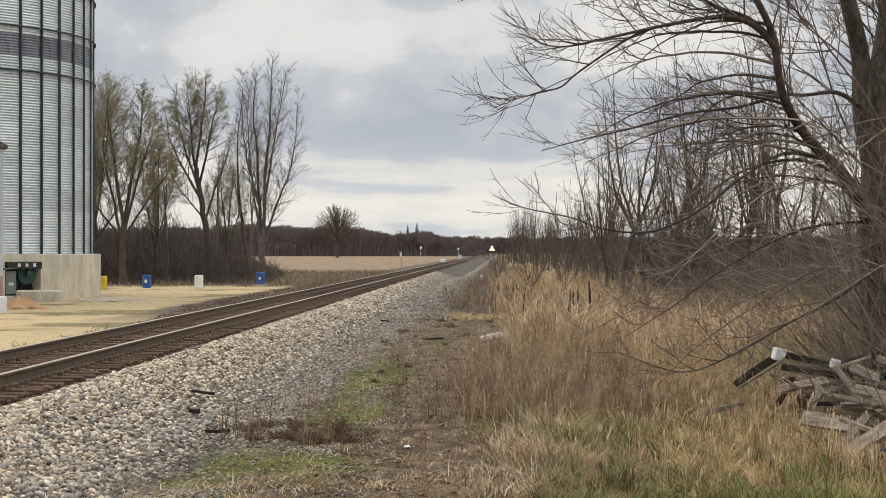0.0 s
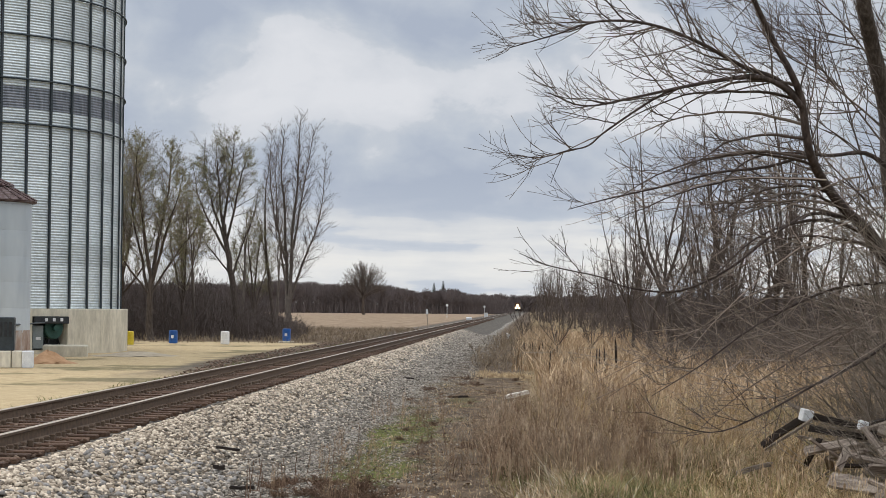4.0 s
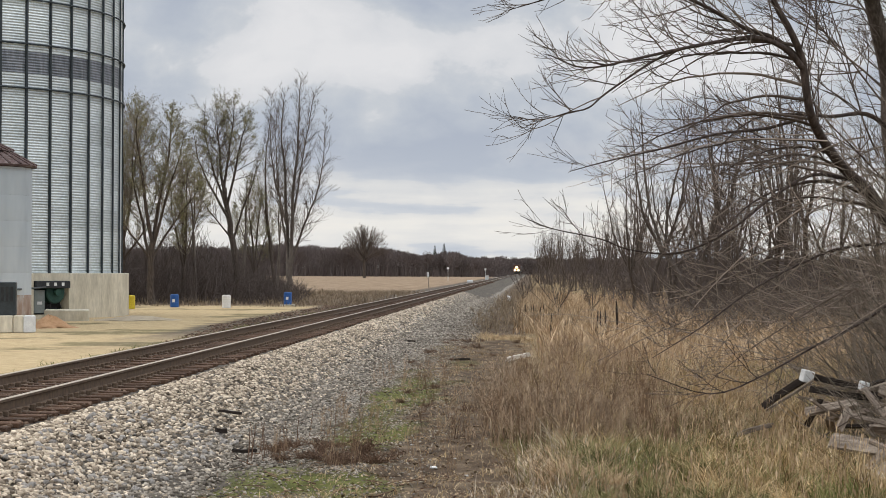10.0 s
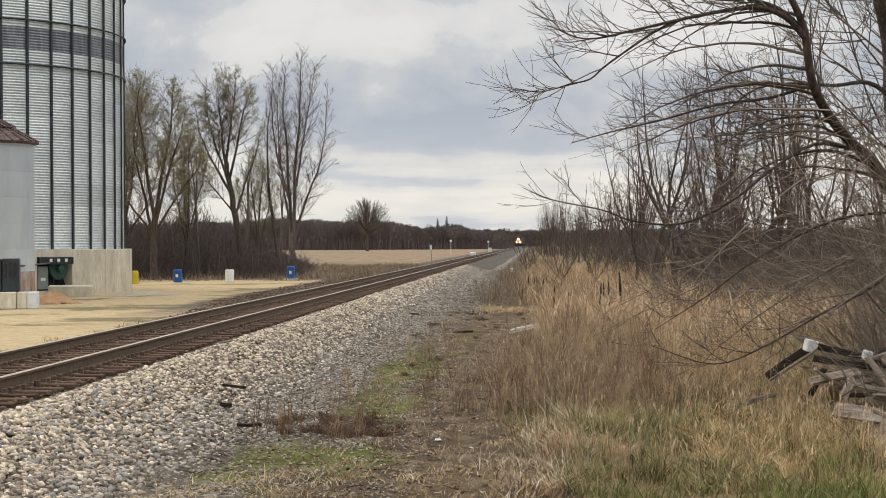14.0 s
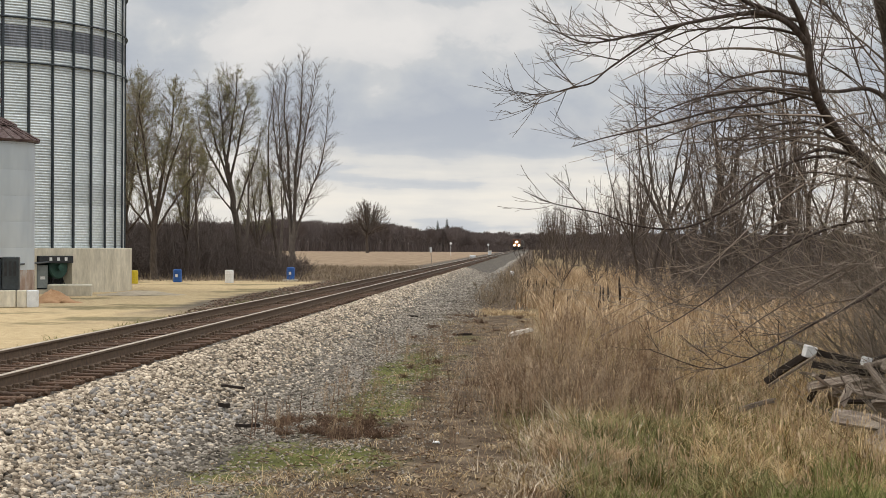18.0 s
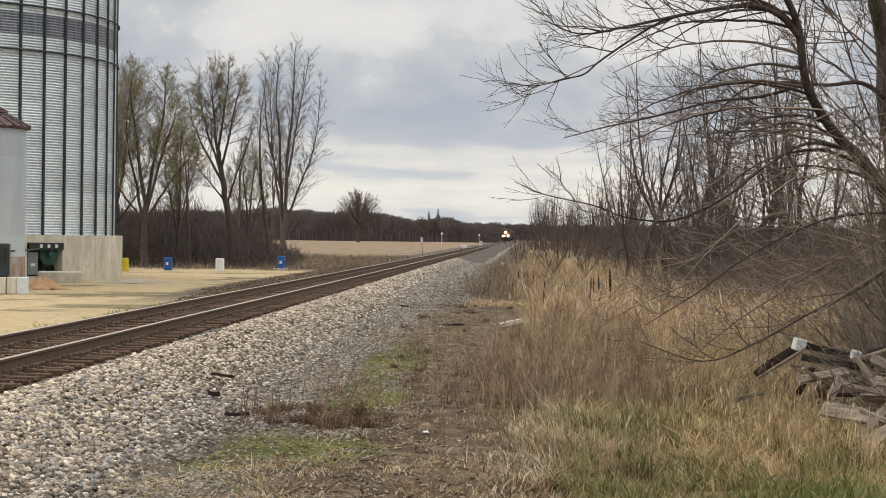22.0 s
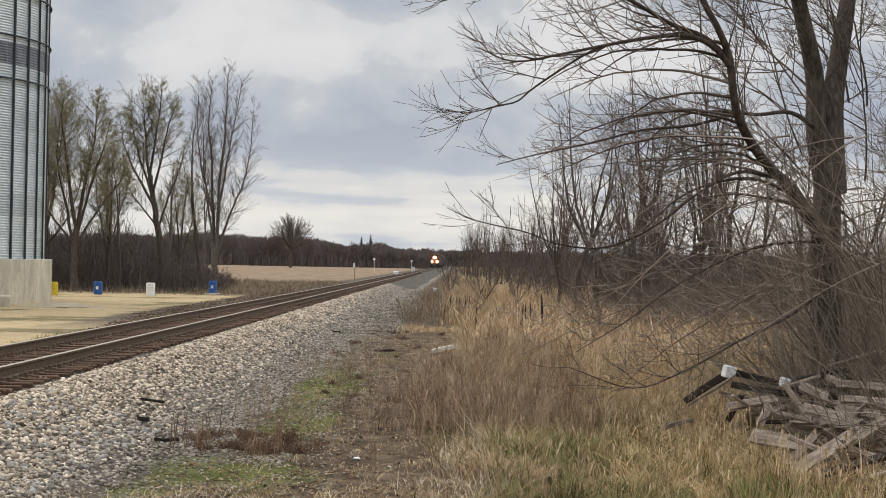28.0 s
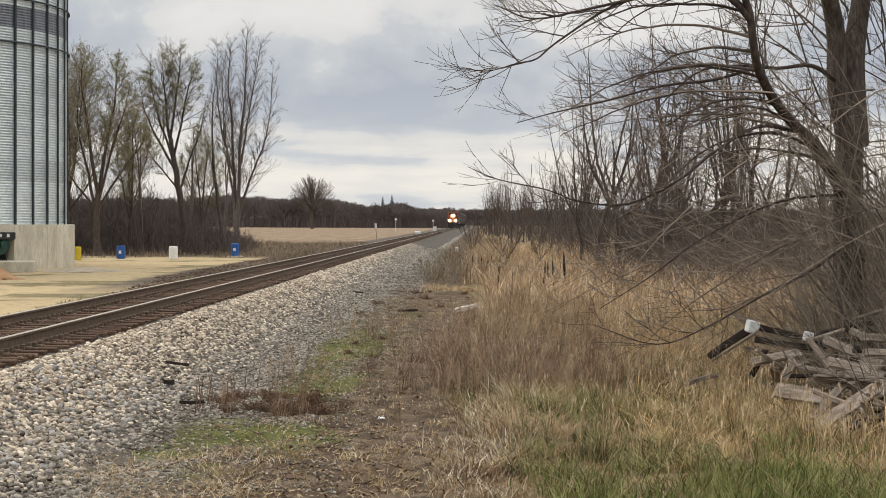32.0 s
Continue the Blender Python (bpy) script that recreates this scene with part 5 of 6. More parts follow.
def thicket(name, rng, spots, heights, mat, label, shoots=4, floor_r=0.012, sides=3, spread=0.5, stems=3):
    """Brush: clumps of thin arching wands with side shoots, as one mass."""
    shapes = []
    size = float(np.mean(heights))
    for k in range(18):
        tubes = Tubes(sides)
        for w in range(stems):
            a = 2 * math.pi * (w + rng.random()) / stems
            out = spread * rng.uniform(0.2, 1.3)
            tall = size * rng.uniform(0.55, 1.1)
            q, r = stem(rng, (0.15 * size * rng.normal(), 0.15 * size * rng.normal(), -0.03), (math.cos(a) * out, math.sin(a) * out, 1), tall, floor_r * 1.7, floor_r * 0.6, 4, 0.14, -0.02)
            tubes.add(q, r)
            for c in range(shoots):
                u = rng.uniform(0.12, 0.98) * 4
                m = min(int(u), 3)
                way = (q[m + 1] - q[m]) / (tall / 4) + rng.normal(0, 0.75, 3)
                q2, r2 = stem(rng, q[m] + (q[m + 1] - q[m]) * (u - m), way, tall * rng.uniform(0.18, 0.48), floor_r * 0.8, floor_r * 0.45, 2, 0.2, 0.05)
                tubes.add(q2, r2)
                q3, r3 = stem(rng, q2[1], (q2[2] - q2[0]) + rng.normal(0, 0.12 * tall, 3), tall * rng.uniform(0.10, 0.26), floor_r * 0.6, floor_r * 0.4, 1, 0.1, 0.0)
                tubes.add(q3, r3)
        shapes.append((tubes.points(), np.concatenate(tubes.faces)))
    x, y = spots[:, 0], spots[:, 1]
    grow = np.asarray(heights) / size
    v, f = strew(shapes, rng, np.stack([x, y, ground_z(x, y)], 1), grow, 0.4 + 0.6 * grow)
    ob = new(name, array_mesh(name, v, f, mat))
    return tagged(ob, label, "brush", kind="stuff")


build_left_trees()
rng = np.random.default_rng(31)
n = 1650
spots = np.c_[rng.uniform(-46, -15.5, n), rng.uniform(118, 190, n)]
edge = -spots[:, 0] / spots[:, 1] - 0.128
keep = edge > 0.02 * rng.random(n) ** 2
spots, edge = spots[keep], edge[keep]
thicket("brush", rng, spots, rng.uniform(1.8, 5.2, len(spots)) * np.clip(0.2 + edge * 13, 0.2, 1.0), BRUSH_DARK, "dense dark bare brush under the trees", 7, 0.016)
n = 430
y = rng.uniform(62, 96, n)
rim = rng.random(n)
thicket("brush", rng, np.c_[0.04 * y + 1.9 + rim * 0.25 * y, y], (0.8 + 2.6 * np.sqrt(rim)) * rng.uniform(0.55, 1.15, n), UNDERWOOD, "tangled bare thicket at the edge of the wood", 8, 0.009, spread=0.8)


def build_far_woods():
    """The tree line round the plain: trunks and brushy crowns, far off."""
    def crowd(rng, wide, thick):
        """One far tree, ten metres tall."""
        tubes = Tubes(3)
        q, r = stem(rng, (0, 0, 0), (rng.normal(0, 0.05), 0, 1), 7, thick * 0.8, thick * 0.3, 2, 0.05, 0.05)
        tubes.add(q, r)
        for c in range(54):
            a, e = 2.4 * c, -0.6 + 2.1 * rng.random() ** 0.8
            rim = rng.uniform(0.8, 1.0)
            tip = np.array((rim * wide * math.cos(a) * math.cos(e), rim * wide * math.sin(a) * math.cos(e), 6.6 + 3.2 * rim * math.sin(e)))
            foot = tip * (0.4, 0.4, 0.7) + rng.normal(0, 0.3, 3)
            tubes.add([foot, tip], [thick * 0.42, thick * 0.3])
        for c in range(12):
            a, b = rng.uniform(0, 2 * math.pi), rng.normal(0, 0.5)
            tubes.add([(wide * 0.9 * math.cos(a), wide * 0.9 * math.sin(a), -0.1), (wide * (0.9 * math.cos(a) + 0.3 * b), wide * 0.9 * math.sin(a), rng.uniform(1.5, 4.2))], [thick * 0.8, thick * 0.5])
        return tubes.points(), np.concatenate(tubes.faces)

    rng = np.random.default_rng(41)
    n = 1500
    x = -14 - 330 * rng.random(n) ** 1.2 + rng.normal(0, 3, n)
    y = 690 + rng.uniform(-20, 120, n)
    h = (rng.uniform(8.8, 11.4, n) + 1.3 * np.sin(x * 0.05) + 0.8 * np.sin(x * 0.17) - 0.012 * x) * np.where(x < -30, 1.0, 0.72) / 10
    v, f = strew([crowd(rng, 4.4, 0.19) for _ in range(12)], rng, np.stack([x, y, 0 * x], 1), h, 0.6 + 0.4 * h)
    ob = new("far_woods", array_mesh("far_woods", v, f, FAR_WOOD))
    tagged(ob, "distant band of bare brown woods behind the field", "woods", kind="stuff")
    n = 900
    x, y, h = rng.uniform(-70, 240, n), 1150 + rng.uniform(0, 160, n), rng.uniform(0.8, 1.3, n)
    v, f = strew([crowd(rng, 5.5, 0.42) for _ in range(8)], rng, np.stack([x, y, 0 * x], 1), h, 0.6 + 0.4 * h)
    ob = new("far_woods", array_mesh("far_woods", v, f, FAR_WOOD))
    tagged(ob, "distant woods closing the end of the line", "woods", kind="stuff")
    spruce = thing("spruce_tree", "dark pointed spruce above the far woods", "tree")
    trunk, needles = Tubes(5), Tubes(3)
    trunk.add([(0, 0, 0), (0, 0, 14)], [0.3, 0.04])
    for k in range(170):
        z = 2 + 12 * (k / 170)
        a = k * 2.4
        l = 2.6 * (1 - k / 175) + 0.2
        needles.add([(0, 0, z), (l * math.cos(a), l * math.sin(a), z - 0.3 * l)], [0.30 * (1.1 - k / 170), 0.08])
    part("trunk", trunk.mesh("trunk", BARK), None, spruce)
    part("crown", needles.mesh("crown", CONIFER), None, spruce)
    place(spruce, -39.5, 715, 0, 0.9)
    again(spruce, -36.0, 720, 40, 0.97)
    again(spruce, -30.0, 725, 90, 0.72)


build_far_woods()


def build_right_woods():
    """Bare wood along the right of the line, nearer and taller towards the camera."""
    kinds = []
    for k in range(6):
        shape = np.random.default_rng(150 + k)
        tall, lean = 10.4 + 0.4 * k, shape.normal(0, 0.9)
        fork = tall * shape.uniform(0.22, 0.38)
        leaders = []
        for w in range(2 + k % 3):
            a = 2 * math.pi * (w + shape.random() * 0.5) / (2 + k % 3)
            out, top = shape.uniform(0.9, 2.2), tall * shape.uniform(0.85, 1.0)
            c, d = math.cos(a), math.sin(a)
            leaders.append((((lean * 0.6, 0, fork * 0.92), (lean + 0.45 * out * c, 0.45 * out * d, fork + 0.3 * (top - fork)), (lean + 0.8 * out * c, 0.8 * out * d, fork + 0.65 * (top - fork)), (lean + out * c, out * d, top)), 0.085))
        kinds.append(grown_tree("bare_tree", 50 + k, "slender dark bare woodland tree", ((0, 0, -0.2), (0.1, 0, fork * 0.5), (lean * 0.6, 0, fork)), 0.135 + 0.008 * k, leaders, 1.25, lambda p, u: 0.7 + 1.5 * (1 - u) ** 0.7, 0.80, 0.06, BARK, TWIG, 0, 0.009, 0.05, 2.2))
    rng = np.random.default_rng(51)
    # the tall ones at the wood's near edge, then the rest
    spots = [(7.5, 95), (7.8, 92), (5.8, 100), (6.55, 97), (8.5, 90), (9.7, 94), (9.9, 88), (11.9, 96), (12.5, 90), (13.3, 86), (15.7, 92), (14.1, 97)]
    near = len(spots)
    for k in range(74):
        y = 86 + 330 * rng.random() ** 1.5
        edge = 7.6 - 7.6 * min(1.0, (y - 86) / 260)
        x = edge + rng.random() ** 1.25 * (0.27 * y + 4)
        spots.append((x, y))
    for k in range(46):
        y = 190 + 200 * rng.random()
        spots.append((7.6 - 7.6 * min(1.0, (y - 86) / 260) + 16 * rng.random(), y))
    for k, (x, y) in enumerate(spots):
        rim = x - 7.6 + 7.6 * min(1.0, (y - 86) / 260)
        size = rng.uniform(0.72, 1.08) * (0.88 if y > 200 else 1.0) * min(1.0, 0.80 + rim / 14)
        if k < near:
            size = (0.90, 1.12, 0.84, 1.0)[k % 4] + 0.10 * ((k * 0.618) % 1.0)
        if k < 6:
            place(kinds[k], x, y, rng.uniform(0, 360), size)
        else:
            again(kinds[k % 6], x, y, rng.uniform(0, 360), size, rng.uniform(0.9, 1.12))
    for ob in list(scene.objects):
        if ob.name.startswith("bare_tree"):
            ob["group"] = "trees of the wood beside the line"
    n = 850
    y = 90 + 330 * rng.random(n) ** 1.4
    x = 6.6 - 7.1 * np.minimum(1.0, (y - 90) / 260) + rng.random(n) ** 1.1 * (0.29 * y)
    thicket("brush", rng, np.c_[x, y], rng.uniform(2.0, 5.2, n), BRUSH_DARK, "dense grey-brown bare underwood", 8, 0.016, spread=0.6)
    shrub = bare_tree("shrub", 61, 2.9, 0.035, 7, 0.85, 7, 0.08, TWIG, BARK, "small dark spreading bare shrub", 0.010, 1, reach=0.3, clear=0.10)
    place(shrub, 1.4, 92, 0)
    again(shrub, -0.6, 128, 60, 1.0)
    again(shrub, 3.4, 100, 130, 0.9)


build_right_woods()

# the bends of each limb, from its root to its tip
BIG_LIMBS = {}
BIG_LIMBS["trunk"] = ((5.60, 26.00, -0.3), (5.50, 26.00, 1.02), (5.45, 26.00, 2.36), (5.45, 26.00, 3.20), (5.49, 26.03, 3.9))
BIG_LIMBS["main_stem"] = ((5.44, 26.00, 2.9), (5.42, 26.00, 3.62), (5.28, 26.00, 4.37), (5.25, 26.00, 5.13), (5.10, 25.80, 5.69), (4.92, 25.60, 6.24), (4.63, 25.00, 7.19), (4.4, 24.6, 9.0))
BIG_LIMBS["second_stem"] = ((5.55, 26.00, 3.5), (5.55, 26.20, 4.73), (5.71, 26.50, 5.61), (5.87, 26.80, 6.35), (6.08, 27.00, 7.77), (6.3, 27.2, 9.5))
BIG_LIMBS["arching_limb"] = ((5.46, 26.00, 2.60), (4.91, 25.50, 3.42), (4.42, 25.00, 3.80), (4.04, 24.50, 4.16), (3.77, 24.00, 4.54), (3.64, 23.80, 5.18), (3.47, 23.60, 5.53), (3.21, 23.50, 5.97), (2.74, 23.00, 6.78), (2.3, 22.8, 8.0))
BIG_LIMBS["upper_limb"] = ((3.62, 23.80, 5.20), (3.26, 23.60, 5.46), (2.79, 23.30, 5.58), (2.17, 23.00, 5.86), (1.50, 22.70, 6.05), (0.85, 22.50, 6.05), (0.30, 22.30, 5.85), (-0.30, 22.20, 5.66))
BIG_LIMBS["side_limb"] = ((3.64, 23.80, 5.11), (3.37, 23.60, 5.34), (2.99, 23.30, 5.44), (2.54, 23.00, 5.37), (1.95, 22.60, 5.22), (1.28, 22.30, 5.04), (0.66, 22.00, 4.90), (0.20, 21.85, 5.05))
BIG_LIMBS["falling_limb"] = ((2.23, 22.80, 5.29), (1.69, 22.50, 5.12), (0.96, 22.20, 4.62), (0.71, 22.00, 4.40), (0.46, 22.00, 4.34), (0.11, 22.00, 4.25), (-0.26, 22.00, 4.28))
BIG_LIMBS["drooping_limb"] = ((4.53, 25.20, 3.66), (3.89, 24.60, 3.70), (3.20, 23.90, 3.32), (2.67, 23.60, 2.92), (1.97, 23.30, 2.60), (1.30, 23.00, 2.63), (0.89, 22.80, 2.77), (0.25, 22.60, 2.90), (-0.15, 22.50, 3.06))
BIG_LIMBS["long_limb"] = ((3.77, 24.40, 4.49), (3.18, 24.00, 4.30), (2.46, 23.60, 4.19), (1.72, 23.20, 3.97), (1.00, 22.90, 3.79), (0.49, 22.70, 3.64))
BIG_LIMBS["bent_limb"] = ((4.91, 25.50, 3.42), (4.25, 25.00, 3.62), (3.63, 24.60, 3.56), (3.00, 24.00, 3.29), (2.42, 23.50, 2.77), (1.93, 23.00, 2.16))
BIG_LIMBS["level_limb"] = ((5.33, 26.00, 4.40), (4.81, 25.50, 4.63), (4.23, 25.00, 4.55), (3.52, 24.50, 4.54), (2.91, 24.00, 4.37), (2.25, 23.50, 3.75))
BIG_LIMBS["low_limb"] = ((5.51, 25.50, 2.20), (4.67, 24.50, 1.72), (3.86, 23.80, 1.38), (2.99, 23.00, 0.99), (2.28, 22.50, 0.79), (1.45, 22.00, 1.06))
BIG_LIMBS["lower_limb"] = ((5.36, 26.00, 2.78), (4.27, 25.00, 2.66), (3.10, 24.00, 2.17), (2.28, 23.40, 1.63), (1.58, 23.00, 1.22))
BIG_RADII = {"trunk": (0.26, 0.20), "main_stem": (0.19, 0.09), "second_stem": (0.20, 0.09), "arching_limb": (0.092, 0.030), "upper_limb": (0.042, 0.006), "side_limb": (0.048, 0.006), "falling_limb": (0.019, 0.005), "drooping_limb": (0.028, 0.004), "long_limb": (0.026, 0.005), "bent_limb": (0.028, 0.005), "level_limb": (0.042, 0.006), "low_limb": (0.024, 0.005), "lower_limb": (0.024, 0.005)}


SPRAYS = {"main_stem": 20, "second_stem": 20, "arching_limb": 20, "upper_limb": 30, "side_limb": 16, "falling_limb": 8, "drooping_limb": 6, "long_limb": 4, "bent_limb": 4, "level_limb": 4, "low_limb": 9, "lower_limb": 9}


def spray(rng, tubes, line, radii, count):
    """Long sweeping side branches, each with finer ones that turn up at their ends."""
    sizes = ((1.8, 0.0125, 0.0042, 9, 0.07), (0.85, 0.0066, 0.0032, 6, 0.09), (0.38, 0.0042, 0.0022, 4, 0.11))

    def shoots(line, radii, count, level, first):
        length, r0, r1, steps, wander = sizes[level]
        k = len(line) - 1
        for c in range(count):
            u = first + (0.98 - first) * (c + rng.random()) / count
            i = min(int(u * k), k - 1)
            w = u * k - i
            p = line[i] * (1 - w) + line[i + 1] * w
            d = line[i + 1] - line[i]
            d = d / math.sqrt(d @ d)
            side = np.array((rng.normal(-0.4, 0.6), rng.normal(0, 0.55), rng.normal(0.2, 0.6)))
            side -= side @ d * d
            side /= math.sqrt(side @ side) + 1e-9
            spread = rng.uniform(0.4, 1.05)
            way = d * math.cos(spread) + side * math.sin(spread)
            if level == 0:
                way[2] = max(way[2], -0.2)
            size = length * rng.uniform(0.55, 1.25) * (1.0 - 0.78 * u) * (min(1.0, max(0.35, radii[i] / 0.013)) if level == 0 else 1.0)
            root = min(r0 * rng.uniform(0.8, 1.5), radii[i] * 0.8)
            q, s = stem(rng, p, way, size, root, min(r1, root), steps, wander, 0.03)
            tubes.add(q, s)
            if level < 2:
                shoots(q, s, 5 if level == 0 else 2, level + 1, 0.15)

    shoots(line, radii, count, 0, 0.16)


def build_big_tree():
    rng = np.random.default_rng(71)
    ob = thing("old_tree", "large bare tree with arching and drooping limbs over brush", "tree")
    twigs = Tubes(3)
    for name, pts in BIG_LIMBS.items():
        line = smooth_line(pts)
        r0, r1 = BIG_RADII[name]
        radii = [r0 + (r1 - r0) * (i / (len(line) - 1)) ** 0.8 for i in range(len(line))]
        limb = Tubes(10)
        limb.add(line, radii)
        me = limb.mesh(name, BARK if "stem" in name or name == "trunk" else BARK_RED)
        me.polygons.foreach_set("use_smooth", [True] * len(me.polygons))
        part(name, me, None, ob)
        if name == "trunk":
            continue
        spray(rng, twigs, np.array(line), np.array(radii), SPRAYS[name])
    droop = Tubes(3)
    for k in range(27):
        start = (rng.uniform(3.8, 7.6), rng.uniform(23.8, 27.0), rng.uniform(1.9, 4.3))
        q, r = stem(rng, start, (-1, rng.normal(-0.1, 0.2), rng.uniform(-0.35, 0.1)), rng.uniform(2.0, 3.6), 0.015, 0.004, 12, 0.06, 0.012)
        q[:, 2] -= 1.3 * np.linspace(0, 1, 13) ** 1.6 * rng.uniform(0.5, 1.2)
        droop.add(q, r)
        spray(rng, droop, q, r, 5)
    part("lower_crown", droop.mesh("lower_crown", TANGLE), None, ob, "brown drooping shoots")
    arch = np.array(smooth_line(BIG_LIMBS["arching_limb"]))
    for k in range(4):
        start = arch[6 + 2 * k] if 6 + 2 * k < len(arch) else arch[-3]
        q, r = stem(rng, start, (-1, rng.normal(-0.1, 0.25), rng.uniform(-0.05, 0.45)), rng.uniform(1.8, 3.0), 0.024, 0.005, 12, 0.06, -0.02)
        q[:, 2] -= 0.6 * np.linspace(0, 1, 13) ** 2 * rng.uniform(0.2, 1.2)
        twigs.add(q, r, 5)
        spray(rng, twigs, q, r, 6)
    # a fountain of dark limbs that rise a little from the arching limb and fall away
    bow = np.linspace(0, 1, 14)
    for k in range(8):
        start = arch[(3, 8, 14, 15, 17, 18, 20, 22)[k]]
        out, rise, fall = rng.uniform(1.7, 3.1), rng.uniform(0.4, 0.9), rng.uniform(0.7, 1.5)
        q = start + np.stack([-out * bow, -rng.uniform(-0.3, 1.2) * bow, rise * bow - fall * bow ** 2], 1) + np.cumsum(rng.normal(0, 0.012, (14, 3)), 0) * (bow > 0)[:, None]
        r = 0.024 - 0.019 * bow
        twigs.add(q, r, 5)
        spray(rng, twigs, q, r, 2)
    for k in range(26):
        start = (rng.uniform(5.3, 8.4), rng.uniform(25.0, 27.5), rng.uniform(2.5, 6.0))
        q, r = stem(rng, start, (rng.normal(-0.3, 0.8), rng.normal(0, 0.4), 1), rng.uniform(2.0, 4.2), 0.02, 0.005, 12, 0.07, 0.02)
        twigs.add(q, r)
        spray(rng, twigs, q, r, 11)
    part("crown", twigs.mesh("crown", TWIG), None, ob, "wide crown of bare twigs")
    # suckers and vines round the foot
    n = 250
    x, y = rng.uniform(4.3, 9.5, n), rng.uniform(23.9, 32, n)
    x[:90], y[:90] = rng.uniform(4.7, 6.6, 90), rng.uniform(23.6, 25.7, 90)
    x[90:150], y[90:150] = rng.uniform(4.4, 7.0, 60), rng.uniform(19.0, 23.5, 60)
    tub = Tubes(3)
    for k in range(n):
        h = rng.uniform(1.2, 4.2) if k >= 150 else rng.uniform(0.9, 2.6)
        q, r = stem(rng, (x[k], y[k], float(ground_z(x[k], y[k])) - 0.05), (rng.normal(-0.35, 0.5), rng.normal(0, 0.3), 0.9), h, 0.010, 0.003, 7, 0.12, -0.01)
        tub.add(q, r)
        sprout(rng, tub, q, r, 4, h * 0.38, 0.6, 0.0, 1 if k % 2 else 0, 0.15, 0.55, 0.0030, 0.10, 0.5, toward=(-0.5, 0, 0))
    for k in range(60):
        q, r = stem(rng, (rng.uniform(5.6, 9.0), rng.uniform(22.6, 25.2), 0.0), (rng.normal(-0.45, 0.3), rng.normal(0, 0.15), 1), rng.uniform(3.0, 6.2), 0.014, 0.004, 10, 0.07, -0.02)
        tub.add(q, r)
        sprout(rng, tub, q, r, 6, 1.1, 0.55, 0.01, 1, 0.2, 0.55, 0.0035, 0.09, 0.5, toward=(-0.5, 0, 0))
    for k in range(70):
        x0, y0, h = rng.uniform(4.7, 7.6), rng.uniform(24.4, 25.7), rng.uniform(1.6, 3.3)
        q, r = stem(rng, (x0, y0, float(ground_z(x0, y0)) - 0.05), (rng.normal(-0.3, 0.4), rng.normal(0, 0.2), 0.9), h, 0.010, 0.004, 7, 0.12, -0.02)
        tub.add(q, r)
        sprout(rng, tub, q, r, 6, h * 0.36, 0.65, -0.01, 1, 0.2, 0.55, 0.0034, 0.11, 0.5, toward=(-0.5, 0, 0))
    n = 150
    deep = np.c_[rng.uniform(5.4, 12.0, n), rng.uniform(30, 46, n)]
    deep = deep[deep[:, 0] > 0.20 * deep[:, 1]]
    thicket("brush", rng, deep, rng.uniform(2.0, 4.3, len(deep)), TANGLE, "dense brown thicket behind the old tree", 9, 0.008, spread=0.7)
    # pale shoots leaning across the trunk
    for k in range(64):
        q, r = stem(rng, (rng.uniform(5.0, 8.2), rng.uniform(24.2, 25.8), rng.uniform(0.2, 2.2)), (rng.normal(-0.35, 0.5), rng.normal(0, 0.15), 1), rng.uniform(1.6, 3.0), 0.017, 0.005, 8, 0.08, -0.03)
        tub.add(q, r)
        sprout(rng, tub, q, r, 6, 0.85, 0.6, 0.0, 1, 0.15, 0.55, 0.0048, 0.1, 0.5, toward=(-0.5, 0, 0))
    dark = Tubes(3)
    for k in range(40):
        x0, y0 = rng.uniform(5.2, 9.0), rng.uniform(24.6, 28.0)
        h = rng.uniform(1.4, 3.4)
        q, r = stem(rng, (x0, y0, float(ground_z(x0, y0)) - 0.05), (rng.normal(-0.4, 0.45), rng.normal(0, 0.3), 0.9), h, 0.012, 0.004, 7, 0.12, -0.02)
        dark.add(q, r)
        sprout(rng, dark, q, r, 5, h * 0.36, 0.6, -0.02, 1 if k % 2 else 0, 0.15, 0.55, 0.0036, 0.11, 0.5, toward=(-0.5, 0, 0))
    tagged(new("brush", dark.mesh("brush", TANGLE)), "dark dense bare brush hiding the old tree's foot", "brush", kind="stuff")
    brush = new("brush", tub.mesh("brush", TWIG_PALE))
    tagged(brush, "tangled grey-brown suckers and vines round the old tree", "brush", kind="stuff")


build_big_tree()


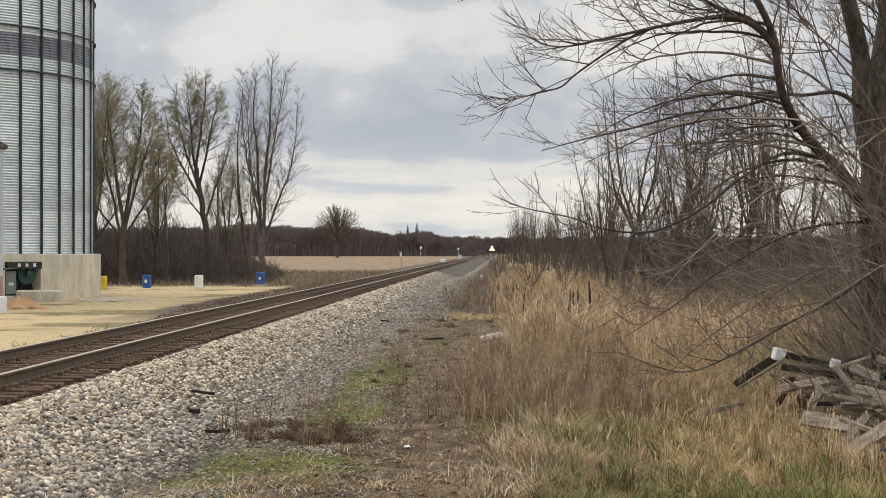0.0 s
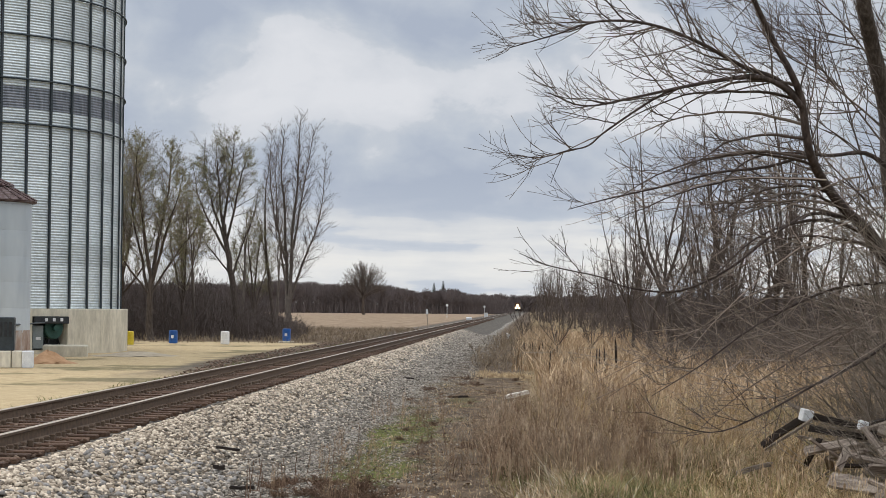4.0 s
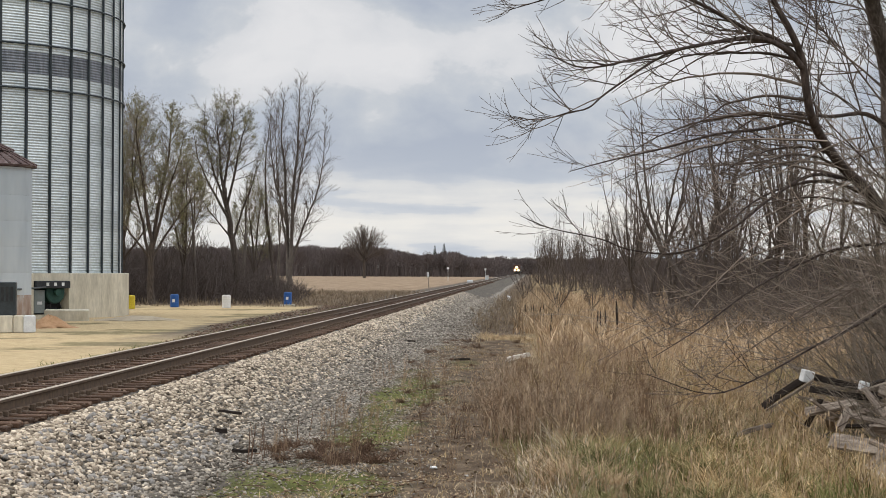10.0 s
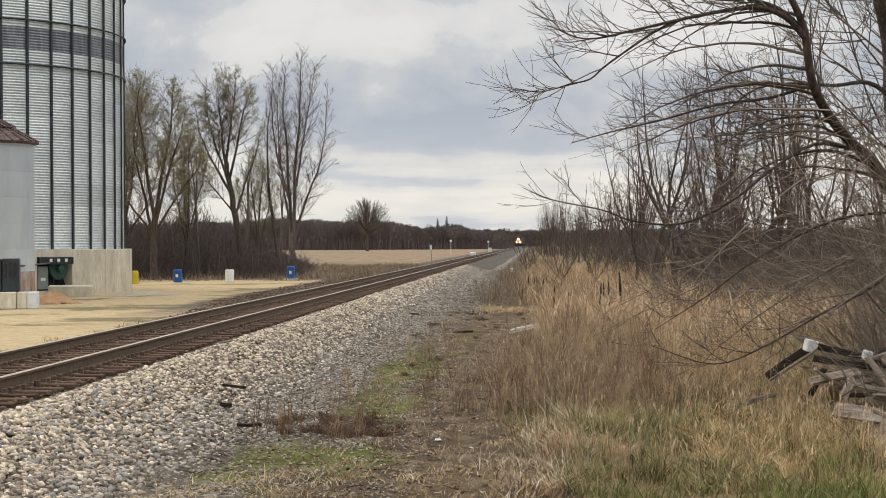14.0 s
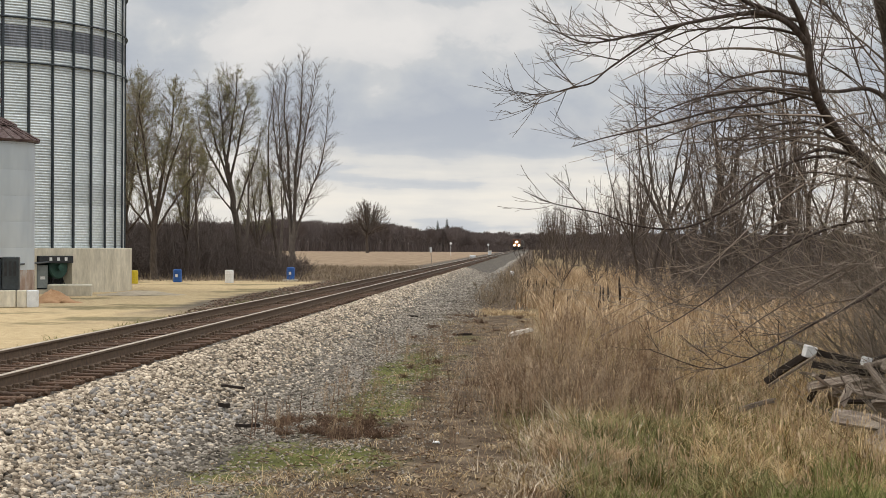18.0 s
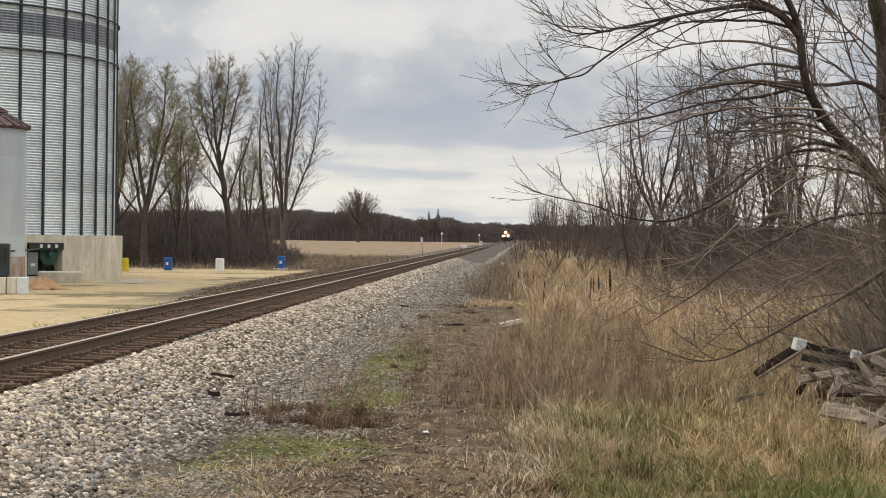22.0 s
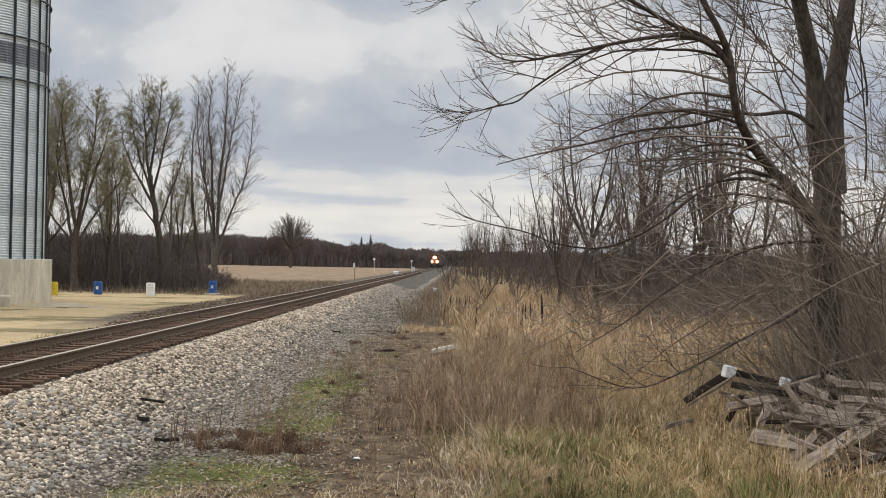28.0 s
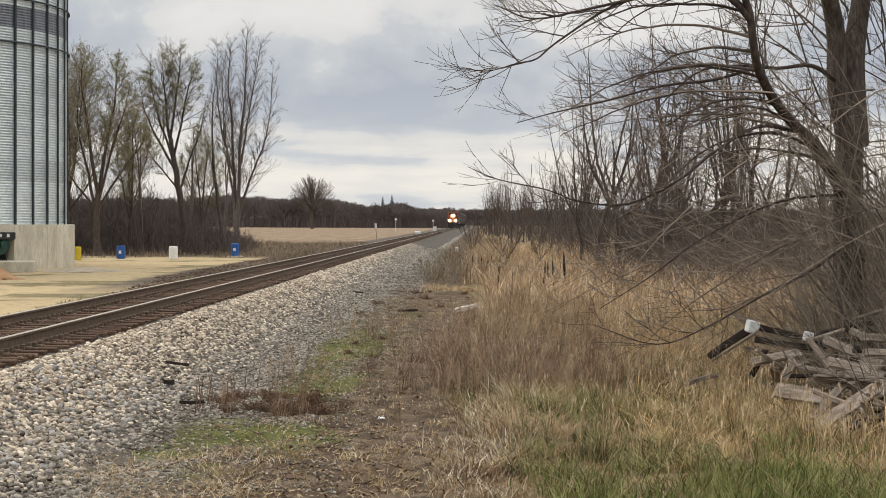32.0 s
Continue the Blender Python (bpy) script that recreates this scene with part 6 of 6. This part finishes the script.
# ---------------------------------------------------------------- grass and weeds
def blades(name, rng, x, y, h, lean, width, mat, label, base=None, flow=None):
    """Bent three-step blades, one strip each, as one mass."""
    n = len(x)
    z = ground_z(x, y) if base is None else base
    a = rng.uniform(0, 2 * math.pi, n)
    side = np.stack([np.cos(a), np.sin(a), np.zeros(n)], 1)
    b = rng.uniform(0, 2 * math.pi, n) if flow is None else flow * 977.0 + rng.normal(0, 0.7, n)
    out = np.stack([np.cos(b), np.sin(b), np.zeros(n)], 1) * (lean * rng.uniform(0.2, 1.4, n))[:, None]
    foot = np.stack([x, y, z - 0.02], 1)
    rows = []
    for u, w in ((0.0, 1.0), (0.5, 0.8), (1.0, 0.12)):
        c = foot + out * (u * u * h)[:, None] + np.stack([np.zeros(n), np.zeros(n), h * (u - 0.25 * u * u * np.minimum(1, lean))], 1)
        wide = side * (width * w)[:, None] / 2
        rows += [c - wide, c + wide]
    verts = np.stack(rows, 1).reshape(-1, 3)
    k = (np.arange(n) * 6)[:, None]
    faces = np.concatenate([k + np.array((0, 1, 3, 2)), k + np.array((2, 3, 5, 4))])
    ob = new(name, array_mesh(name, verts, faces, mat))
    return tagged(ob, label, "grass", kind="stuff")


def tufted(rng, n_tufts, per, xr, yr, spread, power=1.0):
    cx = rng.uniform(*xr, n_tufts)
    cy = yr[0] + (yr[1] - yr[0]) * rng.random(n_tufts) ** power
    big = rng.uniform(0.45, 1.4, n_tufts)
    x = np.repeat(cx, per) + rng.normal(0, spread, n_tufts * per) * np.repeat(big, per)
    y = np.repeat(cy, per) + rng.normal(0, spread, n_tufts * per) * np.repeat(big, per)
    return x, y, np.repeat(big, per)


def build_grass():
    rng = np.random.default_rng(81)
    x, y, big = tufted(rng, 4300, 36, (-0.4, 13), (14.5, 48), 0.11, 1.35)
    heap_free = ~((x > np.where(y < 22.5, 4.0, 3.5)) & (x < 7.4) & (y > 19.3) & (y < 24.6))
    bare = (x < 0.25) & (y > 37) & (y < 62)
    keep = (x > -0.45 + 0.3 * np.sin(y)) & (x < 0.34 * y + 1) & heap_free & ~bare
    x, y, big = x[keep], y[keep], big[keep]
    cloud = np.sin(x * 1.9 + 1.3 * np.sin(y * 0.8)) + np.sin(y * 1.25 - x * 0.7) + 0.7 * np.sin(x * 4.1 + y * 2.7)
    clump = np.sin(x * 6.1 + 1.7 * np.sin(y * 2.3)) + np.sin(y * 3.9 - x * 2.6)
    tall = np.clip(0.75 + 0.22 * cloud, 0.35, 1.25) * np.clip(0.78 + 0.40 * clump, 0.16, 1.5) * np.clip((y - 11.5) / 9.0, 0.35, 1.0) * np.where(x > 0.3, np.clip((y - 15.6) / 2.2, 0.18, 1.0), 1.0)
    h = big * rng.uniform(0.14, 0.58, len(x)) * tall
    mood = cloud + rng.normal(0, 0.75, len(x))
    low = (x < 1.0 + rng.normal(0, 0.4, len(x))) & (y < 21 + rng.normal(0, 1.5, len(x)))
    # where the tufts are pink and matted, green, golden, or olive
    ragged = rng.normal(0, 0.22, len(x))
    green = (np.minimum(np.hypot((x - 0.75) / 0.7, (y - 19.6) / 1.5), np.hypot((x - 1.65) / 0.65, (y - 19.6) / 1.4)) + ragged < 1.0) | ((y < 16.6 + 2 * ragged) & (x > 1.5))
    gold = np.hypot((x - 2.5) / 1.2, (y - 19.5) / 3.2) + ragged < 1.0
    kind = np.where(low & (rng.random(len(x)) < 0.75), 0, np.where(green & (rng.random(len(x)) < 0.7), 2, np.where(gold & (rng.random(len(x)) < 0.7), 1, np.where(mood > 0.7, 1, np.where(mood < -0.7, 2, 3)))))
    gap = (np.hypot((x - 1.35) / 0.32, (y - 17.2) / 0.6) < 1) | (np.sin(x * 5.3 + 2.0 * np.sin(y * 2.1)) + np.sin(y * 3.7 - x * 2.9) < -1.05)
    kind = np.where(gap & (rng.random(len(x)) < 0.8), 9, kind)
    for k, (mat, lean, label) in enumerate(((PALE_STRAW, 0.95, "pale pinkish matted dead grass"), (GOLD_STRAW, 0.85, "golden dead grass with seed heads"), (OLIVE_GRASS, 0.6, "olive-green grass among the straw"), (DRY_OLIVE, 0.9, "rank straw-coloured dry grass"))):
        s = kind == k
        blades("dry_grass", rng, x[s], y[s], h[s], np.full(s.sum(), lean), rng.uniform(0.006, 0.016, s.sum()), mat, label, flow=big[s])
    # rank tussocks that stand out of the sward
    for mat, across, count, label in ((OLIVE_GRASS, (0.4, 2.3), 46, "dark olive tussocks of grass"), (GOLD_STRAW, (1.7, 3.6), 52, "golden tussocks of dead grass"), (SEDGE, (0.0, 1.0), 14, "pinkish brown tussocks of dead grass")):
        x, y, big = tufted(rng, count, 120, across, (16.4, 22.5), 0.085)
        blades("tussock_grass", rng, x, y, big * rng.uniform(0.16, 0.44, len(x)) * np.clip((y - 14.0) / 4.0, 0.5, 1.0), np.full(len(x), 0.95), rng.uniform(0.007, 0.015, len(x)), mat, label)
    x, y, big = tufted(rng, 2600, 18, (-0.4, 12), (14.5, 46), 0.2, 1.35)
    keep = (x > -0.4) & (x < 0.34 * y + 1)
    x, y, big = x[keep], y[keep], big[keep]
    blades("thatch", rng, x, y, big * rng.uniform(0.05, 0.22, len(x)), np.full(len(x), 1.2), rng.uniform(0.008, 0.018, len(x)), LITTER, "matted brown thatch under the grass")
    n = 6500
    x, y = rng.uniform(0.3, 9.5, n), 16 + 26 * rng.random(n) ** 1.3
    keep = (x < 0.33 * y) & ~((x > 3.45) & (x < 7.4) & (y > 18.6) & (y < 24.6)) & (np.sin(x * 1.7 + 2) + np.sin(y * 0.9 - x) > -0.4)
    x, y = x[keep], y[keep]
    n = len(x)
    h = rng.uniform(0.25, 0.80, n)
    lean = rng.normal(0, 0.16, (n, 2))
    foot = np.stack([x, y, ground_z(x, y)], 1)
    tip = foot + np.stack([lean[:, 0] * h, lean[:, 1] * h, h], 1)
    side = rng.normal(0, 1, (n, 3)) * (1, 1, 0.1)
    side /= np.linalg.norm(side, axis=1)[:, None]
    down = (tip - foot) / h[:, None]
    size = rng.uniform(0.028, 0.065, n)[:, None]
    stalk = np.stack([foot - side * 0.002, foot + side * 0.002, tip + side * 0.0015, tip - side * 0.0015], 1)
    head = np.stack([tip - down * size, tip + side * size * 0.22, tip + down * size * 0.6, tip - side * size * 0.22], 1)
    verts = np.concatenate([stalk, head], 1).reshape(-1, 3)
    tagged(new("seed_grass", array_mesh("seed_grass", verts, np.arange(8 * n).reshape(-1, 4), SEDGE)), "tall thin grass stalks with pale seed heads", "grass", kind="stuff")
    x, y, big = tufted(rng, 2600, 16, (-1, 40), (46, 150), 0.5, 1.2)
    keep = (x > np.where(y < 64, 0.2, -0.7)) & (x < 0.32 * y)
    x, y, big = x[keep], y[keep], big[keep]
    blades("dry_grass", rng, x, y, big * rng.uniform(0.4, 1.0, len(x)), np.full(len(x), 0.6), rng.uniform(0.03, 0.06, len(x)), SEDGE, "russet and tan sedge in the wet meadow")
    x, y, big = tufted(rng, 1500, 26, (0.6, 7.5), (13.5, 25), 0.13, 1.1)
    keep = (x < 0.33 * y) & (rng.random(len(x)) < np.clip((26 - y) / 8, 0.1, 1)) & ~((x > 3.45) & (y > 18.6)) & (np.sin(x * 2.3 + 1.0) + np.sin(y * 1.6 + x) > np.where(y < 15.5, -2.0, 0.2))
    x, y, big = x[keep], y[keep], big[keep]
    blades("green_grass", rng, x, y, big * rng.uniform(0.10, 0.36, len(x)), np.full(len(x), 0.7), rng.uniform(0.007, 0.013, len(x)), GRASS, "green grass still growing under the straw")
    x, y, big = tufted(rng, 1100, 24, (-3.9, -1.3), (16.0, 42), 0.14, 1.7)
    inside = np.zeros(len(x), bool)
    for cx, cy, rx, ry in MOSS_PATCHES:
        inside |= np.hypot((x - cx) / rx, (y - cy) / ry) < 1.15
    x, y, big = x[inside], y[inside], big[inside]
    blades("short_grass", rng, x, y, big * rng.uniform(0.015, 0.055, len(x)), np.full(len(x), 0.9), rng.uniform(0.005, 0.010, len(x)), OLIVE_GRASS, "short mossy grass on the bare strip", base=np.maximum(ground_z(x, y), np.where(x < TRACK_X + 4.6, bed_z(x), -1)))
    x, y, big = tufted(rng, 380, 14, (-2.6, 0.2), (15.5, 60), 0.12, 1.4)
    blades("short_straw", rng, x, y, big * rng.uniform(0.03, 0.13, len(x)), np.full(len(x), 0.9), rng.uniform(0.006, 0.012, len(x)), STRAW, "thin dead grass on bare soil")
    x, y, big = tufted(rng, 60, 30, (-1.7, -0.2), (57.5, 62.5), 0.16)
    blades("short_straw", rng, x, y, big * rng.uniform(0.08, 0.24, len(x)), np.full(len(x), 0.9), rng.uniform(0.012, 0.022, len(x)), STRAW, "pale strip of dead grass beside the gravel")
    x, y, big = tufted(rng, 85, 34, (-4.4, -0.6), (14.6, 17.6), 0.14)
    blades("fallen_straw", rng, x, y, big * rng.uniform(0.04, 0.15, len(x)), np.full(len(x), 1.6), rng.uniform(0.005, 0.009, len(x)), STRAW, "flattened pale straw beside the crossing")
    # left of the line and round the trees
    x, y, big = tufted(rng, 500, 14, (-11.6, -9.9), (20, 110), 0.2)
    blades("verge_grass", rng, x, y, big * rng.uniform(0.06, 0.22, len(x)), np.full(len(x), 0.7), rng.uniform(0.012, 0.025, len(x)), GRASS, "thin green grass between track and yard")
    x, y, big = tufted(rng, 1300, 14, (-46, -11), (111, 190), 0.5)
    blades("verge_grass", rng, x, y, big * rng.uniform(0.15, 0.55, len(x)), np.full(len(x), 0.6), rng.uniform(0.02, 0.045, len(x)), DUN, "dun weeds and grass under the trees")
    x, y, big = tufted(rng, 420, 10, (-0.9, 5.5), (24, 62), 0.22, 1.1)
    keep = (x > -0.9 + 0.3 * np.sin(y * 0.7)) & (x < 0.10 * y + 1.2) & ~((x < 0.25) & (y > 37))
    x, y, big = x[keep], y[keep], big[keep]
    blades("weed_stems", rng, x, y, big * rng.uniform(0.25, 0.6, len(x)), np.full(len(x), 0.6), rng.uniform(0.008, 0.014, len(x)), GREY_WEED, "upright dead brown weed stems")


build_grass()


def build_weeds():
    """Goldenrod and docks: upright stems with fuzzy heads, each a small plant."""
    rng = np.random.default_rng(91)
    kinds = []
    for k in range(5):
        ob = thing("dead_weed", "dead brown weed with thin branching stems", "weed", "dead weeds on the verge")
        tubes = Tubes(3)
        for s in range(9):
            h = rng.uniform(0.45, 1.15)
            q, r = stem(rng, (rng.normal(0, 0.08), rng.normal(0, 0.08), -0.03), (rng.normal(0, 0.16), rng.normal(0, 0.16), 1), h, 0.005, 0.0025, 5, 0.06, 0.03)
            tubes.add(q, r)
            sprout(rng, tubes, q, r, 6, h * 0.22, 0.5, 0.06, 1, 0.5, 0.7, 0.0024, 0.1, 0.5)
        part("stalk", tubes.mesh("stalk", WEED), None, ob)
        kinds.append(ob)
    for k in range(150):
        if k < 90:
            y = rng.uniform(21.5, 46)
            x = rng.uniform(-0.5 if y < 37 else 0.3, 0.6 + 0.055 * y)
        else:
            y = rng.uniform(19.5, 40)
            x = rng.uniform(-3.4, -0.6)
        size = rng.uniform(0.7, 1.15) * (0.42 if k >= 90 else 0.85)
        if k < 5:
            place(kinds[k], x, y, 0, size)
        else:
            again(kinds[k % 5], x, y, rng.uniform(0, 360), size)
    dock = thing("dock_plant", "low dark russet dead dock on bare soil", "weed", "dark docks on the bare strip")
    tubes = Tubes(3)
    for s in range(26):
        a = rng.uniform(0, 6.3)
        q, r = stem(rng, (rng.normal(0, 0.06), rng.normal(0, 0.06), -0.02), (math.cos(a) * 0.9, math.sin(a) * 0.9, 0.8), rng.uniform(0.12, 0.32), 0.006, 0.003, 4, 0.2, -0.02)
        tubes.add(q, r)
        sprout(rng, tubes, q, r, 5, 0.10, 0.7, 0.0, 0, 0.3, 0.8, 0.0045, 0.2, 0.5)
    part("stalk", tubes.mesh("stalk", DOCK), None, dock)
    place(dock, -2.5, 21.3, 0, 1.0)
    for k in range(50):
        if k < 22:
            x, y, size = rng.uniform(-3.2, -1.8), rng.uniform(20.9, 22.9), rng.uniform(0.55, 1.05)
        else:
            y = rng.uniform(19, 62)
            x, size = rng.uniform(-3.0, 0.2), rng.uniform(0.4, 1.0)
        again(dock, x, y, rng.uniform(0, 360), size, rng.uniform(0.6, 1.1))
    wand = thing("bare_stalk", "thin dark dead stalk standing in gravel", "stalk", "thin stalks on the gravel")
    thin = Tubes(3)
    q, r = stem(rng, (0, 0, -0.03), (0.05, 0, 1), 0.48, 0.008, 0.004, 5, 0.06, 0.02)
    thin.add(q, r)
    sprout(rng, thin, q, r, 5, 0.07, 0.5, 0.05, 0, 0.4, 0.7, 0.003, 0.1, 0.5)
    part("stalk", thin.mesh("stalk", DOCK), None, wand)
    place(wand, -3.36, 20.9, 0, 1.0)
    for k in range(11):
        again(wand, rng.uniform(-3.5, -2.95), rng.uniform(20.6, 22.6), rng.uniform(0, 360), rng.uniform(0.6, 1.05))
    for x, y in ((-2.9, 29.5), (-2.95, 25.5), (-2.8, 24.8), (-3.2, 25.2), (-1.6, 25.8), (-1.3, 27.6), (-1.5, 31.0), (-2.0, 33.5)):
        again(wand, x, y, 100 * x, 0.8)
    stalk = thing("seed_stalk", "dark dead mullein stalk standing in sedge", "stalk", "dark stalks in the meadow")
    tub = Tubes(6)
    q, r = stem(rng, (0, 0, -0.05), (0.03, 0, 1), 0.5, 0.02, 0.02, 4, 0.03, 0.05)
    tub.add(q, r)
    part("stem", tub.mesh("stem", MULLEIN), None, stalk)
    head = Tubes(7)
    pts = [q[-1] + np.array((0.006 * i, 0, 0.13 * (i - 1))) for i in range(7)]
    head.add(pts, [0.016, 0.030, 0.036, 0.033, 0.035, 0.026, 0.008])
    part("head", head.mesh("head", MULLEIN), None, stalk, "dark brown seed head")
    spots = ((0.62, 59.2, 0.9), (2.45, 65.4, 0.95), (2.62, 66, 0.9), (2.8, 65.2, 1.0), (3.2, 65, 1.3), (-0.3, 82, 0.8), (-0.05, 83, 0.7), (0.35, 78, 0.75), (0.55, 82, 0.75), (1.2, 62, 0.6), (0.15, 80, 0.8), (1.6, 70, 0.6), (2.2, 60, 0.5))
    for k, (x, y, s) in enumerate(spots):
        if k == 0:
            place(stalk, x, y, 0, s)
        else:
            again(stalk, x, y, k * 50, s)


build_weeds()


def build_litter():
    """Dead leaves and bits of straw lying on the bare strip."""
    rng = np.random.default_rng(95)
    n = 9000
    x = rng.uniform(-3.6, 0.4, n)
    y = 15.0 + 40 * rng.random(n) ** 1.6
    keep = rng.random(n) < np.clip(1.1 - np.abs(x + 1.1) / 2.6, 0.1, 1)
    x, y = x[keep], y[keep]
    n = len(x)
    c = np.stack([x, y, np.maximum(ground_z(x, y), np.where(x < TRACK_X + 4.6, bed_z(x), -1)) + 0.012], 1)
    a = rng.uniform(0, 2 * math.pi, n)
    u = np.stack([np.cos(a), np.sin(a), rng.normal(0, 0.3, n)], 1) * rng.uniform(0.012, 0.04, n)[:, None]
    w = np.stack([-np.sin(a), np.cos(a), rng.normal(0, 0.4, n)], 1) * rng.uniform(0.005, 0.018, n)[:, None]
    verts = np.stack([c - u, c + w, c + u + (0, 0, 0.01), c - w], 1).reshape(-1, 3)
    tagged(new("leaf_litter", array_mesh("leaf_litter", verts, np.arange(4 * n).reshape(-1, 4), LITTER)), "brown dead leaves and straw on bare soil", "litter", kind="stuff")
    # broken sticks on the bare strip
    sticks = Tubes(3)
    for k in range(520):
        x0, y0 = rng.uniform(-3.6, 0.1), 15.5 + 32 * rng.random() ** 1.5
        a = rng.uniform(0, math.pi)
        z0 = max(float(ground_z(x0, y0)), float(bed_z(x0)) if x0 < TRACK_X + 4.6 else -1) + 0.012
        q, r = stem(rng, (x0, y0, z0), (math.cos(a), math.sin(a), 0.04), rng.uniform(0.06, 0.32), rng.uniform(0.004, 0.010), 0.003, 3, 0.12, 0.0)
        sticks.add(q, r)
    tagged(new("stick_litter", sticks.mesh("stick_litter", DOCK)), "small dark broken sticks on bare soil", "litter", kind="stuff")
    # grey-brown weeds at the edge of the grass
    n = 300
    spots = np.c_[rng.normal(0.5, 0.55, n), 23.2 + 5.5 * rng.random(n) ** 1.4]
    spots[170:] = np.c_[rng.uniform(-0.7, 2.2, 130), rng.uniform(26, 46, 130)]
    spots[:, 0] += np.where((spots[:, 1] > 36) & (spots[:, 0] < 0.4), 1.0, 0.0)
    thicket("brush", rng, spots, rng.uniform(0.3, 1.0, n), GREY_WEED, "grey-brown feathery dead weeds beside the bare strip", 9, 0.0034, spread=0.3)
    # low brown brush between the gravel and the wood
    n = 480
    y = 67 + 155 * rng.random(n) ** 1.3
    x = rng.uniform(-2.5, 1.4, n) + 0.004 * y
    thicket("brush", rng, np.c_[x, y], rng.uniform(0.3, 1.05, n), DUN, "low dun weeds and brush beside the gravel", 4, 0.008)


build_litter()
build_stones()


# ---------------------------------------------------------------- the train
def wheelset(parent, y):
    axle = part("wheelset", rod((-0.75, y, 0.5), (0.75, y, 0.5), 0.07, 8), TRAIN_DARK, parent)
    for s in (-1, 1):
        part("wheel", rod((s * 0.68, y, 0.5), (s * 0.81, y, 0.5), 0.5, 20), SHADOW_STEEL, axle)


def build_engine():
    """A wide-nosed freight engine; its front is at y = 0 and the train trails along +y."""
    eng = thing("locomotive", "orange and black freight locomotive with lit headlights", "locomotive")
    part("frame", box(0, 10.5, 1.25, 2.9, 21.0, 0.45, 0.04), TRAIN_DARK, eng)
    part("pilot", box(0, 0.25, 0.62, 2.8, 0.25, 0.85, 0.05), TRAIN_DARK, eng)
    bm = box(0, 2.0, 2.15, 1.95, 2.2, 1.45, 0.18)
    part("nose", bm, TRAIN_ORANGE, eng)
    cab = part("cab", box(0, 4.2, 2.95, 3.05, 2.6, 3.0, 0.14), TRAIN_ORANGE, eng)
    for s in (-1, 1):
        part("windscreen", box(s * 0.62, 2.885, 3.75, 0.95, 0.03, 0.62, 0.03), GLASS, cab)
        part("side_window", box(s * 1.53, 4.2, 3.7, 0.03, 1.3, 0.6, 0.02), GLASS, cab)
    part("hood", box(0, 12.5, 2.85, 1.9, 14.0, 2.75, 0.08), TRAIN_ORANGE, eng)
    part("roof_stripe", box(0, 12.5, 4.30, 1.75, 13.8, 0.18, 0.04), TRAIN_DARK, eng)
    part("radiator", box(0, 17.6, 4.05, 3.0, 3.2, 0.7, 0.05), TRAIN_DARK, eng)
    for y in (3.2, 17.6):
        truck = part("truck", box(0, y, 0.62, 2.3, 4.2, 0.45, 0.06), SHADOW_STEEL, eng)
        for d in (-1.6, 0, 1.6):
            wheelset(truck, y + d)
    part("fuel_tank", box(0, 10.4, 0.72, 2.6, 5.0, 0.85, 0.15), TRAIN_DARK, eng)
    for s in (-1, 1):
        part("handrail", rod((s * 1.4, 0.3, 2.5), (s * 1.4, 2.7, 2.5), 0.03, 6), WHITE, eng)
        part("handrail_post", rod((s * 1.4, 0.3, 1.4), (s * 1.4, 0.3, 2.5), 0.03, 6), WHITE, eng)
        part("ditch_light", rod((s * 0.82, 0.10, 1.95), (s * 0.82, 0.3, 1.95), 0.30, 16), LAMP, eng, "lit ditch light")
    for s in (-1, 1):
        part("headlight", rod((s * 0.15, 2.62, 3.30), (s * 0.15, 2.88, 3.30), 0.30, 16), LAMP, eng, "lit headlight")
    return eng


def build_wagon():
    car = thing("hopper_wagon", "grimy grey covered hopper wagon", "wagon", "wagons of the train")
    part("body", box(0, 8.5, 2.75, 3.05, 15.5, 3.1, 0.12), CAR_GREY, car)
    part("roof", box(0, 8.5, 4.40, 2.6, 15.3, 0.25, 0.1), CAR_GREY, car)
    for k in range(9):
        for s in (-1, 1):
            part("side_rib", box(s * 1.56, 1.6 + 1.72 * k, 2.7, 0.09, 0.12, 2.8), CAR_GREY, car)
    part("sill", box(0, 8.5, 1.1, 1.2, 17.0, 0.3, 0.03), TRAIN_DARK, car)
    for y in (2.2, 14.8):
        truck = part("truck", box(0, y, 0.6, 2.2, 2.6, 0.4, 0.06), SHADOW_STEEL, car)
        for d in (-0.9, 0.9):
            wheelset(truck, y + d)
    return car


engine = build_engine()
wagon = build_wagon()
TRAIN = [(engine, 0.0), (copy_thing(engine, Matrix()), 21.8)]
wagons = [wagon] + [copy_thing(wagon, Matrix()) for _ in range(13)]
TRAIN += [(car, 43.6 + 17.6 * k) for k, car in enumerate(wagons)]
for part_ob in TRAIN[1][0].children_recursive:
    if part_ob.name.startswith(("ditch_light", "headlight")):
        part_ob.data = part_ob.data.copy()
        part_ob.data.materials[0] = GLASS
        part_ob["label"] = "unlit lamp"
TRAIN[1][0]["label"] = "second orange and black freight locomotive, lamps unlit"

# the train's front along the line, by the clock
FRONT = ((0.0, 1024.0), (8.0, 888.0), (16.0, 752.0), (24.0, 616.0), (32.0, 480.0))


def motions():
    for thing_ob, back in TRAIN:
        walk(thing_ob, [(t, pose(TRACK_X, y + back, RAIL_TOP)) for t, y in FRONT])


motions()
